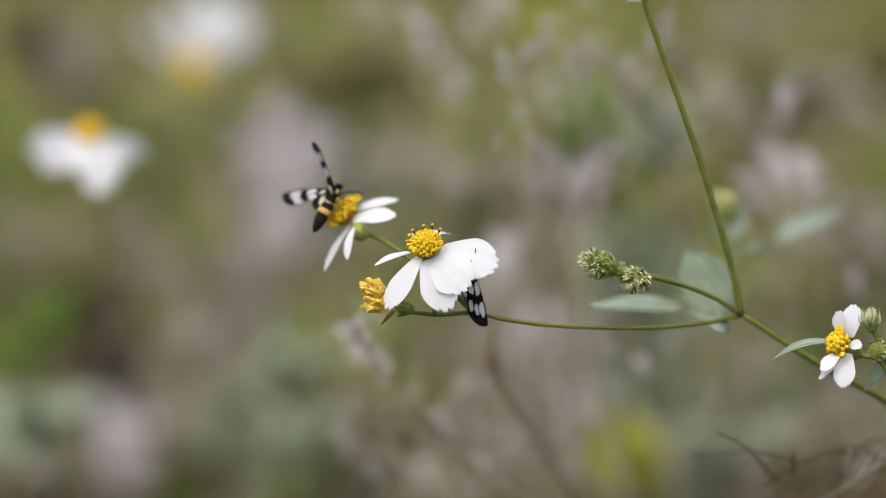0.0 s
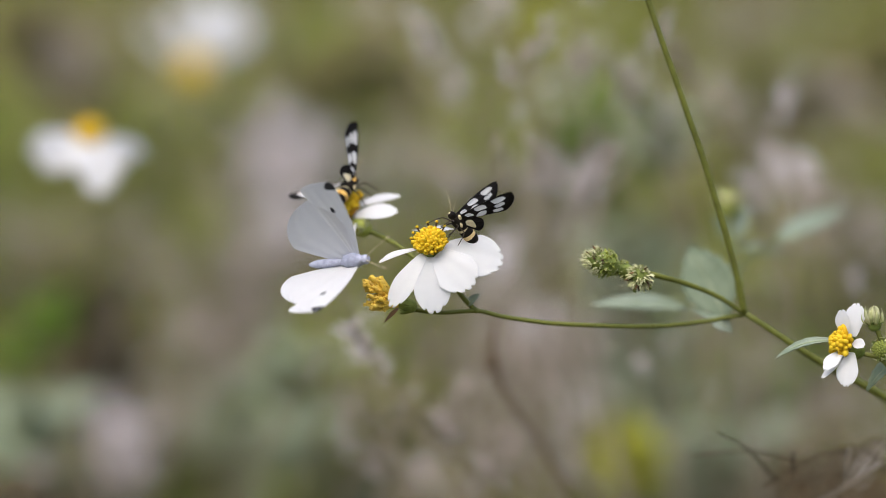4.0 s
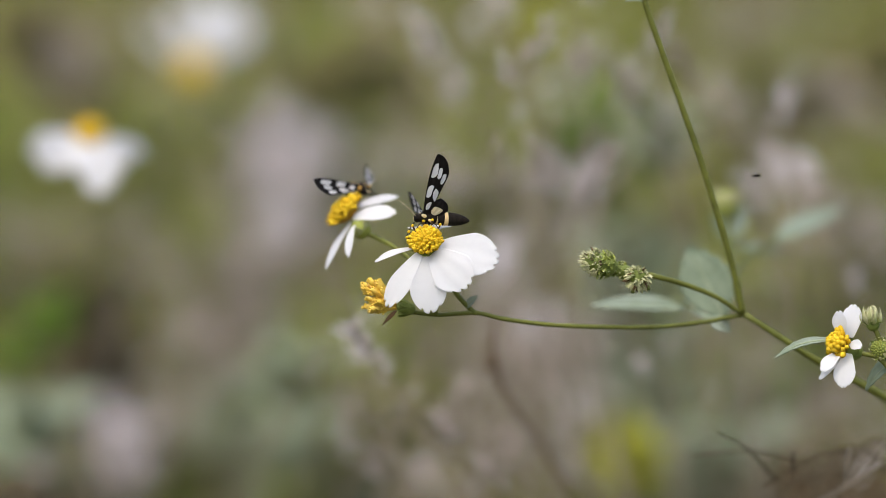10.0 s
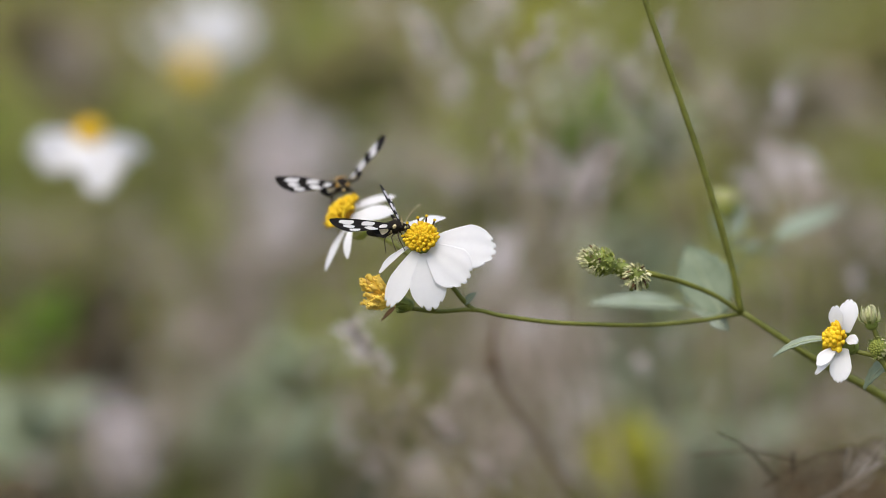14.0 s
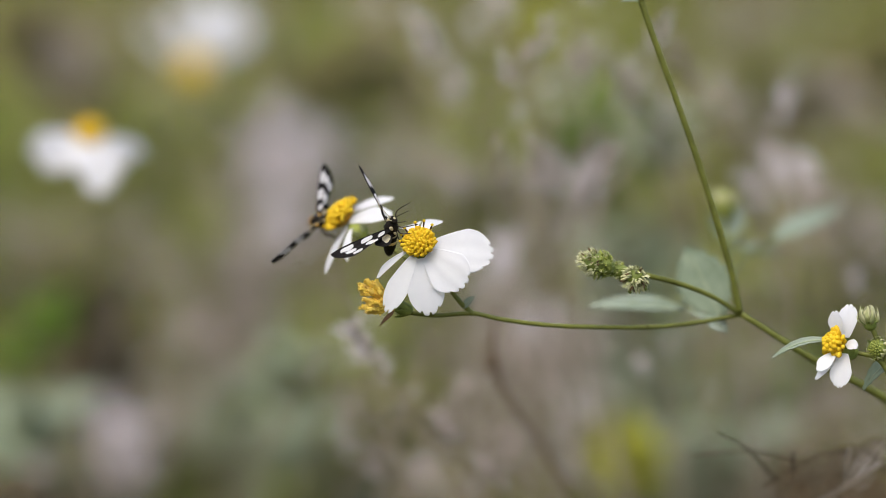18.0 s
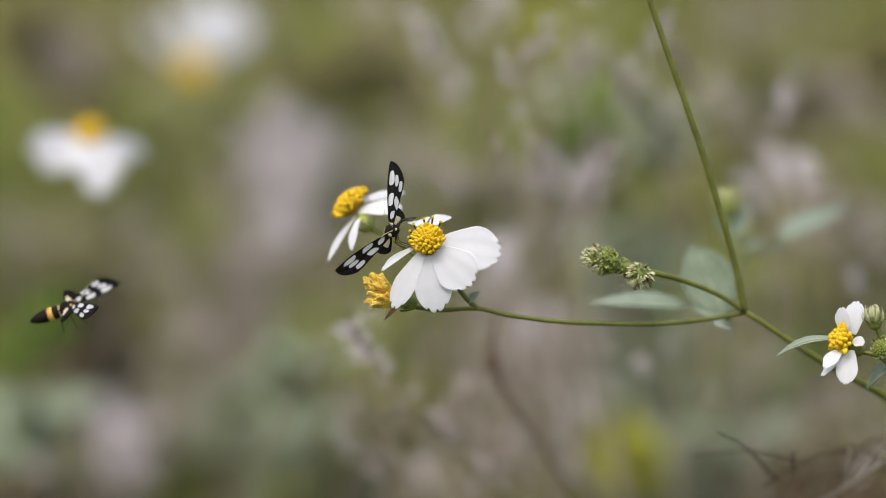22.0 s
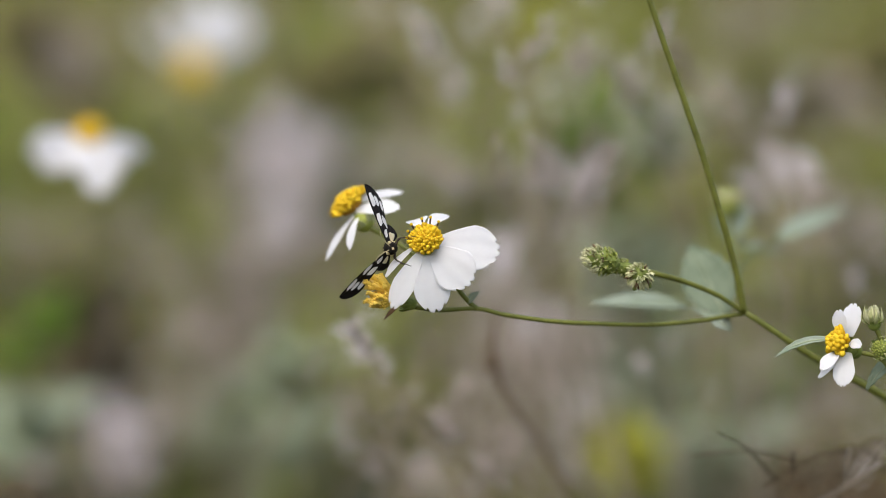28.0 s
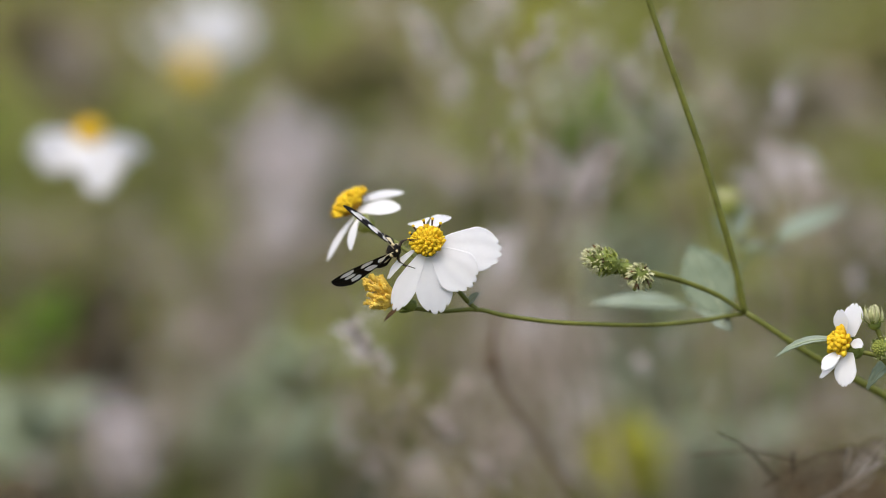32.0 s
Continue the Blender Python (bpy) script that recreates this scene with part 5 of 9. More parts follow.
    walk(head1, [
        (0, pose(-0.19308, -0.025, 0.70194, -3, 0, 0)), (0.5, pose(-0.19302, -0.025, 0.70202, -2.58, 0, 0)),
        (1, pose(-0.19318, -0.025, 0.70188, -2.17, 0, 0)), (1.5, pose(-0.19293, -0.025, 0.702, -1.88, 0, 0)),
        (2, pose(-0.19277, -0.025, 0.70177, -1.67, 0, 0)), (2.5, pose(-0.19302, -0.025, 0.70202, -1.46, 0, 0)),
        (3, pose(-0.19306, -0.025, 0.70187, -1.25, 0, 0)), (3.5, pose(-0.1929, -0.025, 0.70202, -1.04, 0, 0)),
        (5.5, pose(-0.1927, -0.025, 0.70219, -0.21, 0, 0)), (6, pose(-0.19264, -0.025, 0.70214, 0, 0, 0)),
        (6.5, pose(-0.1929, -0.025, 0.70214, 0.22, 0, 0)), (7, pose(-0.19283, -0.025, 0.70244, 0.44, 0, 0)),
        (7.5, pose(-0.19308, -0.025, 0.70244, 0.67, 0, 0)), (8, pose(-0.1932, -0.025, 0.70219, 0.89, 0, 0)),
        (8.5, pose(-0.1929, -0.025, 0.70214, 1.11, 0, 0)), (9, pose(-0.19286, -0.025, 0.70267, 1.33, 0, 0)),
        (9.5, pose(-0.19308, -0.025, 0.70269, 1.56, 0, 0)), (10, pose(-0.19326, -0.025, 0.70286, 1.78, 0, 0)),
        (10.5, pose(-0.19351, -0.025, 0.70287, 2, 0, 0)), (11, pose(-0.19383, -0.025, 0.70282, 5, -4, 0)),
        (11.5, pose(-0.19383, -0.025, 0.70295, 5.25, -4.5, 0)), (12, pose(-0.19405, -0.025, 0.70297, 5.5, -5, 0)),
        (12.5, pose(-0.1938, -0.025, 0.70297, 5.75, -5, 0)), (13, pose(-0.19411, -0.025, 0.70264, 6, -5, 0)),
        (13.5, pose(-0.19417, -0.025, 0.70298, 6.14, -5, 0)), (14, pose(-0.19399, -0.025, 0.7028, 6.29, -5, 0)),
        (14.5, pose(-0.19426, -0.025, 0.70313, 6.43, -5, 0)), (16.5, pose(-0.19435, -0.025, 0.7029, 7, -5, 0)),
        (17, pose(-0.19401, -0.025, 0.70287, 7.14, -5, 0)), (17.5, pose(-0.1938, -0.025, 0.70259, 7.29, -5, 0)),
        (18, pose(-0.19411, -0.025, 0.70264, 7.43, -5, 0)), (18.5, pose(-0.19414, -0.025, 0.70275, 7.57, -5, 0)),
        (19, pose(-0.19411, -0.025, 0.70252, 7.71, -5, 0)), (19.5, pose(-0.19401, -0.025, 0.7025, 7.86, -5, 0)),
        (20, pose(-0.19376, -0.025, 0.70274, 8, -5, 0)), (20.5, pose(-0.19383, -0.025, 0.70244, 8.5, -5, 0)),
        (21, pose(-0.19347, -0.025, 0.70222, 9, -3, 0)), (21.5, pose(-0.19347, -0.025, 0.70222, 9.25, -3.66667, 0)),
        (22, pose(-0.19353, -0.025, 0.70214, 9.5, -4.33333, 0)), (22.5, pose(-0.19337, -0.025, 0.70229, 9.75, -5, 0)),
        (23, pose(-0.19353, -0.025, 0.70202, 10, -5, 0)), (23.5, pose(-0.19387, -0.025, 0.7023, 10.1, -5, 0)),
        (24, pose(-0.19387, -0.025, 0.70242, 10.2, -5, 0)), (24.5, pose(-0.19353, -0.025, 0.70227, 10.3, -5, 0)),
        (25, pose(-0.19371, -0.025, 0.70232, 10.4, -5, 0)), (25.5, pose(-0.19365, -0.025, 0.7024, 10.5, -5, 0)),
        (27.5, pose(-0.19381, -0.025, 0.70213, 10.9, -5, 0)), (28, pose(-0.19381, -0.025, 0.70213, 11, -5, 0)),
        (28.5, pose(-0.19365, -0.025, 0.70202, 11, -5, 0)), (29, pose(-0.19377, -0.025, 0.70211, 11, -5, 0)),
        (29.5, pose(-0.19349, -0.025, 0.70229, 11, -5, 0)), (30, pose(-0.1936, -0.025, 0.70222, 11, -5, 0)),
        (30.5, pose(-0.19356, -0.025, 0.70212, 11, -5, 0)), (31, pose(-0.1934, -0.025, 0.70215, 11, -5, 0)),
        (31.5, pose(-0.19349, -0.025, 0.70204, 11, -5, 0)), (32, pose(-0.19337, -0.025, 0.70204, 11, -5, 0)),
    ])
    walk(head2, [
        (0, pose(-0.21201, -0.004, 0.70912, 0, 0, 0)), (0.5, pose(-0.21211, -0.004, 0.70909, 0, 0, 0)), (1, pose(-0.2123, -0.004, 0.70909, 0, 0, 0)), 
        (1.5, pose(-0.21219, -0.004, 0.70914, 0, 0, 0)), (2, pose(-0.21216, -0.004, 0.70926, 0, 0, 0)), (2.5, pose(-0.21218, -0.004, 0.7093, 0, 0, 0)), 
        (3, pose(-0.21225, -0.004, 0.7093, 0, 0, 0)), (3.5, pose(-0.21222, -0.004, 0.70941, 0, 0, 0)), (5.5, pose(-0.21233, -0.004, 0.70963, 0, 0, 0)), 
        (6, pose(-0.21234, -0.004, 0.70954, 0, 0, 0)), (6.5, pose(-0.21228, -0.004, 0.7096, 0, 0, 0)), (7, pose(-0.21225, -0.004, 0.70978, 0, 0, 0)), 
        (7.5, pose(-0.21218, -0.004, 0.70985, 0, 0, 0)), (8, pose(-0.21224, -0.004, 0.70992, 0, 0, 0)), 
        (8.5, pose(-0.21202, -0.004, 0.70987, 0, 0, 0)), (9, pose(-0.2119, -0.004, 0.71, 0, 0, 0)), 
        (9.5, pose(-0.21207, -0.004, 0.70983, 0, -0.38, 0)), (10, pose(-0.21208, -0.004, 0.70972, 0, -0.75, 0)), 
        (10.5, pose(-0.2123, -0.004, 0.7095, 0, -1.12, 0)), (11, pose(-0.21238, -0.004, 0.70919, 0, -1.5, 0)), 
        (11.5, pose(-0.21234, -0.004, 0.70899, 0, -1.88, 0)), (12, pose(-0.21227, -0.004, 0.70883, 0, -2.25, 0)), 
        (12.5, pose(-0.21199, -0.004, 0.70861, 0, -2.62, 0)), (13, pose(-0.21215, -0.004, 0.7085, 0, -3, 0)), 
        (13.5, pose(-0.21245, -0.004, 0.70849, 0, -3.07, 0)), (14, pose(-0.2125, -0.004, 0.70848, 0, -3.13, 0)), 
        (14.5, pose(-0.21271, -0.004, 0.70874, 0, -3.2, 0)), (16.5, pose(-0.21233, -0.004, 0.70878, 0, -3.46, 0)), 
        (17, pose(-0.21231, -0.004, 0.70873, 0, -3.53, 0)), (17.5, pose(-0.21204, -0.004, 0.70874, 0, -3.59, 0)), 
        (18, pose(-0.21229, -0.004, 0.70893, 0, -3.66, 0)), (18.5, pose(-0.21242, -0.004, 0.70895, 0, -3.72, 0)), 
        (19, pose(-0.21269, -0.004, 0.70908, 0, -3.79, 0)), (19.5, pose(-0.21268, -0.004, 0.70911, 0, -3.86, 0)), 
        (20, pose(-0.21261, -0.004, 0.70919, 0, -3.92, 0)), (20.5, pose(-0.21252, -0.004, 0.70913, 0, -3.99, 0)), 
        (21, pose(-0.21191, -0.004, 0.71024, 0, 2, 0)), (21.5, pose(-0.21172, -0.004, 0.71011, 0, 2, 0)), 
        (22, pose(-0.21143, -0.004, 0.71008, 0, 2, 0)), (22.5, pose(-0.21125, -0.004, 0.71013, 0, 2, 0)), 
        (23, pose(-0.21156, -0.004, 0.71009, 0, 2, 0)), (23.5, pose(-0.21166, -0.004, 0.71016, 0, 2, 0)), 
        (24, pose(-0.21166, -0.004, 0.71019, 0, 2, 0)), (24.5, pose(-0.21156, -0.004, 0.71016, 0, 2, 0)), 
        (25, pose(-0.21148, -0.004, 0.71026, 0, 2, 0)), (25.5, pose(-0.2117, -0.004, 0.71016, 0, 2, 0)), 
        (27.5, pose(-0.21174, -0.004, 0.71017, 0, 2, 0)), (28, pose(-0.21174, -0.004, 0.71018, 0, 2, 0)), 
        (28.5, pose(-0.21144, -0.004, 0.71023, 0, 2, 0)), (29, pose(-0.2115, -0.004, 0.71047, 0, 2, 0)), 
        (29.5, pose(-0.21151, -0.004, 0.71033, 0, 2, 0)), (30, pose(-0.21153, -0.004, 0.71019, 0, 2, 0)), 
        (30.5, pose(-0.21148, -0.004, 0.71025, 0, 2, 0)), (31, pose(-0.21156, -0.004, 0.71032, 0, 2, 0)), 
        (31.5, pose(-0.21138, -0.004, 0.71037, 0, 2, 0)), (32, pose(-0.21151, -0.004, 0.71039, 0, 2, 0)), 
    ])
    walk(head3, [
        (0, pose(-0.10032, -0.024, 0.67883, 0, 0, 0)), (0.5, pose(-0.10042, -0.024, 0.67868, 0, 0, 0)), (1, pose(-0.1004, -0.024, 0.67897, 0, 0, 0)), 
        (1.5, pose(-0.10028, -0.024, 0.67898, 0, 0, 0)), (2, pose(-0.10017, -0.024, 0.67905, 0, 0, 0)), 
        (2.5, pose(-0.10042, -0.024, 0.67893, 0, 0, 0)), (3, pose(-0.1004, -0.024, 0.67923, 0, 0, 0)), (3.5, pose(-0.10029, -0.024, 0.6788, 0, 0, 0)), 
        (5.5, pose(-0.10032, -0.024, 0.67883, 0, 0, 0)), (6, pose(-0.10017, -0.024, 0.67893, 0, 0, 0)), 
        (6.5, pose(-0.10017, -0.024, 0.67918, 0, 0, 0)), (7, pose(-0.10032, -0.024, 0.67883, 0, 0, 0)), 
        (7.5, pose(-0.10032, -0.024, 0.67858, 0, 0, 0)), (8, pose(-0.10019, -0.024, 0.67883, 0, 0, 0)), 
        (8.5, pose(-0.10017, -0.024, 0.67918, 0, 0, 0)), (9, pose(-0.10018, -0.024, 0.67888, 0, 0, 0)), 
        (9.5, pose(-0.10032, -0.024, 0.67883, 0, 0, 0)), (10, pose(-0.1006, -0.024, 0.67849, 0, 0, 0)), 
        (10.5, pose(-0.10073, -0.024, 0.67849, 0, 0, 0)), (11, pose(-0.1007, -0.024, 0.67896, 0, 0, 0)), 
        (11.5, pose(-0.1007, -0.024, 0.67921, 0, 0, 0)), (12, pose(-0.10109, -0.024, 0.67917, 0, 0, 0)), 
        (12.5, pose(-0.10046, -0.024, 0.67879, 0, 0, 0)), (13, pose(-0.10087, -0.024, 0.67844, 0, 0, 0)), 
        (13.5, pose(-0.10097, -0.024, 0.67866, 0, 0, 0)), (14, pose(-0.10106, -0.024, 0.67939, 0, 0, 0)), 
        (14.5, pose(-0.10085, -0.024, 0.67887, 0, 0, 0)), (16.5, pose(-0.10074, -0.024, 0.67895, 0, 0, 0)), 
        (17, pose(-0.10072, -0.024, 0.67925, 0, 0, 0)), (17.5, pose(-0.10071, -0.024, 0.67866, 0, 0, 0)), 
        (18, pose(-0.10087, -0.024, 0.67845, 0, 0, 0)), (18.5, pose(-0.10085, -0.024, 0.67887, 0, 0, 0)), 
        (19, pose(-0.10074, -0.024, 0.67882, 0, 0, 0)), (19.5, pose(-0.10098, -0.024, 0.67874, 0, 0, 0)), 
        (20, pose(-0.10085, -0.024, 0.67887, 0, 0, 0)), (20.5, pose(-0.10019, -0.024, 0.67883, 0, 0, 0)), 
        (21, pose(-0.10014, -0.024, 0.6789, 0, 0, 0)), (21.5, pose(-0.10014, -0.024, 0.67903, 0, 0, 0)), 
        (22, pose(-0.10042, -0.024, 0.67893, 0, 0, 0)), (22.5, pose(-0.10031, -0.024, 0.67863, 0, 0, 0)), 
        (23, pose(-0.10042, -0.024, 0.6788, 0, 0, 0)), (23.5, pose(-0.10106, -0.024, 0.67888, 0, 0, 0)), 
        (24, pose(-0.10056, -0.024, 0.67901, 0, 0, 0)), (24.5, pose(-0.10067, -0.024, 0.67893, 0, 0, 0)), 
        (25, pose(-0.1007, -0.024, 0.67833, 0, 0, 0)), (25.5, pose(-0.10067, -0.024, 0.6788, 0, 0, 0)), 
        (27.5, pose(-0.10066, -0.024, 0.67872, 0, 0, 0)), (28, pose(-0.10091, -0.024, 0.67859, 0, 0, 0)), 
        (28.5, pose(-0.1008, -0.024, 0.67855, 0, 0, 0)), (29, pose(-0.10073, -0.024, 0.67836, 0, 0, 0)), 
        (29.5, pose(-0.10068, -0.024, 0.67888, 0, 0, 0)), (30, pose(-0.10039, -0.024, 0.67902, 0, 0, 0)), 
        (30.5, pose(-0.1004, -0.024, 0.67898, 0, 0, 0)), (31, pose(-0.10042, -0.024, 0.6788, 0, 0, 0)), 
        (31.5, pose(-0.10043, -0.024, 0.67863, 0, 0, 0)), (32, pose(-0.10068, -0.024, 0.6785, 0, 0, 0)), 
    ])
    # the moth that feeds on the nearest flower
    walk(moth_near, [
        (0, pose(0.0044, 0.005, 0.69616, -128.41, -67.98, 15.95)), (0.5, pose(0.00603, 0.005, 0.69677, -128.41, -67.98, 15.95)),
        (1, pose(0.00849, 0.006, 0.69942, -40.36, -77.76, -75.96)), (1.5, pose(0.00882, 0.001, 0.70306, -20, -47.12, -111.96)),
        (2, pose(0.00841, 0.001, 0.70387, -23.63, -47.12, -111.96)), (2.5, pose(0.00598, 0.001, 0.70529, -15.97, -42.47, -123.69)),
        (3, pose(0.00518, 0.001, 0.7061, -18.93, -42.47, -123.69)), (3.5, pose(0.00437, 0.001, 0.7059, -14.64, -44.45, -131.99)),
        (5.5, pose(0.00215, 0.003, 0.70592, -7.4, -22.24, -173.29)), (6, pose(0.00203, 0.003, 0.70671, -7.48, -26.14, -173.29)),
        (6.5, pose(0.00113, 0.003, 0.70653, -7.4, -22.24, -173.29)), (7, pose(0.00012, 0.003, 0.70653, -7.22, -8.92, -173.99)),
        (7.5, pose(-0.00008, 0.003, 0.70632, -7.25, -5.86, -174.11)), (8, pose(-0.00008, 0.003, 0.70673, -7.25, -5.86, -174.11)),
        (8.5, pose(-0.00008, 0.003, 0.70653, -7.25, -5.86, -174.11)), (9, pose(0.00076, 0.003, 0.70671, -7.68, 5.86, -174.11)),
        (9.5, pose(-0.00069, 0.003, 0.70693, -7.42, 0, -174.11)), (10, pose(-0.00333, 0.003, 0.70693, -9.07, 0, -168.11)),
        (10.5, pose(-0.00577, 0.003, 0.70632, -7.58, -6.08, -154.8)), (10.75, pose(-0.00707, 0.002, 0.70601, 7.14, 3.34, -100.07)),
        (11, pose(-0.00838, 0.001, 0.70569, 23.26, -3.37, -45)), (11.5, pose(-0.00817, 0.001, 0.7059, 23.26, -3.37, -45)),
        (12, pose(-0.00878, 0.001, 0.70569, 23.26, -3.37, -45)), (12.5, pose(-0.00878, 0.001, 0.70569, 23.26, -3.37, -45)),
        (13, pose(-0.01098, 0.001, 0.70416, 23.26, -3.37, -45)), (13.5, pose(-0.01101, 0.001, 0.70428, 23.26, -3.37, -45)),
        (14, pose(-0.01072, 0.001, 0.70479, 23.26, -3.37, -45)), (14.5, pose(-0.01101, 0.001, 0.70408, 23.26, -3.37, -45)),
        (16.5, pose(-0.01141, 0.001, 0.70428, 23.26, -3.37, -45)), (17, pose(-0.0108, 0.001, 0.70509, 45.22, -22.59, -33.69)),
        (17.5, pose(-0.0102, 0.001, 0.70509, 51.8, -45.71, -19.98)), (18, pose(-0.01141, 0.001, 0.70468, 98.2, -41.47, -78.23)),
        (18.5, pose(-0.01161, 0.001, 0.70428, 98.2, -41.47, -78.23)), (19, pose(-0.01161, 0.001, 0.70265, 98.2, -41.47, -78.23)),
        (19.5, pose(-0.01202, 0.001, 0.70367, 98.2, -41.47, -78.23)), (20, pose(-0.01098, 0.001, 0.70366, 98.2, -41.47, -78.23)),
        (20.5, pose(-0.01202, 0.001, 0.70387, 98.2, -41.47, -78.23)), (21, pose(-0.0104, 0.001, 0.70387, 81.64, -5.88, -78.11)),
        (21.5, pose(-0.01121, 0.001, 0.70428, 81.64, -5.88, -78.11)), (22, pose(-0.01121, 0.001, 0.70408, 81.64, -5.88, -78.11)),
        (22.5, pose(-0.01141, 0.001, 0.70327, 81.64, -5.88, -78.11)), (23, pose(-0.01161, 0.001, 0.70076, 81.64, -5.88, -78.11)),
        (23.5, pose(-0.01161, 0.001, 0.70023, 81.64, -5.88, -78.11)), (24, pose(-0.01161, 0.001, 0.70003, 81.64, -5.88, -78.11)),
        (24.5, pose(-0.01181, 0.001, 0.70145, 81.64, -5.88, -78.11)), (25, pose(-0.01319, 0, 0.69923, 40.06, 20.63, -71.18)),
        (25.5, pose(-0.012, 0, 0.70003, 43.31, 12.51, -56.31)), (27.5, pose(-0.01202, 0.001, 0.70064, 81.7, 0, -83.11)),
        (28, pose(-0.01161, 0.001, 0.70013, 81.7, 0, -83.11)), (28.5, pose(-0.01128, 0.001, 0.69951, 81.82, 0, -72.54)),
        (29, pose(-0.01037, 0.001, 0.6986, 81.6, 0, -60)), (29.5, pose(-0.01128, 0.001, 0.69981, 81.7, 0, -63.26)),
        (30, pose(-0.01128, 0.001, 0.70027, 81.8, 0, -68.9)), (30.5, pose(-0.01098, 0.001, 0.69981, 81.82, 0, -72.54)),
        (31, pose(-0.01159, 0.001, 0.69936, 81.72, 0, -82.53)), (31.5, pose(-0.01098, 0.001, 0.69951, 81.74, 0, -81.37)),
        (32, pose(-0.01085, 0.001, 0.69962, 81.74, 0, -81.37)),
    ])
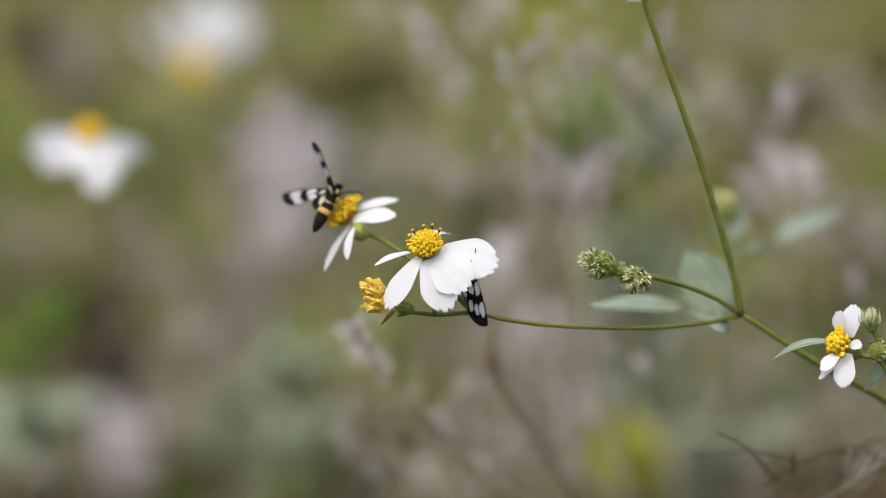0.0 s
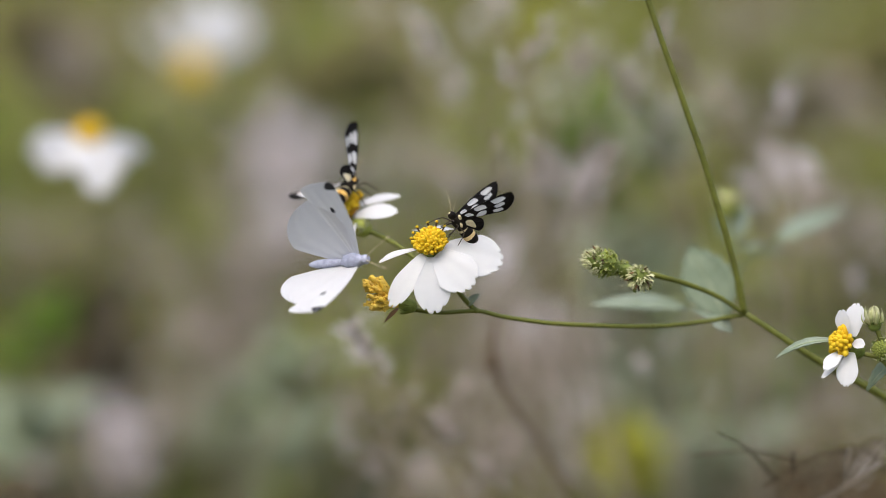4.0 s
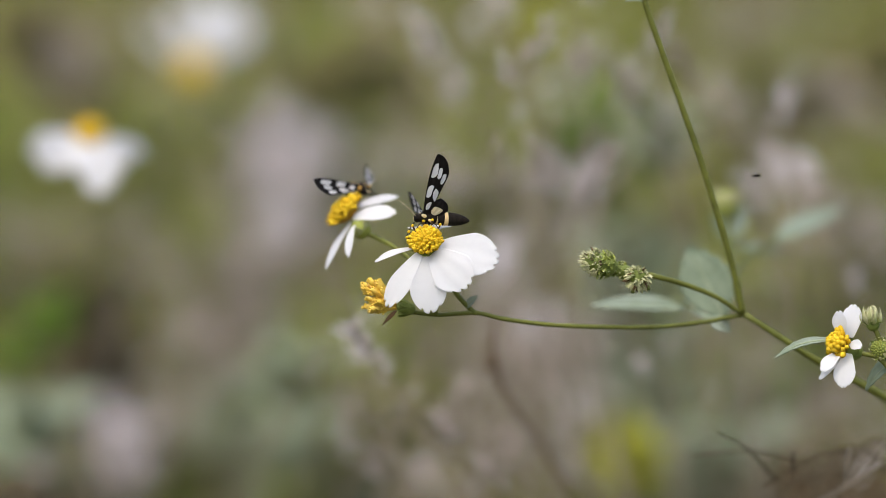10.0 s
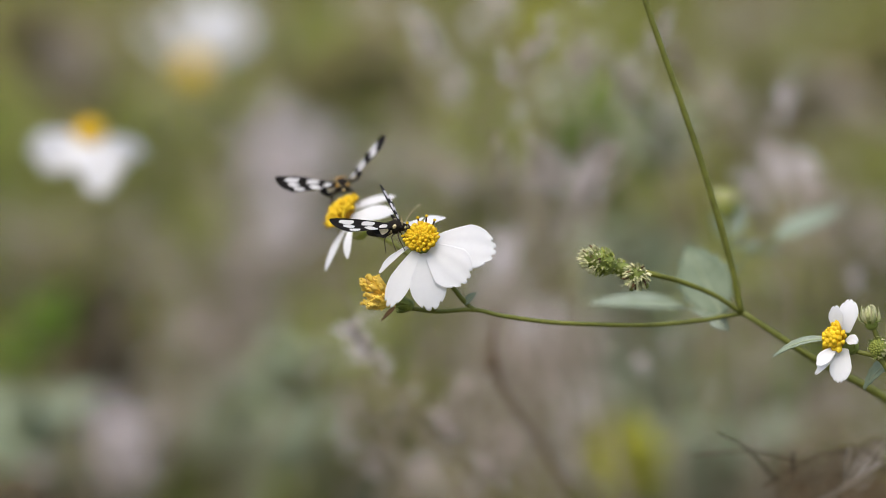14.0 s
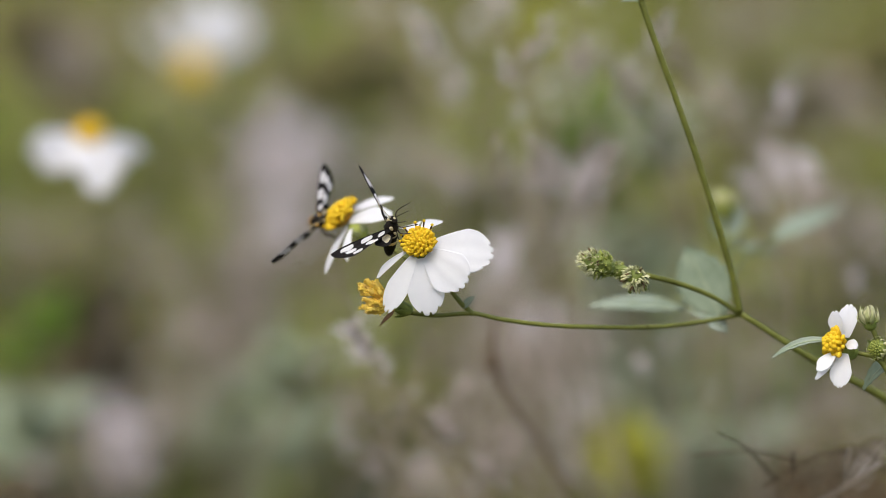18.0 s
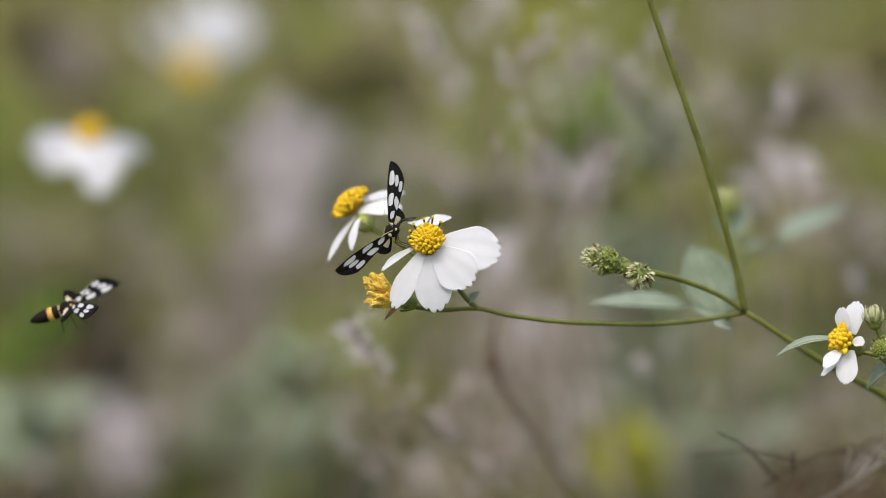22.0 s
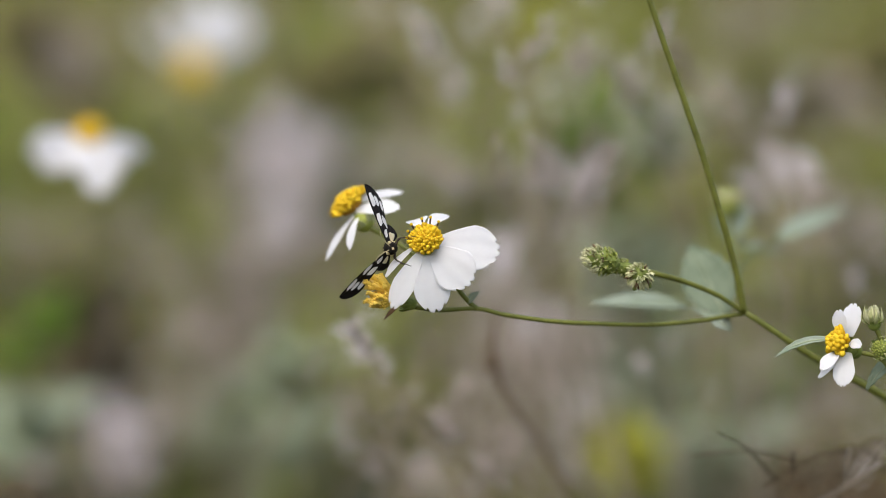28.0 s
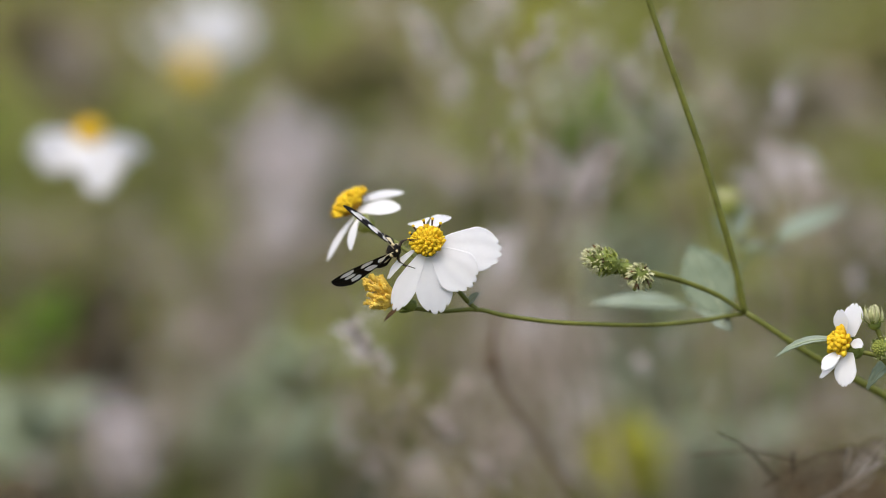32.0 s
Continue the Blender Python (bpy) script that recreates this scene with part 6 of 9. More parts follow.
    walk(near_wings[0], [
        (0, pose(0.0009, 0.001, 0.0007, 152.64, -29.12, 145.48)), (0.5, pose(0.0009, 0.001, 0.0007, 158.1, -31.55, 134.15)),
        (0.75, pose(0.0009, 0.001, 0.0007, 178.7, -2.23, 130.64)), (1, pose(0.0009, 0.001, 0.0007, -160.16, 26.39, 138)),
        (1.25, pose(0.0009, 0.001, 0.0007, 175.35, -8.28, 124.73)), (1.5, pose(0.0009, 0.001, 0.0007, 152.12, -45.24, 126.69)),
        (2, pose(0.0009, 0.001, 0.0007, 157.2, -39.06, 123.71)), (2.5, pose(0.0009, 0.001, 0.0007, 174.38, -42.72, 98.25)),
        (3, pose(0.0009, 0.001, 0.0007, 176.19, -48.06, 95.12)), (3.5, pose(0.0009, 0.001, 0.0007, -176.83, -40.39, 85.11)),
        (5.5, pose(0.0009, 0.001, 0.0007, 167.33, -45.84, 107.4)), (6, pose(0.0009, 0.001, 0.0007, 131.52, -51.39, 145.32)),
        (6.5, pose(0.0009, 0.001, 0.0007, 115.96, -73.34, 154.99)), (7, pose(0.0009, 0.001, 0.0007, 143.93, -46.28, 135.22)),
        (7.5, pose(0.0009, 0.001, 0.0007, 136.39, -49.15, 141.55)), (8, pose(0.0009, 0.001, 0.0007, 107.61, -69.26, 163.47)),
        (8.5, pose(0.0009, 0.001, 0.0007, 106.44, -59.35, 165.76)), (9, pose(0.0009, 0.001, 0.0007, 134.12, -49.24, 143.7)),
        (9.5, pose(0.0009, 0.001, 0.0007, 105.9, -71.16, 164.91)), (10, pose(0.0009, 0.001, 0.0007, 162.26, -77.1, 108.17)),
        (10.5, pose(0.0009, 0.001, 0.0007, -134.51, -60.76, 40.62)), (10.75, pose(0.0009, 0.001, 0.0007, 125.7, -75.35, 110.97)),
        (11, pose(0.0009, 0.001, 0.0007, 61.23, -51.3, 145.23)), (11.5, pose(0.0009, 0.001, 0.0007, 52.47, -32.68, 148.45)),
        (12, pose(0.0009, 0.001, 0.0007, 60.81, -42.27, 143.61)), (12.5, pose(0.0009, 0.001, 0.0007, 61.98, -45.13, 143.19)),
        (13, pose(0.0009, 0.001, 0.0007, 65.22, -28.24, 147.37)), (13.5, pose(0.0009, 0.001, 0.0007, 74.15, -41.75, 142.52)),
        (14, pose(0.0009, 0.001, 0.0007, 68.92, -30.74, 144.96)), (14.5, pose(0.0009, 0.001, 0.0007, 55.76, -30.96, 144.57)),
        (16.5, pose(0.0009, 0.001, 0.0007, 50.3, -36.9, 152.36)), (17, pose(0.0009, 0.001, 0.0007, 110.63, -34.95, 94.55)),
        (17.5, pose(0.0009, 0.001, 0.0007, 116.57, -25.64, 64.44)), (18, pose(0.0009, 0.001, 0.0007, 150.82, -17.56, 66.8)),
        (18.5, pose(0.0009, 0.001, 0.0007, 141.95, -40.88, 80.49)), (19, pose(0.0009, 0.001, 0.0007, 150.43, -19.18, 67.49)),
        (19.5, pose(0.0009, 0.001, 0.0007, 142.4, -24.74, 82.91)), (20, pose(0.0009, 0.001, 0.0007, 153.54, -3.57, 61.68)),
        (20.5, pose(0.0009, 0.001, 0.0007, 152.93, -7.16, 62.88)), (21, pose(0.0009, 0.001, 0.0007, 142.7, -41.78, 106.51)),
        (21.5, pose(0.0009, 0.001, 0.0007, 107.62, -9.32, 94.55)), (22, pose(0.0009, 0.001, 0.0007, 107.61, -9.4, 94.57)),
        (22.5, pose(0.0009, 0.001, 0.0007, 106.84, -31.84, 101.5)), (23, pose(0.0009, 0.001, 0.0007, 119.12, -22.29, 98.04)),
        (23.5, pose(0.0009, 0.001, 0.0007, 116.85, -38.43, 104.61)), (24, pose(0.0009, 0.001, 0.0007, 116.24, -41.61, 106.41)),
        (24.5, pose(0.0009, 0.001, 0.0007, 120.27, -14.1, 95.72)), (24.75, pose(0.0009, 0.001, 0.0007, 94.01, -59.06, 96.97)),
        (25, pose(0.0009, 0.001, 0.0007, -44.55, -68.45, -144.5)), (25.5, pose(0.0009, 0.001, 0.0007, -0.5, -68.93, 151.63)),
        (26.5, pose(0.0009, 0.001, 0.0007, 74.64, -58.98, 116.41)), (27.5, pose(0.0009, 0.001, 0.0007, 117.11, -43.82, 123.11)),
        (28, pose(0.0009, 0.001, 0.0007, 130.12, -30.71, 104.63)), (28.5, pose(0.0009, 0.001, 0.0007, 126.13, -42.25, 119.22)),
        (29, pose(0.0009, 0.001, 0.0007, 118.62, -27.91, 116.69)), (29.5, pose(0.0009, 0.001, 0.0007, 130.3, -12.4, 103.53)),
        (30, pose(0.0009, 0.001, 0.0007, 116.49, -46.44, 128.85)), (30.5, pose(0.0009, 0.001, 0.0007, 113.82, -54.1, 135)),
        (31, pose(0.0009, 0.001, 0.0007, 138.37, -47.06, 112.18)), (31.5, pose(0.0009, 0.001, 0.0007, 125.73, -60.02, 126.31)),
        (32, pose(0.0009, 0.001, 0.0007, 130.86, -55.25, 120.26)),
    ])
    walk(near_wings[1], [
        (0, pose(-0.0004, 0.001, 0.00045, 144.95, -18.61, 164.25)), (0.5, pose(-0.0004, 0.001, 0.00045, 148.83, -22.47, 154.32)),
        (0.75, pose(-0.0004, 0.001, 0.00045, 178.01, -1.65, 150.73)), (1, pose(-0.0004, 0.001, 0.00045, -152.52, 18.25, 157.89)),
        (1.25, pose(-0.0004, 0.001, 0.00045, 172.78, -6.18, 144.86)), (1.5, pose(-0.0004, 0.001, 0.00045, 138.37, -33.63, 148.07)),
        (2, pose(-0.0004, 0.001, 0.00045, 145.12, -29.24, 144.98)), (2.5, pose(-0.0004, 0.001, 0.00045, 157.66, -37.77, 123.86)),
        (3, pose(-0.0004, 0.001, 0.00045, 155.98, -43.1, 123.11)), (3.5, pose(-0.0004, 0.001, 0.00045, 166.48, -38.54, 111.11)),
        (5.5, pose(-0.0004, 0.001, 0.00045, 150.16, -38.41, 132.71)), (6, pose(-0.0004, 0.001, 0.00045, 120.33, -35, 161.45)),
        (6.5, pose(-0.0004, 0.001, 0.00045, 102.4, -54.22, 169.89)), (7, pose(-0.0004, 0.001, 0.00045, 131.55, -32.62, 154.46)),
        (7.5, pose(-0.0004, 0.001, 0.00045, 124.72, -33.75, 158.95)), (8, pose(-0.0004, 0.001, 0.00045, 99.53, -49.68, 172.71)),
        (8.5, pose(-0.0004, 0.001, 0.00045, 100.82, -39.8, 173.02)), (9, pose(-0.0004, 0.001, 0.00045, 122.99, -33.4, 160.34)),
        (9.5, pose(-0.0004, 0.001, 0.00045, 98.17, -51.46, 173.59)), (10, pose(-0.0004, 0.001, 0.00045, 118.08, -63.14, 154.55)),
        (10.5, pose(-0.0004, 0.001, 0.00045, -175.41, -69.91, 85.11)), (10.75, pose(-0.0004, 0.001, 0.00045, 105.7, -56.94, 132.52)),
        (11, pose(-0.0004, 0.001, 0.00045, 68.97, -33.01, 133.87)), (11.5, pose(-0.0004, 0.001, 0.00045, 57.74, -16.14, 135.87)),
        (12, pose(-0.0004, 0.001, 0.00045, 66.69, -24.2, 133.03)), (12.5, pose(-0.0004, 0.001, 0.00045, 68.19, -26.86, 132.78)),
        (13, pose(-0.0004, 0.001, 0.00045, 67.99, -9.77, 138.98)), (13.5, pose(-0.0004, 0.001, 0.00045, 77.28, -22.27, 136.7)),
        (14, pose(-0.0004, 0.001, 0.00045, 71.59, -11.81, 137.71)), (14.5, pose(-0.0004, 0.001, 0.00045, 60.2, -13.88, 133.09)),
        (16.5, pose(-0.0004, 0.001, 0.00045, 56.92, -20.64, 138.81)), (17, pose(-0.0004, 0.001, 0.00045, 107.48, -15.94, 101.78)),
        (17.5, pose(-0.0004, 0.001, 0.00045, 113.99, -7.45, 73.35)), (18, pose(-0.0004, 0.001, 0.00045, 147.02, -7.11, 84.39)),
        (18.5, pose(-0.0004, 0.001, 0.00045, 131.95, -27.04, 98.17)), (19, pose(-0.0004, 0.001, 0.00045, 146.17, -8.54, 85.07)),
        (19.5, pose(-0.0004, 0.001, 0.00045, 137.29, -11.7, 99.04)), (20, pose(-0.0004, 0.001, 0.00045, 153.83, 5.4, 79.67)),
        (20.5, pose(-0.0004, 0.001, 0.00045, 152.14, 2.18, 80.7)), (21, pose(-0.0004, 0.001, 0.00045, 132.24, -28.08, 124.55)),
        (21.5, pose(-0.0004, 0.001, 0.00045, 107.65, 9.84, 100.6)), (22, pose(-0.0004, 0.001, 0.00045, 107.63, 9.75, 100.62)),
        (22.5, pose(-0.0004, 0.001, 0.00045, 104.6, -12.49, 107.35)), (23, pose(-0.0004, 0.001, 0.00045, 116.85, -4.52, 107.69)),
        (23.5, pose(-0.0004, 0.001, 0.00045, 112.13, -20.11, 114.11)), (24, pose(-0.0004, 0.001, 0.00045, 111.07, -23.17, 115.91)),
        (24.5, pose(-0.0004, 0.001, 0.00045, 119.32, 3.37, 105.7)), (24.75, pose(-0.0004, 0.001, 0.00045, 92.65, -39.01, 98.73)),
        (25, pose(-0.0004, 0.001, 0.00045, 16.46, -74.16, 151.8)), (25.5, pose(-0.0004, 0.001, 0.00045, 41.44, -61.34, 105.92)),
        (26.5, pose(-0.0004, 0.001, 0.00045, 79.83, -39.37, 109.66)), (27.5, pose(-0.0004, 0.001, 0.00045, 111.35, -25.45, 133.1)),
        (28, pose(-0.0004, 0.001, 0.00045, 126.56, -10.21, 116.73)), (28.5, pose(-0.0004, 0.001, 0.00045, 118.85, -25.23, 132.15)),
        (29, pose(-0.0004, 0.001, 0.00045, 115.39, -9.44, 126.16)), (29.5, pose(-0.0004, 0.001, 0.00045, 128.99, 3.44, 116.21)),
        (30, pose(-0.0004, 0.001, 0.00045, 110.36, -27.96, 138.83)), (30.5, pose(-0.0004, 0.001, 0.00045, 106.85, -35.22, 144.77)),
        (31, pose(-0.0004, 0.001, 0.00045, 126.96, -32.15, 129.82)), (31.5, pose(-0.0004, 0.001, 0.00045, 113.28, -42.4, 142.07)),
        (32, pose(-0.0004, 0.001, 0.00045, 118.5, -38.58, 136.96)),
    ])
    walk(near_wings[2], [
        (0, pose(0.0009, -0.001, 0.0007, -150.28, -55.23, 162.67)), (0.5, pose(0.0009, -0.001, 0.0007, -142.29, -56.72, 150.66)),
        (0.75, pose(0.0009, -0.001, 0.0007, 173.78, -23.96, 159.77)), (1, pose(0.0009, -0.001, 0.0007, 138.53, 5.88, 144.36)),
        (1.5, pose(0.0009, -0.001, 0.0007, 122.65, -45.13, 155.58)), (2, pose(0.0009, -0.001, 0.0007, 143.83, -37.84, 140)),
        (2.5, pose(0.0009, -0.001, 0.0007, 133.71, -55.54, 141.75)), (3, pose(0.0009, -0.001, 0.0007, 110.17, -63.15, 161.85)),
        (3.5, pose(0.0009, -0.001, 0.0007, 76.33, -71.81, -166.99)), (5.5, pose(0.0009, -0.001, 0.0007, 8.19, -55.51, -99.91)),
        (6, pose(0.0009, -0.001, 0.0007, 17.76, -59.03, -110.49)), (6.5, pose(0.0009, -0.001, 0.0007, -10.49, -70.73, -78.9)),
        (6.75, pose(0.0009, -0.001, 0.0007, 49.56, -41.95, -98.36)), (7, pose(0.0009, -0.001, 0.0007, 85.24, -14.66, -82.85)),
        (7.5, pose(0.0009, -0.001, 0.0007, 76.87, -10.27, -80.38)), (8, pose(0.0009, -0.001, 0.0007, 86.6, -31.18, -82.39)),
        (8.5, pose(0.0009, -0.001, 0.0007, 92.56, -19.69, -85.75)), (9, pose(0.0009, -0.001, 0.0007, 59.91, -7.46, -76.17)),
        (9.5, pose(0.0009, -0.001, 0.0007, 85.17, -8.39, -83.2)), (10, pose(0.0009, -0.001, 0.0007, 80.6, -15.44, -86.6)),
        (10.5, pose(0.0009, -0.001, 0.0007, 46.21, -10.67, -88.31)), (10.75, pose(0.0009, -0.001, 0.0007, 96.07, -18.36, -94.69)),
        (11, pose(0.0009, -0.001, 0.0007, 147.62, -18.45, -105.07)), (11.5, pose(0.0009, -0.001, 0.0007, 138.76, -30.03, -99.19)),
        (12, pose(0.0009, -0.001, 0.0007, 152.98, -21.56, -117.12)), (12.5, pose(0.0009, -0.001, 0.0007, 156.88, -16.59, -123.13)),
        (13, pose(0.0009, -0.001, 0.0007, 134.93, -32.43, -107.89)), (13.5, pose(0.0009, -0.001, 0.0007, 148.76, -9.85, -125.44)),
        (14, pose(0.0009, -0.001, 0.0007, 146.99, -29.15, -127.45)), (14.5, pose(0.0009, -0.001, 0.0007, 157.94, -18.43, -126.88)),
        (16.5, pose(0.0009, -0.001, 0.0007, 155.9, -26.24, -124.94)), (17, pose(0.0009, -0.001, 0.0007, 162.43, -45, -156.94)),
        (17.5, pose(0.0009, -0.001, 0.0007, -179.36, -48.74, 166.9)), (18, pose(0.0009, -0.001, 0.0007, 166, -74, -154.65)),
        (18.5, pose(0.0009, -0.001, 0.0007, 166.41, -74.28, -155.19)), (19, pose(0.0009, -0.001, 0.0007, 179.6, -79.27, -170.86)),
        (19.5, pose(0.0009, -0.001, 0.0007, -155.87, -82.23, 162.87)), (20, pose(0.0009, -0.001, 0.0007, 161.23, -68.97, -147.2)),
        (20.5, pose(0.0009, -0.001, 0.0007, 163.5, -71.93, -151.08)), (21, pose(0.0009, -0.001, 0.0007, 60.96, -81.61, -103.43)),
        (21.5, pose(0.0009, -0.001, 0.0007, 68.09, -49.63, -95)), (22, pose(0.0009, -0.001, 0.0007, 68.21, -51.23, -95.23)),
        (22.5, pose(0.0009, -0.001, 0.0007, 54.58, -77.29, -83.13)), (23, pose(0.0009, -0.001, 0.0007, 41.59, -47.28, -94.67)),
        (23.5, pose(0.0009, -0.001, 0.0007, 41.53, -61.45, -96.79)), (24, pose(0.0009, -0.001, 0.0007, 41.7, -53.89, -95.61)),
        (24.5, pose(0.0009, -0.001, 0.0007, 37.35, -40.14, -87.58)), (25, pose(0.0009, -0.001, 0.0007, 20.03, -41.26, -76.24)),
        (25.5, pose(0.0009, -0.001, 0.0007, 12.1, -23.73, -85.36)), (27.5, pose(0.0009, -0.001, 0.0007, 39.4, -58.43, -83.1)),
        (28, pose(0.0009, -0.001, 0.0007, 41.06, -41.31, -83.74)), (28.5, pose(0.0009, -0.001, 0.0007, 57.98, -66.07, -118.67)),
        (29, pose(0.0009, -0.001, 0.0007, 65.25, -50.8, -117.64)), (29.5, pose(0.0009, -0.001, 0.0007, 52.25, -32.19, -99.25)),
        (30, pose(0.0009, -0.001, 0.0007, 72.48, -61.71, -112.2)), (30.5, pose(0.0009, -0.001, 0.0007, 63.05, -58.77, -102.34)),
        (31, pose(0.0009, -0.001, 0.0007, 45.13, -46.17, -84.67)), (31.5, pose(0.0009, -0.001, 0.0007, 46.12, -61.17, -86.43)),
        (32, pose(0.0009, -0.001, 0.0007, 45.98, -59.89, -86.39)),
    ])
    walk(near_wings[3], [
        (0, pose(-0.0004, -0.001, 0.00045, 178.09, -60.3, -160.33)), (0.5, pose(-0.0004, -0.001, 0.00045, -176.28, -64.21, -170.71)),
        (0.75, pose(-0.0004, -0.001, 0.00045, 165.65, -20.33, -178.88)), (1, pose(-0.0004, -0.001, 0.00045, 141.94, 18.81, 160.13)),
        (1.5, pose(-0.0004, -0.001, 0.00045, 115.41, -27.5, 167.63)), (2, pose(-0.0004, -0.001, 0.00045, 134.52, -24.59, 157.75)),
        (2.5, pose(-0.0004, -0.001, 0.00045, 120.37, -39.34, 159.62)), (3, pose(-0.0004, -0.001, 0.00045, 102.47, -43.82, 171.3)),
        (3.5, pose(-0.0004, -0.001, 0.00045, 83.12, -52.01, -174.56)), (5.5, pose(-0.0004, -0.001, 0.00045, 32.63, -48.28, -130.62)),
        (6, pose(-0.0004, -0.001, 0.00045, 42.04, -48.71, -140.19)), (6.5, pose(-0.0004, -0.001, 0.00045, 39.52, -65.12, -132.28)),
        (6.75, pose(-0.0004, -0.001, 0.00045, 57.63, -25.69, -112.67)), (7, pose(-0.0004, -0.001, 0.00045, 85.37, 5.36, -84.49)),
        (7.5, pose(-0.0004, -0.001, 0.00045, 76.91, 9.3, -84.91)), (8, pose(-0.0004, -0.001, 0.00045, 87.03, -11.13, -83.58)),
        (8.5, pose(-0.0004, -0.001, 0.00045, 92.41, 0.38, -84.87)), (9, pose(-0.0004, -0.001, 0.00045, 59.69, 9.94, -86.24)),
        (9.5, pose(-0.0004, -0.001, 0.00045, 85.13, 11.62, -84.89)), (10, pose(-0.0004, -0.001, 0.00045, 80.91, 4.39, -89.83)),
        (10.5, pose(-0.0004, -0.001, 0.00045, 47.02, 4, -102.09)), (10.75, pose(-0.0004, -0.001, 0.00045, 95.76, 1.62, -92.6)),
        (11, pose(-0.0004, -0.001, 0.00045, 143.83, -7.05, -88.08)), (11.5, pose(-0.0004, -0.001, 0.00045, 132.61, -15.91, -83.61)),
        (12, pose(-0.0004, -0.001, 0.00045, 147.74, -11.54, -98.92)), (12.5, pose(-0.0004, -0.001, 0.00045, 152.88, -7.98, -104.53)),
        (13, pose(-0.0004, -0.001, 0.00045, 128.65, -17.37, -93.17)), (13.5, pose(-0.0004, -0.001, 0.00045, 147.4, 0.85, -108.37)),
        (14, pose(-0.0004, -0.001, 0.00045, 140.02, -17.11, -109.91)), (14.5, pose(-0.0004, -0.001, 0.00045, 153.25, -10.05, -108.03)),
        (16.5, pose(-0.0004, -0.001, 0.00045, 148.8, -16.83, -105.83)), (17, pose(-0.0004, -0.001, 0.00045, 146.67, -36.22, -133)),
        (17.5, pose(-0.0004, -0.001, 0.00045, 159.15, -45.12, -163.98)), (18, pose(-0.0004, -0.001, 0.00045, 124.26, -61.63, -110.12)),
        (18.5, pose(-0.0004, -0.001, 0.00045, 124.01, -61.91, -110.06)), (19, pose(-0.0004, -0.001, 0.00045, 118.79, -67.27, -108.15)),
        (19.5, pose(-0.0004, -0.001, 0.00045, 113.16, -71.72, -104.9)), (20, pose(-0.0004, -0.001, 0.00045, 128.39, -56.82, -110.75)),
        (20.5, pose(-0.0004, -0.001, 0.00045, 126.02, -59.61, -110.48)), (21, pose(-0.0004, -0.001, 0.00045, 81.24, -62.3, -124.45)),
        (21.5, pose(-0.0004, -0.001, 0.00045, 73.69, -30.61, -103.56)), (22, pose(-0.0004, -0.001, 0.00045, 74.06, -32.18, -103.89)),
        (22.5, pose(-0.0004, -0.001, 0.00045, 75.78, -58.72, -105.67)), (23, pose(-0.0004, -0.001, 0.00045, 53.08, -32.37, -112.37)),
        (23.5, pose(-0.0004, -0.001, 0.00045, 59.16, -45.74, -118.4)), (24, pose(-0.0004, -0.001, 0.00045, 55.73, -38.62, -114.77)),
        (24.5, pose(-0.0004, -0.001, 0.00045, 47.22, -26.5, -105.34)), (25, pose(-0.0004, -0.001, 0.00045, 16.16, -23.95, -94.09)),
        (25.5, pose(-0.0004, -0.001, 0.00045, 19.58, -18.18, -106.05)), (27.5, pose(-0.0004, -0.001, 0.00045, 56.21, -43.33, -104.49)),
        (28, pose(-0.0004, -0.001, 0.00045, 50.62, -26.78, -100.6)), (28.5, pose(-0.0004, -0.001, 0.00045, 68.07, -48.68, -135.05)),
        (29, pose(-0.0004, -0.001, 0.00045, 71.78, -32.25, -127.2)), (29.5, pose(-0.0004, -0.001, 0.00045, 57.36, -15.39, -111.55)),
        (30, pose(-0.0004, -0.001, 0.00045, 68.25, -43.93, -127.46)), (30.5, pose(-0.0004, -0.001, 0.00045, 61.27, -42.42, -120.68)),
        (31, pose(-0.0004, -0.001, 0.00045, 43.2, -34.34, -105.69)), (31.5, pose(-0.0004, -0.001, 0.00045, 51.11, -47.77, -112.58)),
        (32, pose(-0.0004, -0.001, 0.00045, 50.5, -46.67, -111.94)),
    ])
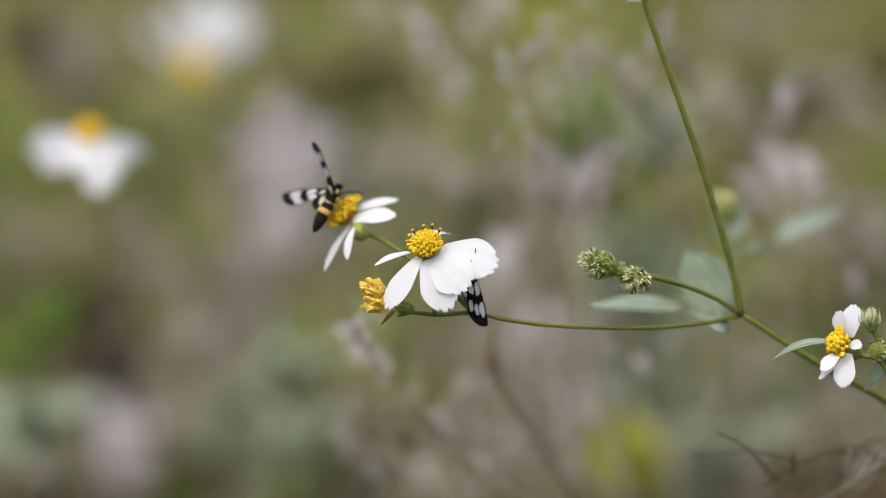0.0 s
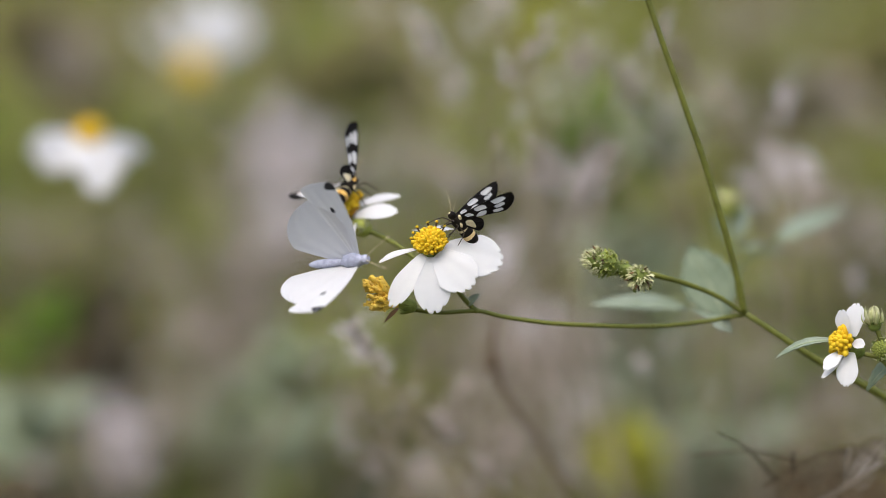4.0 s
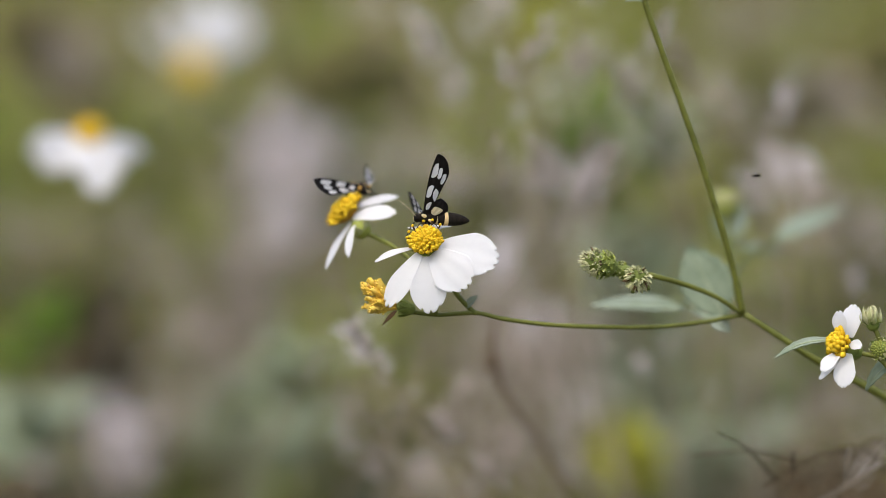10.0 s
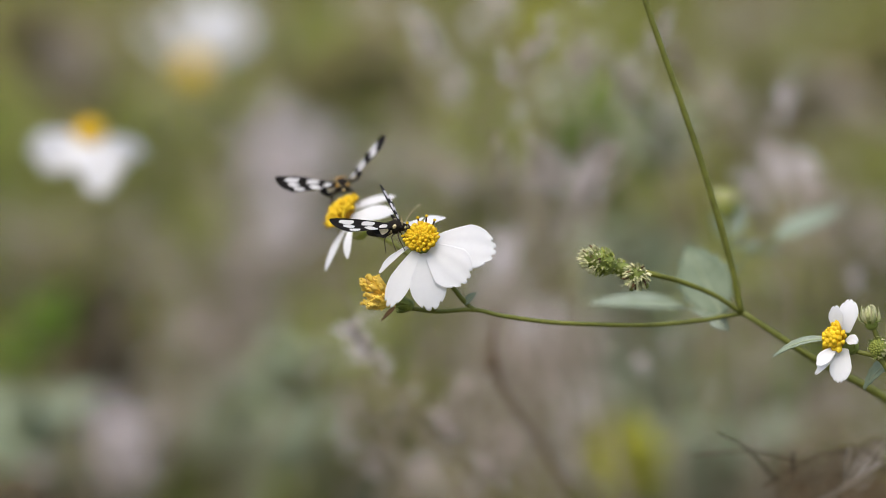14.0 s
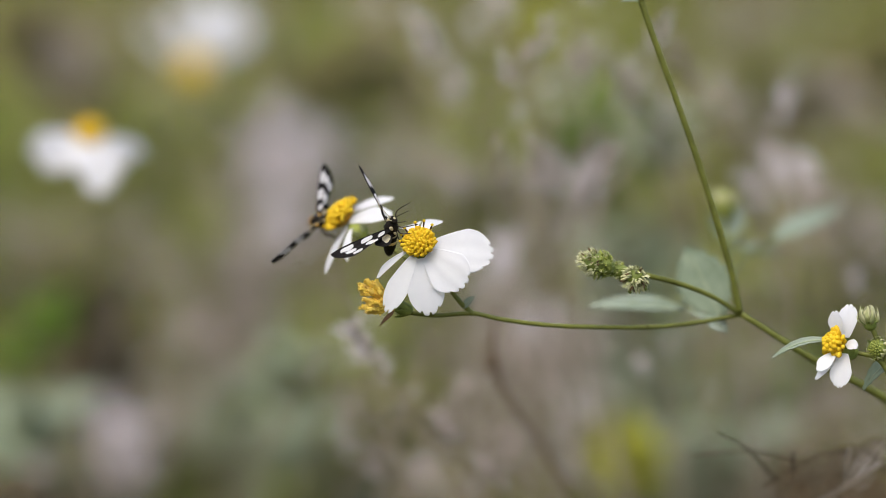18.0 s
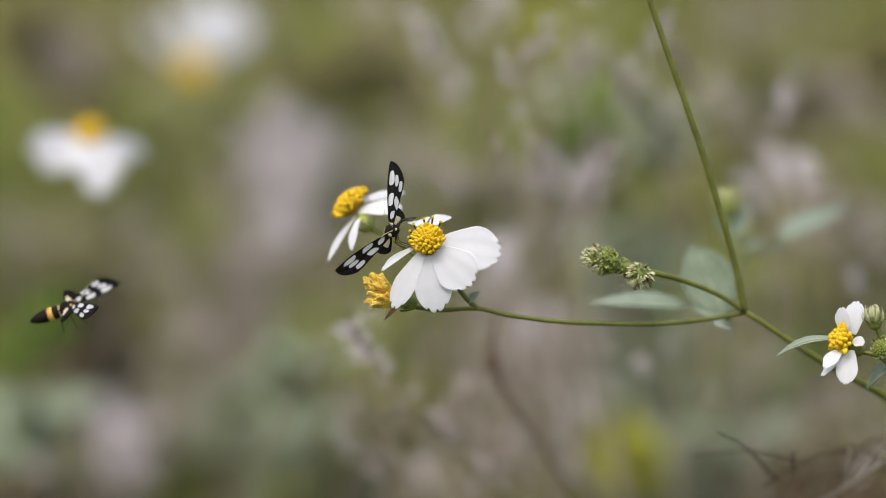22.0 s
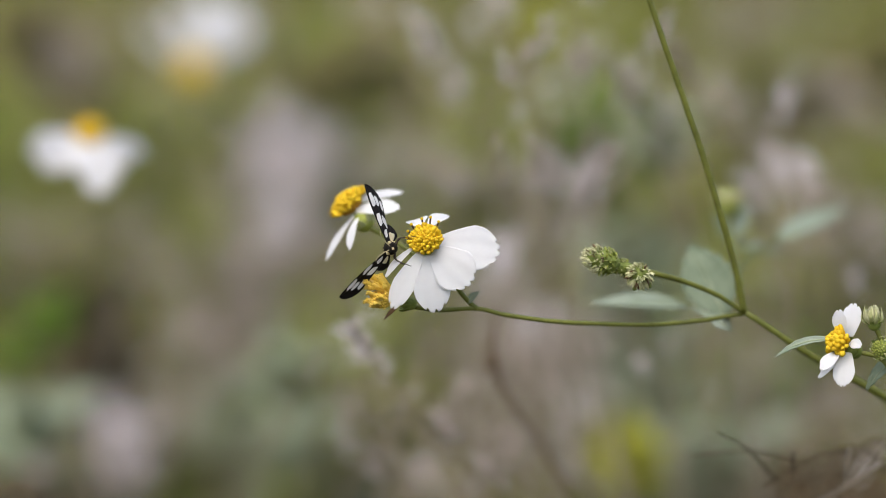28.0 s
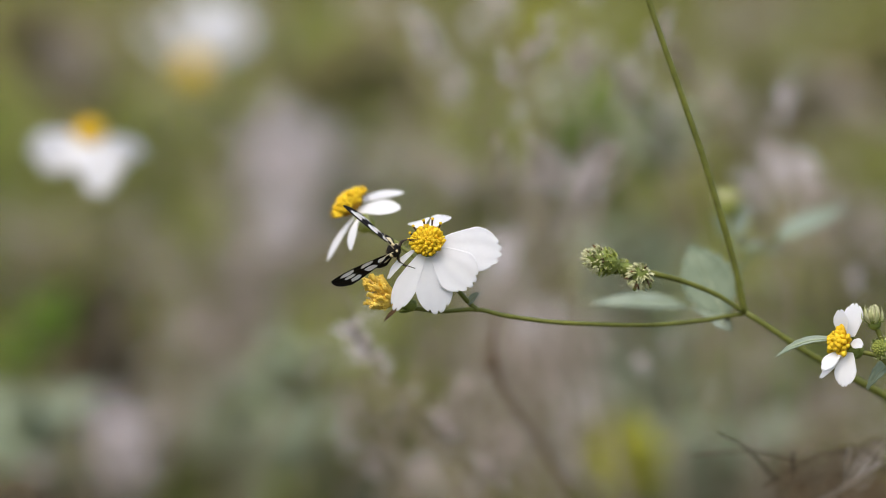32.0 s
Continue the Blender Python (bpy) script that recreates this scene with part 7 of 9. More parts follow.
    # the moth that leaves the flower behind and circles off
    walk(moth_far, [
        (0, pose(-0.02526, 0.017, 0.71217, 30.95, -58.44, 16.7)), (0.5, pose(-0.02484, 0.017, 0.71209, 30.95, -58.44, 16.7)),
        (1, pose(-0.02463, 0.017, 0.71167, 30.95, -58.44, 16.7)), (1.5, pose(-0.02547, 0.017, 0.71251, 30.95, -58.44, 16.7)),
        (2, pose(-0.02421, 0.017, 0.71335, 30.95, -58.44, 16.7)), (2.5, pose(-0.02379, 0.017, 0.7123, 30.95, -58.44, 16.7)),
        (3, pose(-0.02317, 0.017, 0.71298, -8, -36, 56)), (3.5, pose(-0.02149, 0.017, 0.71445, -12, -33, 58)),
        (5.5, pose(-0.02149, 0.017, 0.71361, -18.49, -26.39, 60.26)), (6, pose(-0.02312, 0.024, 0.713, -17.76, -2.32, 83.02)),
        (6.5, pose(-0.0215, 0.029, 0.7117, -19.34, 14.55, 74.95)), (7, pose(-0.0215, 0.029, 0.71248, -19.34, 14.55, 74.95)),
        (7.5, pose(-0.02066, 0.029, 0.71128, -19.34, 14.55, 74.95)), (8, pose(-0.02206, 0.035, 0.71233, -19.34, 14.55, 74.95)),
        (8.5, pose(-0.02193, 0.029, 0.71085, -19.34, 14.55, 74.95)), (9, pose(-0.02235, 0.029, 0.71167, -19.34, 14.55, 74.95)),
        (9.25, pose(-0.0216, 0.025, 0.71267, -23.25, 32.59, 76.88)), (9.5, pose(-0.01995, 0.026, 0.71207, -43.36, 65.74, 56.31)),
        (9.67, pose(-0.01957, 0.02567, 0.71265, -41.86, 35.27, 13.02)), (9.83, pose(-0.01919, 0.02533, 0.71323, -20.06, 12.02, -22.45)),
        (10, pose(-0.01881, 0.025, 0.71381, 10.2, 5.94, -62.1)), (10.5, pose(-0.01862, 0.024, 0.71393, 7.6, 14.63, -82.8)),
        (11, pose(-0.01931, 0.024, 0.71458, 7.6, 14.63, -82.8)), (11.5, pose(-0.01819, 0.024, 0.71498, 7.6, 14.63, -82.8)),
        (12, pose(-0.01946, 0.024, 0.71498, 7.6, 14.63, -82.8)), (12.5, pose(-0.01862, 0.024, 0.71498, 7.6, 14.63, -82.8)),
        (13, pose(-0.02128, 0.024, 0.71405, 7.6, 14.63, -82.8)), (13.5, pose(-0.02346, 0.024, 0.71351, 7.6, 14.63, -82.8)),
        (14, pose(-0.02338, 0.024, 0.71458, 7.6, 14.63, -82.8)), (14.5, pose(-0.02619, 0.024, 0.71266, 7.6, 14.63, -82.8)),
        (16.5, pose(-0.02804, 0.023, 0.71117, 32.42, 14.71, -66.8)), (17, pose(-0.02825, 0.023, 0.70907, 78.11, -1.17, -72.12)),
        (17.5, pose(-0.02846, 0.023, 0.70823, 78.11, -1.17, -72.12)), (18, pose(-0.02867, 0.023, 0.70655, 78.11, -1.17, -72.12)),
        (18.5, pose(-0.02867, 0.023, 0.70676, 78.11, -1.17, -72.12)), (19, pose(-0.02911, 0.023, 0.70144, 78.11, -1.17, -72.12)),
        (19.5, pose(-0.02867, 0.023, 0.70024, 78.11, -1.17, -72.12)), (20, pose(-0.02754, 0.023, 0.70197, 78.11, -1.17, -72.12)),
        (20.5, pose(-0.02741, 0.023, 0.70361, 78.11, -1.17, -72.12)), (20.8, pose(-0.03203, 0.012, 0.70463, 37.43, -42.88, -21.8)),
        (20.9, pose(-0.0292, 0.012, 0.71518, 45.49, -57.43, -26.57)), (21, pose(-0.04165, 0.008, 0.72721, 33.73, -47.8, -17.1)),
        (21.1, pose(-0.06196, 0.008, 0.73462, 39.38, -48.09, -21.8)), (21.2, pose(-0.05263, 0.008, 0.73258, 29.81, -25.88, -14.04)),
        (21.3, pose(-0.0382, 0.008, 0.72274, 35.63, -38.33, -18.43)), (21.4, pose(-0.03064, 0.01, 0.71205, 35.63, -38.33, -18.43)),
        (21.5, pose(-0.02743, 0.01, 0.71231, 35.63, -38.33, -18.43)), (21.6, pose(-0.03922, 0.008, 0.70626, 33, -35.26, -45)),
        (21.7, pose(-0.05787, 0.008, 0.70473, 38.77, -36.7, -26.57)), (21.8, pose(-0.06924, 0.008, 0.70728, 29.39, -19.99, -14.04)),
        (21.9, pose(-0.08499, 0.01, 0.70218, 37.76, -30.81, -26.57)), (22, pose(-0.08567, 0.014, 0.68646, 19.36, -15.43, -6.34)),
        (22.2, pose(-0.09003, 0.016, 0.69326, 26.75, -27.71, -23.2)), (22.4, pose(-0.08965, 0.016, 0.7092, 30.96, -41.81, -26.57)),
        (22.6, pose(-0.09055, 0.016, 0.70376, 29.99, -36.7, -26.57)), (22.8, pose(-0.09003, 0.016, 0.69961, 25.8, -25.09, -20.56)),
        (23, pose(-0.09405, 0.016, 0.70692, 25.35, -16.55, -9.16)), (23.2, pose(-0.09035, 0.018, 0.69688, 26.75, -27.71, -23.2)),
        (23.4, pose(-0.09118, 0.02, 0.69426, 25.58, -22.28, -20.56)), (23.6, pose(-0.09877, 0.024, 0.68687, 25.8, -25.09, -20.56)),
        (23.8, pose(-0.10271, 0.03, 0.65077, 25.41, -19.35, -20.56)), (24.1, pose(-0.11313, 0.036, 0.65188, 25.41, -19.35, -20.56)),
        (24.4, pose(-0.10588, 0, 0.66494, 25.8, -25.09, -20.56)), (24.6, pose(-0.08667, -0.03, 0.68712, 26.75, -27.71, -23.2)),
        (24.8, pose(-0.09106, -0.03, 0.70441, 27.55, -33.29, -23.2)), (25, pose(-0.08004, -0.03, 0.69703, 31.15, -31, -32.74)),
        (25.2, pose(-0.08571, -0.03, 0.68223, 23.51, -18.96, -13.24)), (25.4, pose(-0.10061, -0.03, 0.67628, 24.02, -25.1, -38.66)),
        (25.6, pose(-0.13359, 0, 0.66775, 27.54, -9.07, -95.4)), (25.8, pose(-0.15631, 0.048, 0.66163, 16.16, 2.75, -150.47)),
        (26, pose(-0.17904, 0.06, 0.65552, 0, 0, 153.43)), (28, pose(-0.34384, 0.14, 0.3601, 0, 0, 156.04)),
        (30, pose(-0.36472, 0.15, 0.00553, 0, 0, 156.04)), (32, pose(-0.36472, 0.15, 0.00553, 0, 0, 156.04)),
    ])
    walk(far_wings[0], [
        (0, pose(0.0009, 0.001, 0.0007, -179.52, 1.61, 106.72)), (0.5, pose(0.0009, 0.001, 0.0007, -170.59, 21.03, 114.78)),
        (1, pose(0.0009, 0.001, 0.0007, -175.33, 11.47, 112.35)), (1.5, pose(0.0009, 0.001, 0.0007, 179.8, -13.62, 90.83)),
        (2, pose(0.0009, 0.001, 0.0007, -173.43, 12.72, 117.62)), (2.5, pose(0.0009, 0.001, 0.0007, -170.31, 16.61, 120.85)),
        (2.75, pose(0.0009, 0.001, 0.0007, 126.02, 11.26, 120.75)), (3, pose(0.0009, 0.001, 0.0007, 52.29, 12.31, 110.33)),
        (3.25, pose(0.0009, 0.001, 0.0007, 115.12, -8.8, 127.98)), (3.5, pose(0.0009, 0.001, 0.0007, 164.92, -18.92, 105.38)),
        (5.5, pose(0.0009, 0.001, 0.0007, -178.92, 5.02, 102.13)), (5.67, pose(0.0009, 0.001, 0.0007, 131.02, 6.35, 107.64)),
        (5.83, pose(0.0009, 0.001, 0.0007, 80.81, 11.42, 110.16)), (6, pose(0.0009, 0.001, 0.0007, 29.62, 16.55, 107.75)),
        (6.5, pose(0.0009, 0.001, 0.0007, 1.2, -9.81, 125.84)), (7, pose(0.0009, 0.001, 0.0007, -1.38, 6.36, 131.06)),
        (7.5, pose(0.0009, 0.001, 0.0007, 10.05, 14.31, 105.91)), (8, pose(0.0009, 0.001, 0.0007, -20.92, -27.63, 139.48)),
        (8.5, pose(0.0009, 0.001, 0.0007, 3.93, 24.72, 115.12)), (9, pose(0.0009, 0.001, 0.0007, 23.11, 2.24, 161.93)),
        (9.17, pose(0.0009, 0.001, 0.0007, 59.37, -37.95, 156.24)), (9.33, pose(0.0009, 0.001, 0.0007, 136.7, -72.51, 100.31)),
        (9.5, pose(0.0009, 0.001, 0.0007, -136.59, -40.99, 34.74)), (9.75, pose(0.0009, 0.001, 0.0007, 113.52, -64.17, 124.91)),
        (10, pose(0.0009, 0.001, 0.0007, 60.29, -14.54, 155.42)), (10.5, pose(0.0009, 0.001, 0.0007, 9.8, 0.97, 153.96)),
        (10.75, pose(0.0009, 0.001, 0.0007, 43.92, 1.14, 170.06)), (11, pose(0.0009, 0.001, 0.0007, 76.97, -7.67, -176.43)),
        (11.25, pose(0.0009, 0.001, 0.0007, 44.43, 0.05, 173.12)), (11.5, pose(0.0009, 0.001, 0.0007, 11.09, 0.84, 160.17)),
        (12, pose(0.0009, 0.001, 0.0007, 5.14, -3.63, 160.56)), (12.5, pose(0.0009, 0.001, 0.0007, 11.29, 0.81, 161.04)),
        (13, pose(0.0009, 0.001, 0.0007, -1.74, -10.54, 149.62)), (13.5, pose(0.0009, 0.001, 0.0007, -16.08, -27.81, 147.94)),
        (14, pose(0.0009, 0.001, 0.0007, -6.34, -38.03, 124.31)), (14.5, pose(0.0009, 0.001, 0.0007, -1.09, -42.92, 114.58)),
        (15.17, pose(0.0009, 0.001, 0.0007, 62.26, -33.77, 104.09)), (15.83, pose(0.0009, 0.001, 0.0007, 117.14, -22.02, 108.16)),
        (16.5, pose(0.0009, 0.001, 0.0007, 169.7, -17.95, 120.51)), (17, pose(0.0009, 0.001, 0.0007, 109.01, -26.06, 105.72)),
        (17.5, pose(0.0009, 0.001, 0.0007, 108.07, -2.52, 110.45)), (18, pose(0.0009, 0.001, 0.0007, 105.54, -1.43, 118.07)),
        (18.5, pose(0.0009, 0.001, 0.0007, 91.48, -1.28, 150.15)), (19, pose(0.0009, 0.001, 0.0007, 99.35, -10.92, 132.07)),
        (19.5, pose(0.0009, 0.001, 0.0007, 94.38, -40.78, 143.53)), (20, pose(0.0009, 0.001, 0.0007, 107.21, -29.72, 111.44)),
        (20.5, pose(0.0009, 0.001, 0.0007, 86.1, -14.48, 161.98)), (20.65, pose(0.0009, 0.001, 0.0007, 137, -14.46, 104.57)),
        (20.8, pose(0.0009, 0.001, 0.0007, 168.63, 23.8, 63.51)), (20.9, pose(0.0009, 0.001, 0.0007, -179.53, -0.84, 60.78)),
        (21, pose(0.0009, 0.001, 0.0007, 133.55, 41.29, 32.1)), (21.1, pose(0.0009, 0.001, 0.0007, 170.31, 13.9, 54.61)),
        (21.2, pose(0.0009, 0.001, 0.0007, 167.89, 19.11, 56.77)), (21.3, pose(0.0009, 0.001, 0.0007, 167.69, 19.05, 56.24)),
        (21.4, pose(0.0009, 0.001, 0.0007, 173.22, 13.76, 63.45)), (21.5, pose(0.0009, 0.001, 0.0007, 175.58, 8.63, 62.74)),
        (21.6, pose(0.0009, 0.001, 0.0007, 171.21, 36.08, 75.29)), (21.7, pose(0.0009, 0.001, 0.0007, 166.92, 29.69, 64.86)),
        (21.8, pose(0.0009, 0.001, 0.0007, 155.15, 27.47, 44.89)), (21.9, pose(0.0009, 0.001, 0.0007, 175.3, 5.27, 48.15)),
        (22, pose(0.0009, 0.001, 0.0007, -127.46, 10.35, 48.26)), (22.2, pose(0.0009, 0.001, 0.0007, 177.22, 5.61, 63.63)),
        (22.4, pose(0.0009, 0.001, 0.0007, 169.25, 21.64, 62.76)), (22.6, pose(0.0009, 0.001, 0.0007, 172.29, 17.07, 65.24)),
        (22.8, pose(0.0009, 0.001, 0.0007, 174.9, 9.71, 62.09)), (23, pose(0.0009, 0.001, 0.0007, 176.24, 12.19, 72.71)),
        (23.2, pose(0.0009, 0.001, 0.0007, 177.66, 4.53, 62.61)), (23.4, pose(0.0009, 0.001, 0.0007, 178.75, 2.12, 59.55)),
        (23.6, pose(0.0009, 0.001, 0.0007, 178.98, 2.88, 70.45)), (23.8, pose(0.0009, 0.001, 0.0007, 177.04, 7.09, 67.25)),
        (24.1, pose(0.0009, 0.001, 0.0007, 178.84, 2.42, 64.32)), (24.4, pose(0.0009, 0.001, 0.0007, 177.83, 3.85, 60.53)),
        (24.6, pose(0.0009, 0.001, 0.0007, 177.82, 4.84, 65.71)), (24.8, pose(0.0009, 0.001, 0.0007, 172.22, 17.15, 65.13)),
        (25, pose(0.0009, 0.001, 0.0007, 170, -33.5, 107.71)), (25.1, pose(0.0009, 0.001, 0.0007, 174.91, -7.25, 80.53)),
        (25.2, pose(0.0009, 0.001, 0.0007, 167.29, 18.32, 54.34)), (25.4, pose(0.0009, 0.001, 0.0007, 178.52, 6.03, 76.16)),
        (26, pose(0.0009, 0.001, 0.0007, -171.07, -23.13, 68.19)), (28, pose(0.0009, 0.001, 0.0007, -162.13, -26.33, 53.98)),
        (29, pose(0.0009, 0.001, 0.0007, 152.21, -4.53, 39.49)), (30, pose(0.0009, 0.001, 0.0007, 103.62, 0, 14.03)),
        (32, pose(0.0009, 0.001, 0.0007, 103.62, 0, 14.03)),
    ])
    walk(far_wings[1], [
        (0, pose(-0.0004, 0.001, 0.00045, -178.99, 1.35, 126.81)), (0.5, pose(-0.0004, 0.001, 0.00045, -163.85, 16.54, 135.48)),
        (1, pose(-0.0004, 0.001, 0.00045, -171.66, 9.17, 132.63)), (1.5, pose(-0.0004, 0.001, 0.00045, 175.06, -12.71, 111.44)),
        (2, pose(-0.0004, 0.001, 0.00045, -169.45, 9.7, 137.87)), (2.5, pose(-0.0004, 0.001, 0.00045, -165.19, 12.31, 141.12)),
        (2.75, pose(-0.0004, 0.001, 0.00045, 130.39, 27.12, 133.86)), (3, pose(-0.0004, 0.001, 0.00045, 47.52, 27.76, 96.61)),
        (3.25, pose(-0.0004, 0.001, 0.00045, 115.17, 9.41, 136.48)), (3.5, pose(-0.0004, 0.001, 0.00045, 159.44, -12.72, 125.26)),
        (5.5, pose(-0.0004, 0.001, 0.00045, -177.26, 4.34, 122.27)), (5.67, pose(-0.0004, 0.001, 0.00045, 134.39, 21.19, 121.63)),
        (5.83, pose(-0.0004, 0.001, 0.00045, 79.45, 31.21, 106.48)), (6, pose(-0.0004, 0.001, 0.00045, 22.62, 25.48, 88.44)),
        (6.5, pose(-0.0004, 0.001, 0.00045, 4.52, -8.79, 105.52)), (7, pose(-0.0004, 0.001, 0.00045, -1.97, 19.36, 104.73)),
        (7.5, pose(-0.0004, 0.001, 0.00045, 4.44, 16.87, 85.22)), (8, pose(-0.0004, 0.001, 0.00045, -18.79, -7.93, 120.35)),
        (8.5, pose(-0.0004, 0.001, 0.00045, -5.37, 24.46, 93.01)), (9, pose(-0.0004, 0.001, 0.00045, 13.88, 28.13, 130.1)),
        (9.17, pose(-0.0004, 0.001, 0.00045, 64.66, -20.16, 145.5)), (9.33, pose(-0.0004, 0.001, 0.00045, 112.77, -55.59, 126.56)),
        (9.5, pose(-0.0004, 0.001, 0.00045, -154.46, -52.57, 58.97)), (9.75, pose(-0.0004, 0.001, 0.00045, 104.26, -45.08, 136.1)),
        (10, pose(-0.0004, 0.001, 0.00045, 61.29, 3.03, 145.61)), (10.5, pose(-0.0004, 0.001, 0.00045, 8.88, 4.26, 134.13)),
        (10.75, pose(-0.0004, 0.001, 0.00045, 41.83, 14.88, 155.23)), (11, pose(-0.0004, 0.001, 0.00045, 76.8, 11.9, 179.04)),
        (11.25, pose(-0.0004, 0.001, 0.00045, 42.62, 13.96, 158.48)), (11.5, pose(-0.0004, 0.001, 0.00045, 10.15, 4.58, 140.41)),
        (12, pose(-0.0004, 0.001, 0.00045, 6.08, -1.65, 140.55)), (12.5, pose(-0.0004, 0.001, 0.00045, 10.34, 4.62, 141.3)),
        (13, pose(-0.0004, 0.001, 0.00045, 2.02, -10.49, 129.19)), (13.5, pose(-0.0004, 0.001, 0.00045, -4.7, -31.49, 125.18)),
        (14, pose(-0.0004, 0.001, 0.00045, 9.41, -37.48, 98.85)), (14.5, pose(-0.0004, 0.001, 0.00045, 16.78, -40.12, 87.9)),
        (15.17, pose(-0.0004, 0.001, 0.00045, 66.31, -15.63, 94.53)), (15.83, pose(-0.0004, 0.001, 0.00045, 115.08, -3.94, 117.19)),
        (16.5, pose(-0.0004, 0.001, 0.00045, 164.16, -13.36, 140.83)), (17, pose(-0.0004, 0.001, 0.00045, 107.15, -6.95, 112.19)),
        (17.5, pose(-0.0004, 0.001, 0.00045, 108.86, 16.54, 116.83)), (18, pose(-0.0004, 0.001, 0.00045, 106.34, 17.9, 123.61)),
        (18.5, pose(-0.0004, 0.001, 0.00045, 91.56, 18.8, 150.69)), (19, pose(-0.0004, 0.001, 0.00045, 99.3, 8.9, 135.3)),
        (19.5, pose(-0.0004, 0.001, 0.00045, 93.55, -20.74, 145.14)), (20, pose(-0.0004, 0.001, 0.00045, 105.14, -10.42, 117.37)),
        (20.5, pose(-0.0004, 0.001, 0.00045, 86.2, 5.56, 160.64)), (20.65, pose(-0.0004, 0.001, 0.00045, 135.09, -0.44, 119.11)),
        (20.8, pose(-0.0004, 0.001, 0.00045, 178.03, 26.16, 85.53)), (20.9, pose(-0.0004, 0.001, 0.00045, -179.85, -0.95, 80.86)),
        (21, pose(-0.0004, 0.001, 0.00045, 151.17, 53.78, 55.69)), (21.1, pose(-0.0004, 0.001, 0.00045, 175.76, 16.36, 75.26)),
        (21.2, pose(-0.0004, 0.001, 0.00045, 175.44, 22.06, 78.01)), (21.3, pose(-0.0004, 0.001, 0.00045, 175.22, 22.07, 77.46)),
        (21.4, pose(-0.0004, 0.001, 0.00045, 178.46, 15.24, 84.14)), (21.5, pose(-0.0004, 0.001, 0.00045, 178.83, 9.62, 83.05)),
        (21.6, pose(-0.0004, 0.001, 0.00045, -173.84, 36.55, 100.27)), (21.7, pose(-0.0004, 0.001, 0.00045, 179.01, 32.19, 88.13)),
        (21.8, pose(-0.0004, 0.001, 0.00045, 166.6, 34.15, 67.01)), (21.9, pose(-0.0004, 0.001, 0.00045, 177.4, 6.56, 68.3)),
        (22, pose(-0.0004, 0.001, 0.00045, -126.96, -5.71, 60.38)), (22.2, pose(-0.0004, 0.001, 0.00045, 179.33, 6.22, 83.81)),
        (22.4, pose(-0.0004, 0.001, 0.00045, 177.73, 23.94, 84.42)), (22.6, pose(-0.0004, 0.001, 0.00045, 178.81, 18.65, 86.29)),
        (22.8, pose(-0.0004, 0.001, 0.00045, 178.57, 10.87, 82.47)), (23, pose(-0.0004, 0.001, 0.00045, -179.28, 12.73, 93.27)),
        (23.2, pose(-0.0004, 0.001, 0.00045, 179.36, 5.06, 82.76)), (23.4, pose(-0.0004, 0.001, 0.00045, 179.56, 2.42, 79.64)),
        (23.6, pose(-0.0004, 0.001, 0.00045, -179.97, 3.06, 90.56)), (23.8, pose(-0.0004, 0.001, 0.00045, 179.66, 7.67, 87.49)),
        (24.1, pose(-0.0004, 0.001, 0.00045, 179.74, 2.67, 84.42)), (24.4, pose(-0.0004, 0.001, 0.00045, 179.28, 4.36, 80.66)),
        (24.6, pose(-0.0004, 0.001, 0.00045, 179.62, 5.29, 85.86)), (24.8, pose(-0.0004, 0.001, 0.00045, 178.77, 18.75, 86.19)),
        (25, pose(-0.0004, 0.001, 0.00045, 158.38, -27.95, 130.22)), (25.1, pose(-0.0004, 0.001, 0.00045, 172.73, -5.06, 100.61)),
        (25.2, pose(-0.0004, 0.001, 0.00045, 174.56, 21.52, 75.44)), (25.4, pose(-0.0004, 0.001, 0.00045, -179.31, 6.17, 96.35)),
        (26, pose(-0.0004, 0.001, 0.00045, 179.95, -24.7, 90.12)), (28, pose(-0.0004, 0.001, 0.00045, -172.91, -30.73, 76.32)),
        (29, pose(-0.0004, 0.001, 0.00045, 152.27, 4.9, 57.24)), (30, pose(-0.0004, 0.001, 0.00045, 104.47, 19.49, 18.95)),
        (32, pose(-0.0004, 0.001, 0.00045, 104.47, 19.49, 18.95)),
    ])
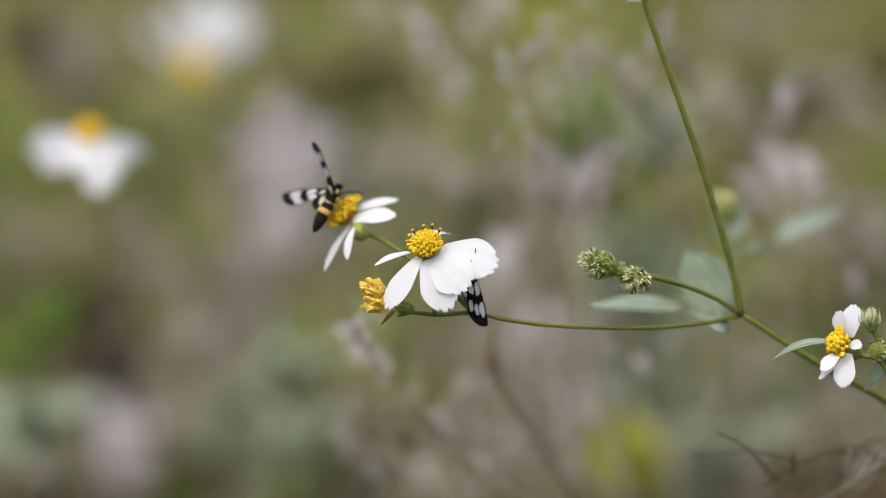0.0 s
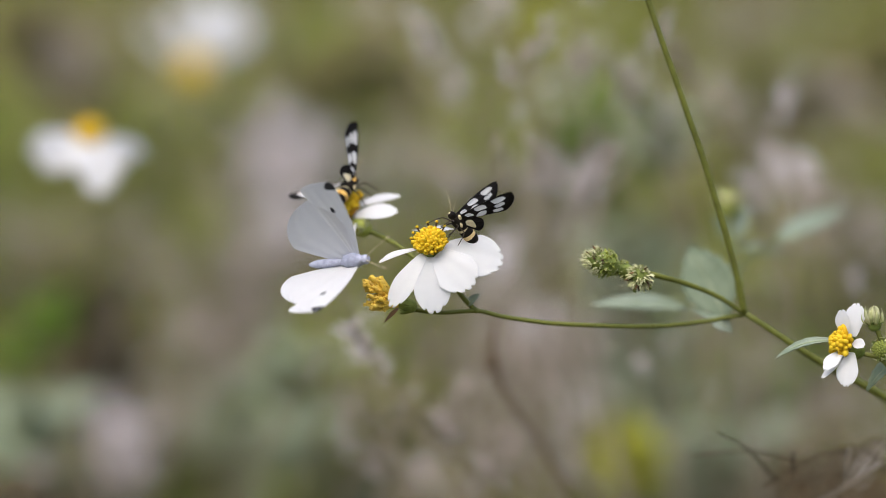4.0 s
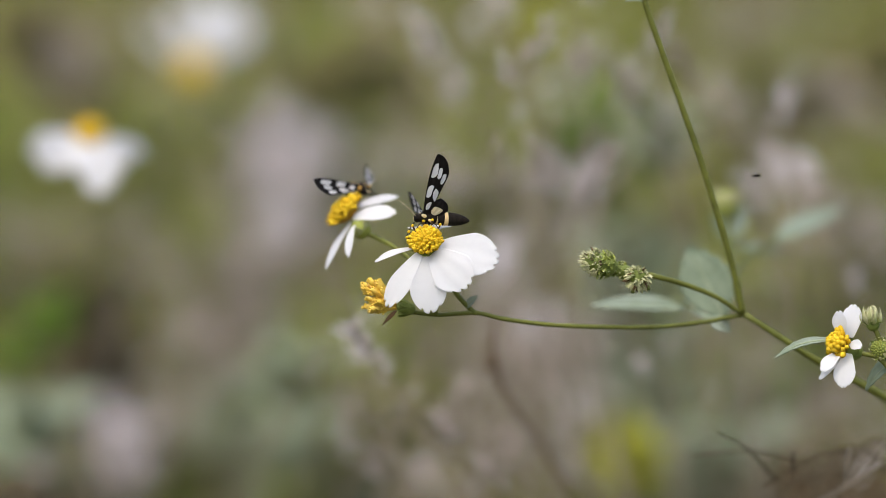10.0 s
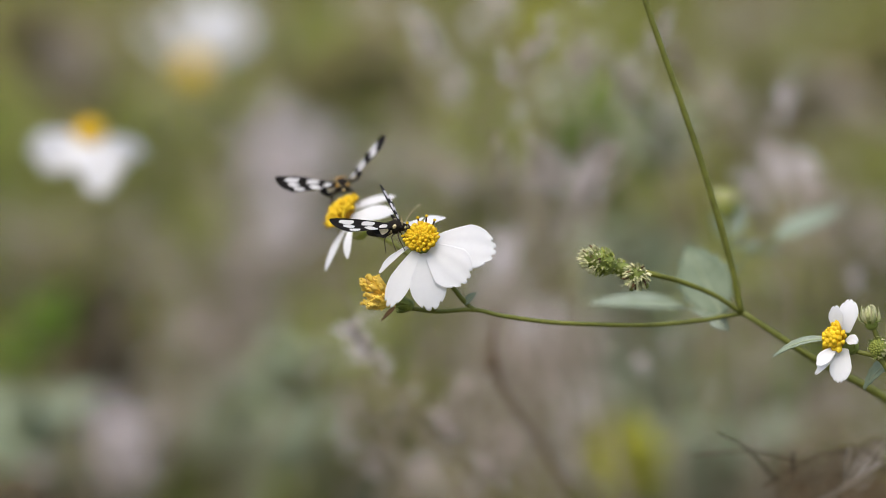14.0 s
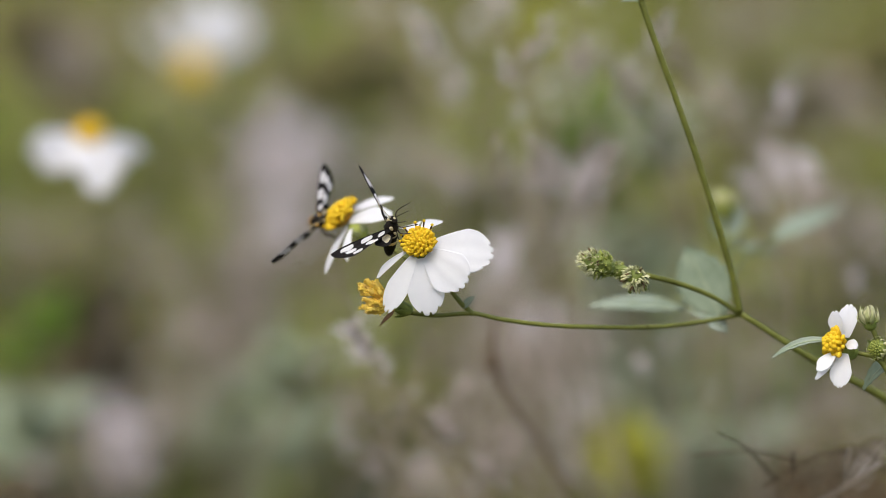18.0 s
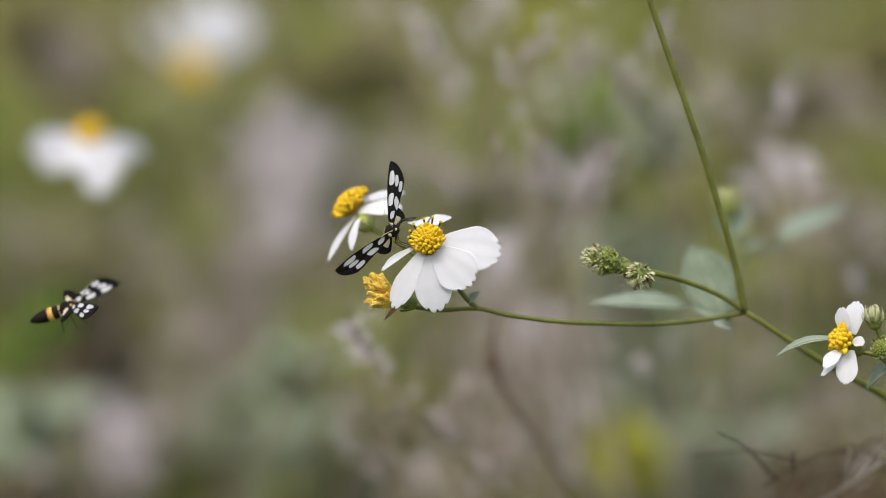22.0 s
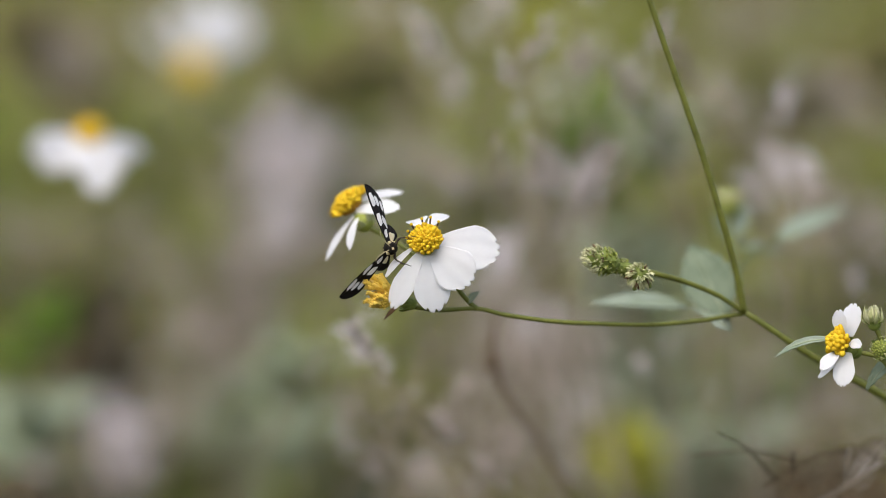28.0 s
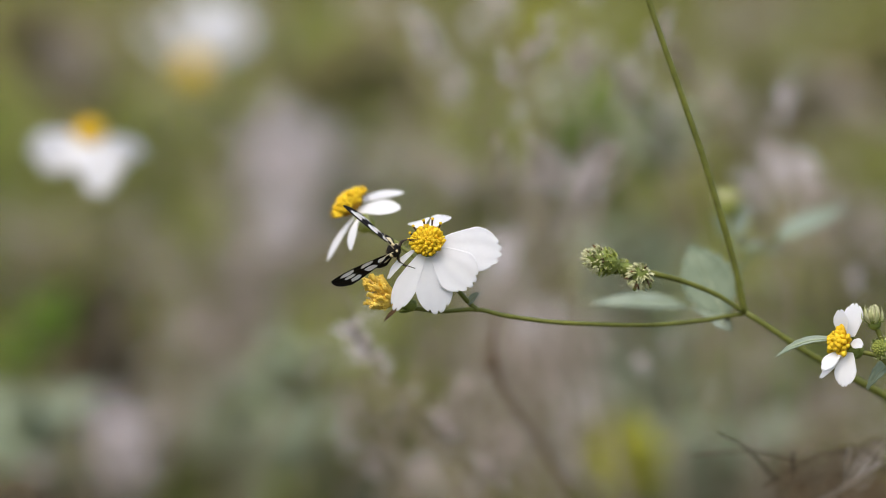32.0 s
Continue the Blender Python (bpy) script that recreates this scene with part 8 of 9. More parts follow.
    walk(far_wings[2], [
        (0, pose(0.0009, -0.001, 0.0007, -53.12, -10.25, 59.01)), (0.17, pose(0.0009, -0.001, 0.0007, -104.03, 11.4, 59.28)),
        (0.33, pose(0.0009, -0.001, 0.0007, -160.63, 24.54, 41.11)), (0.5, pose(0.0009, -0.001, 0.0007, 140.71, 16.8, 19.45)),
        (1, pose(0.0009, -0.001, 0.0007, 97.29, 6.09, 8.09)), (1.25, pose(0.0009, -0.001, 0.0007, 145.23, 5.6, 28.91)),
        (1.5, pose(0.0009, -0.001, 0.0007, -169.5, -9.86, 42.76)), (2, pose(0.0009, -0.001, 0.0007, 156.29, 15.84, 31.86)),
        (2.5, pose(0.0009, -0.001, 0.0007, 138.68, 20.26, 21.5)), (3, pose(0.0009, -0.001, 0.0007, 100.4, -15.96, -28.33)),
        (3.17, pose(0.0009, -0.001, 0.0007, 138.6, -1.31, 0.27)), (3.33, pose(0.0009, -0.001, 0.0007, -177.43, -7.7, 13.95)),
        (3.5, pose(0.0009, -0.001, 0.0007, -135.76, -27.18, 9)), (4.5, pose(0.0009, -0.001, 0.0007, -90.14, -36.84, -2.79)),
        (5.5, pose(0.0009, -0.001, 0.0007, -40.44, -32.73, -32.39)), (5.67, pose(0.0009, -0.001, 0.0007, 23.62, -45.29, -47.44)),
        (5.83, pose(0.0009, -0.001, 0.0007, 92.93, -39.39, -69.25)), (6, pose(0.0009, -0.001, 0.0007, 148.79, -22.43, -71.86)),
        (6.5, pose(0.0009, -0.001, 0.0007, 137.64, -52.92, -44.54)), (7, pose(0.0009, -0.001, 0.0007, -158.76, -24.05, -72.44)),
        (7.5, pose(0.0009, -0.001, 0.0007, 166.31, -9.13, -55.75)), (8, pose(0.0009, -0.001, 0.0007, 114.12, -41.05, -45.08)),
        (8.25, pose(0.0009, -0.001, 0.0007, 143.99, -15.51, -43.24)), (8.5, pose(0.0009, -0.001, 0.0007, -152.95, -19.09, -65.26)),
        (9, pose(0.0009, -0.001, 0.0007, -173.1, -57.79, -39.13)), (9.17, pose(0.0009, -0.001, 0.0007, -165, -45.9, -7.9)),
        (9.33, pose(0.0009, -0.001, 0.0007, -177.95, -70.83, 48.53)), (9.5, pose(0.0009, -0.001, 0.0007, 110.25, -65.3, 161.47)),
        (9.75, pose(0.0009, -0.001, 0.0007, 93.67, -41.13, -123.77)), (10, pose(0.0009, -0.001, 0.0007, 113.16, -21.09, -72.91)),
        (10.5, pose(0.0009, -0.001, 0.0007, 132.8, -17.97, -87.32)), (11, pose(0.0009, -0.001, 0.0007, 134.12, -22.72, -90.89)),
        (11.5, pose(0.0009, -0.001, 0.0007, 122.35, -22.32, -61.35)), (12, pose(0.0009, -0.001, 0.0007, 127, -29.49, -71.42)),
        (12.5, pose(0.0009, -0.001, 0.0007, 132.56, -17.29, -86.49)), (13, pose(0.0009, -0.001, 0.0007, 130.07, -34.08, -77.44)),
        (13.5, pose(0.0009, -0.001, 0.0007, 133.16, -14.7, -88.94)), (14, pose(0.0009, -0.001, 0.0007, 133.39, -17.26, -89.56)),
        (14.5, pose(0.0009, -0.001, 0.0007, 127.45, -13.77, -70.63)), (15.5, pose(0.0009, -0.001, 0.0007, 62.83, -8.94, -75.24)),
        (16.5, pose(0.0009, -0.001, 0.0007, -1.6, -10.95, -81.63)), (17, pose(0.0009, -0.001, 0.0007, 34.7, -63.97, -101.89)),
        (17.5, pose(0.0009, -0.001, 0.0007, 57.76, -36.02, -85.24)), (18, pose(0.0009, -0.001, 0.0007, 11.92, -41.18, -69.29)),
        (18.5, pose(0.0009, -0.001, 0.0007, -5.37, -45.08, -49.51)), (18.75, pose(0.0009, -0.001, 0.0007, 35.72, -34.8, -63.83)),
        (19, pose(0.0009, -0.001, 0.0007, 68.9, -20.02, -66.74)), (19.5, pose(0.0009, -0.001, 0.0007, 67.05, -16.65, -75.54)),
        (20, pose(0.0009, -0.001, 0.0007, 65.09, -12.84, -88.36)), (20.5, pose(0.0009, -0.001, 0.0007, 47.29, -51.47, -97.98)),
        (20.8, pose(0.0009, -0.001, 0.0007, 3.17, -57.39, -93.77)), (20.9, pose(0.0009, -0.001, 0.0007, 5.99, -47.11, -98.15)),
        (21, pose(0.0009, -0.001, 0.0007, 17.8, -42.36, -115.48)), (21.1, pose(0.0009, -0.001, 0.0007, -15.66, -75.51, -73.85)),
        (21.2, pose(0.0009, -0.001, 0.0007, 17.76, -30.73, -122.07)), (21.3, pose(0.0009, -0.001, 0.0007, 18.53, -64.42, -110.38)),
        (21.4, pose(0.0009, -0.001, 0.0007, 19.57, -61.28, -112.06)), (21.5, pose(0.0009, -0.001, 0.0007, 26.49, -51.13, -122.62)),
        (21.6, pose(0.0009, -0.001, 0.0007, 0.06, -37.49, -90.11)), (21.7, pose(0.0009, -0.001, 0.0007, 12.99, -38.38, -110.39)),
        (21.8, pose(0.0009, -0.001, 0.0007, 31.1, -18.22, -152.6)), (21.85, pose(0.0009, -0.001, 0.0007, 26.55, -47, -130.27)),
        (21.9, pose(0.0009, -0.001, 0.0007, -12.71, -68.39, -76.36)), (21.95, pose(0.0009, -0.001, 0.0007, 9.86, -35.39, -67.52)),
        (22, pose(0.0009, -0.001, 0.0007, 32.61, -6.88, -48.64)), (22.1, pose(0.0009, -0.001, 0.0007, 15.68, -22.49, -74.03)),
        (22.2, pose(0.0009, -0.001, 0.0007, 5.7, -43.5, -98.25)), (22.4, pose(0.0009, -0.001, 0.0007, -4.26, -48.88, -84.35)),
        (22.6, pose(0.0009, -0.001, 0.0007, -4.08, -48.38, -84.54)), (22.8, pose(0.0009, -0.001, 0.0007, 10.54, -29.24, -110.85)),
        (22.87, pose(0.0009, -0.001, 0.0007, 83.35, -81, 171.37)), (22.93, pose(0.0009, -0.001, 0.0007, 169.96, -31.42, 79.85)),
        (23, pose(0.0009, -0.001, 0.0007, 170.54, 27.05, 69.88)), (23.07, pose(0.0009, -0.001, 0.0007, 175.32, -26.28, 78.16)),
        (23.13, pose(0.0009, -0.001, 0.0007, 162.16, -79.51, 98.16)), (23.2, pose(0.0009, -0.001, 0.0007, 8.99, -46, -102.41)),
        (23.4, pose(0.0009, -0.001, 0.0007, 12.71, -39.23, -109.63)), (23.6, pose(0.0009, -0.001, 0.0007, 7.32, -21.6, -109.24)),
        (23.8, pose(0.0009, -0.001, 0.0007, 8.15, -40.9, -102.34)), (24.1, pose(0.0009, -0.001, 0.0007, 13.44, -35.88, -112.17)),
        (24.4, pose(0.0009, -0.001, 0.0007, 10.72, -43.17, -105.46)), (24.6, pose(0.0009, -0.001, 0.0007, 3.53, -47.45, -94.79)),
        (24.8, pose(0.0009, -0.001, 0.0007, 6.14, -41.46, -99.23)), (25, pose(0.0009, -0.001, 0.0007, 13.61, -52.65, -106.93)),
        (25.2, pose(0.0009, -0.001, 0.0007, 15.6, -24.02, -124.45)), (25.4, pose(0.0009, -0.001, 0.0007, -1.54, -34.73, -87.29)),
        (26, pose(0.0009, -0.001, 0.0007, 8.93, -23.13, -111.81)), (28, pose(0.0009, -0.001, 0.0007, 17.87, -26.33, -126.02)),
        (30, pose(0.0009, -0.001, 0.0007, 0, 0, -146.1)), (32, pose(0.0009, -0.001, 0.0007, 0, 0, -146.1)),
    ])
    walk(far_wings[3], [
        (0, pose(-0.0004, -0.001, 0.00045, -48.95, -25.94, 45.76)), (0.17, pose(-0.0004, -0.001, 0.00045, -103.89, -8.1, 64.1)),
        (0.33, pose(-0.0004, -0.001, 0.00045, -153.6, 16.65, 60.88)), (0.5, pose(-0.0004, -0.001, 0.00045, 147.6, 28.66, 37.08)),
        (1, pose(-0.0004, -0.001, 0.00045, 98.07, 26, 10.87)), (1.25, pose(-0.0004, -0.001, 0.00045, 148.57, 16.65, 46.04)),
        (1.5, pose(-0.0004, -0.001, 0.00045, -173.54, -12.86, 63.02)), (2, pose(-0.0004, -0.001, 0.00045, 162.98, 22.9, 51.81)),
        (2.5, pose(-0.0004, -0.001, 0.00045, 146.7, 32.54, 39.32)), (3, pose(-0.0004, -0.001, 0.00045, 100.02, 3.81, -24.77)),
        (3.17, pose(-0.0004, -0.001, 0.00045, 140.02, 11.86, 15.53)), (3.33, pose(-0.0004, -0.001, 0.00045, 179.75, -8.11, 34.23)),
        (3.5, pose(-0.0004, -0.001, 0.00045, -146.23, -39.94, 27.72)), (4.5, pose(-0.0004, -0.001, 0.00045, -90.2, -56.92, -2.7)),
        (5.5, pose(-0.0004, -0.001, 0.00045, -27.05, -44.04, -53.7)), (5.67, pose(-0.0004, -0.001, 0.00045, 38.28, -34.8, -69.96)),
        (5.83, pose(-0.0004, -0.001, 0.00045, 92.4, -19.33, -68.18)), (6, pose(-0.0004, -0.001, 0.00045, 143.69, -11.18, -54.44)),
        (6.5, pose(-0.0004, -0.001, 0.00045, 124.2, -37.57, -25.87)), (7, pose(-0.0004, -0.001, 0.00045, -157.64, -26.3, -55.61)),
        (7.5, pose(-0.0004, -0.001, 0.00045, 164.06, -3.94, -36.21)), (8, pose(-0.0004, -0.001, 0.00045, 107.98, -2.07, -19.93)),
        (8.25, pose(-0.0004, -0.001, 0.00045, 141.33, -3.25, -27.09)), (8.5, pose(-0.0004, -0.001, 0.00045, -160.91, -27.05, -45.17)),
        (9, pose(-0.0004, -0.001, 0.00045, 179.81, -38.6, -24.42)), (9.17, pose(-0.0004, -0.001, 0.00045, 173.43, -47.42, 21.45)),
        (9.33, pose(-0.0004, -0.001, 0.00045, 136.33, -63.02, 97.67)), (9.5, pose(-0.0004, -0.001, 0.00045, 102, -45.95, 171.31)),
        (9.75, pose(-0.0004, -0.001, 0.00045, 92.96, -21.08, -122.42)), (10, pose(-0.0004, -0.001, 0.00045, 111.55, -2.49, -65.14)),
        (10.5, pose(-0.0004, -0.001, 0.00045, 130.33, -2.87, -73.81)), (11, pose(-0.0004, -0.001, 0.00045, 130.4, -7.78, -76.93)),
        (11.5, pose(-0.0004, -0.001, 0.00045, 119.8, -5.07, -50.72)), (12, pose(-0.0004, -0.001, 0.00045, 122.51, -12.92, -59.18)),
        (12.5, pose(-0.0004, -0.001, 0.00045, 130.26, -2.15, -73.05)), (13, pose(-0.0004, -0.001, 0.00045, 124.09, -17.98, -64)),
        (13.5, pose(-0.0004, -0.001, 0.00045, 131.43, 0.23, -75.35)), (14, pose(-0.0004, -0.001, 0.00045, 131.04, -2.31, -75.91)),
        (14.5, pose(-0.0004, -0.001, 0.00045, 126.24, 2.36, -58.57)), (15.5, pose(-0.0004, -0.001, 0.00045, 62.83, 8.96, -84.37)),
        (16.5, pose(-0.0004, -0.001, 0.00045, 2.3, -10.82, -102.09)), (17, pose(-0.0004, -0.001, 0.00045, 56.41, -49.3, -127.55)),
        (17.5, pose(-0.0004, -0.001, 0.00045, 62.94, -18.5, -96.38)), (18, pose(-0.0004, -0.001, 0.00045, 26.81, -34.4, -93.32)),
        (18.5, pose(-0.0004, -0.001, 0.00045, 14.45, -43.45, -77.6)), (18.75, pose(-0.0004, -0.001, 0.00045, 44.11, -21.8, -81.31)),
        (19, pose(-0.0004, -0.001, 0.00045, 70.23, -1.18, -73.84)), (19.5, pose(-0.0004, -0.001, 0.00045, 68.05, 1.94, -83.24)),
        (20, pose(-0.0004, -0.001, 0.00045, 65.64, 5.45, -96.72)), (20.5, pose(-0.0004, -0.001, 0.00045, 58.83, -35.28, -114.56)),
        (20.8, pose(-0.0004, -0.001, 0.00045, 30.52, -51.34, -127.05)), (20.9, pose(-0.0004, -0.001, 0.00045, 25.18, -41.59, -125.32)),
        (21, pose(-0.0004, -0.001, 0.00045, 32.23, -33.73, -138.63)), (21.1, pose(-0.0004, -0.001, 0.00045, 48.16, -68.83, -140.14)),
        (21.2, pose(-0.0004, -0.001, 0.00045, 27.25, -22.95, -142.87)), (21.3, pose(-0.0004, -0.001, 0.00045, 46.97, -53.13, -143.24)),
        (21.4, pose(-0.0004, -0.001, 0.00045, 44.97, -50.21, -142.43)), (21.5, pose(-0.0004, -0.001, 0.00045, 43.35, -39.43, -146.07)),
        (21.6, pose(-0.0004, -0.001, 0.00045, 14.81, -34.84, -114.84)), (21.7, pose(-0.0004, -0.001, 0.00045, 26.38, -31.51, -133.49)),
        (21.8, pose(-0.0004, -0.001, 0.00045, 34.93, -7.19, -169.84)), (21.85, pose(-0.0004, -0.001, 0.00045, 41.38, -35.61, -152.47)),
        (21.9, pose(-0.0004, -0.001, 0.00045, 34.08, -64.29, -126.9)), (21.95, pose(-0.0004, -0.001, 0.00045, 22.33, -29.74, -90.45)),
        (22, pose(-0.0004, -0.001, 0.00045, 33.02, 4.08, -65.5)), (22.1, pose(-0.0004, -0.001, 0.00045, 22.35, -15.88, -94.14)),
        (22.2, pose(-0.0004, -0.001, 0.00045, 22.84, -38.45, -124.11)), (22.4, pose(-0.0004, -0.001, 0.00045, 17.98, -46.41, -114.13)),
        (22.6, pose(-0.0004, -0.001, 0.00045, 17.76, -45.92, -114.04)), (22.8, pose(-0.0004, -0.001, 0.00045, 20.32, -23.83, -132.5)),
        (22.87, pose(-0.0004, -0.001, 0.00045, 87.86, -60.97, 166.67)), (22.93, pose(-0.0004, -0.001, 0.00045, 159.23, -26.01, 101.95)),
        (23, pose(-0.0004, -0.001, 0.00045, -178.78, 28.52, 92.55)), (23.07, pose(-0.0004, -0.001, 0.00045, 166.12, -23, 99.99)),
        (23.13, pose(-0.0004, -0.001, 0.00045, 113.96, -64.74, 148.14)), (23.2, pose(-0.0004, -0.001, 0.00045, 26.96, -39.66, -128.55)),
        (23.4, pose(-0.0004, -0.001, 0.00045, 26.53, -32.38, -132.99)), (23.6, pose(-0.0004, -0.001, 0.00045, 14.45, -17.76, -130.19)),
        (23.8, pose(-0.0004, -0.001, 0.00045, 23.51, -35.32, -126.96)), (24.1, pose(-0.0004, -0.001, 0.00045, 25.63, -29.07, -134.64)),
        (24.4, pose(-0.0004, -0.001, 0.00045, 26.82, -36.58, -130.31)), (24.6, pose(-0.0004, -0.001, 0.00045, 23.4, -42.65, -122.57)),
        (24.8, pose(-0.0004, -0.001, 0.00045, 22.11, -36.46, -124.35)), (25, pose(-0.0004, -0.001, 0.00045, 34.62, -44.24, -134.7)),
        (25.2, pose(-0.0004, -0.001, 0.00045, 22.83, -17.33, -144.72)), (25.4, pose(-0.0004, -0.001, 0.00045, 12.01, -32.86, -111.41)),
        (26, pose(-0.0004, -0.001, 0.00045, 16.49, -18.66, -132.78)), (28, pose(-0.0004, -0.001, 0.00045, 25.71, -18.79, -146.22)),
        (30, pose(-0.0004, -0.001, 0.00045, 0, 0, -166.18)), (32, pose(-0.0004, -0.001, 0.00045, 0, 0, -166.18)),
    ])
    # the passing white butterfly
    walk(butterfly, [
        (0, pose(-0.06139, 0.004, 0.8701, -25.37, 54.2, -146.31)), (2.4, pose(-0.04617, 0.004, 0.78892, -28.9, 53.3, -153.43)),
        (2.6, pose(-0.05746, 0.004, 0.75531, -32.47, 25.38, -161.57)), (2.65, pose(-0.07592, 0.004, 0.75118, -7.6, 53.02, -124.73)),
        (2.7, pose(-0.09437, 0.004, 0.74706, 50.2, 54.2, -56.31)), (2.8, pose(-0.08296, 0.004, 0.73691, 43.25, 12.9, -13.24)),
        (2.9, pose(-0.05759, 0.004, 0.70901, 24.75, 5.88, -11.89)), (3, pose(-0.05325, 0.004, 0.70183, 12.41, -8.74, -5.89)),
        (3.1, pose(-0.0449, 0.004, 0.69696, 18.9, -5.98, -6.01)), (3.2, pose(-0.03539, 0.004, 0.69378, 19.1, -12.45, -6.34)),
        (3.3, pose(-0.03032, 0.004, 0.69252, 19.1, -12.45, -6.34)), (3.4, pose(-0.02841, 0.004, 0.70203, 19.1, -12.45, -6.34)),
        (3.5, pose(-0.02113, -0.004, 0.70138, 78.03, 0, -30.47)), (3.9, pose(-0.01919, -0.006, 0.69639, 78.03, 0, -30.47)),
        (4.4, pose(-0.03301, -0.004, 0.71388, 58.52, -54.74, -45)), (4.9, pose(-0.04912, 0.04, 0.76491, 17.56, -62.75, 33.69)),
        (5.3, pose(-0.04343, 0.12, 0.84391, 7.4, -37.99, 38.66)), (12, pose(0.08046, 0.3, 0.94003, 7.19, -17.35, 38.66)),
        (16.8, pose(0.07563, 0.3, 0.91102, -16.71, -10.2, 108.7)), (21.6, pose(0.07079, 0.3, 0.88201, -19.24, 13.93, 172.87)),
        (22.3, pose(0.03404, 0.3, 0.79594, -18.96, 0, 173.66)), (22.6, pose(0.02437, 0.3, 0.794, -18.96, 0, 173.66)),
        (22.8, pose(0.01083, 0.3, 0.79594, -19.68, -12.45, 173.66)), (23.4, pose(-0.05493, 0.3, 0.86267, -23.29, -34.48, 164.05)),
        (32, pose(-0.29882, 0.4, 0.98954, -20.08, -15.36, 164.05)),
    ])
    walk(white_wings[0], [
        (0, pose(0.0008, 0.001, -0.0003, 152.86, -87.65, 117.16)), (2.4, pose(0.0008, 0.001, -0.0003, -78.19, -71.67, -11.23)),
        (2.6, pose(0.0008, 0.001, -0.0003, -106.66, -62.96, 14.92)), (2.65, pose(0.0008, 0.001, -0.0003, -161.95, -18.62, 93.6)),
        (2.7, pose(0.0008, 0.001, -0.0003, -149.02, 38.11, 134.21)), (2.8, pose(0.0008, 0.001, -0.0003, 177.05, -16.23, 100.43)),
        (2.9, pose(0.0008, 0.001, -0.0003, -168.46, 24.91, 115.87)), (3, pose(0.0008, 0.001, -0.0003, 90.81, 29.4, 70.24)),
        (3.1, pose(0.0008, 0.001, -0.0003, 178.12, 10.02, 79.31)), (3.2, pose(0.0008, 0.001, -0.0003, 179.82, 1.06, 80.38)),
        (3.3, pose(0.0008, 0.001, -0.0003, 179.14, 2.43, 70.43)), (3.4, pose(0.0008, 0.001, -0.0003, -179.41, 8.3, 94.08)),
        (3.45, pose(0.0008, 0.001, -0.0003, -179.47, -27.47, 91.03)), (3.5, pose(0.0008, 0.001, -0.0003, -175.63, -63.16, 85.1)),
        (3.9, pose(0.0008, 0.001, -0.0003, -177.75, -55.76, 87.28)), (4.15, pose(0.0008, 0.001, -0.0003, 177.71, -13.48, 72.76)),
        (4.4, pose(0.0008, 0.001, -0.0003, 162.04, 26.11, 53.62)), (4.65, pose(0.0008, 0.001, -0.0003, -177.77, -23.49, 68.44)),
        (4.9, pose(0.0008, 0.001, -0.0003, -150.86, -74.93, 60)), (5.3, pose(0.0008, 0.001, -0.0003, 99.12, -66.71, 171.62)),
        (12, pose(0.0008, 0.001, -0.0003, 140.37, -46.79, 138.65)), (21.6, pose(0.0008, 0.001, -0.0003, -110.51, -58.51, 17.69)),
        (21.95, pose(0.0008, 0.001, -0.0003, -168.41, -19.73, 55.84)), (22.3, pose(0.0008, 0.001, -0.0003, 159.35, 27.61, 50.88)),
        (22.6, pose(0.0008, 0.001, -0.0003, 166.32, 25.45, 60.47)), (22.8, pose(0.0008, 0.001, -0.0003, 169.97, 29.71, 70.36)),
        (23.1, pose(0.0008, 0.001, -0.0003, -172.42, -3, 58.74)), (23.4, pose(0.0008, 0.001, -0.0003, -145.15, -29.14, 34.96)),
        (32, pose(0.0008, 0.001, -0.0003, -117.62, -38.63, 18.09)),
    ])
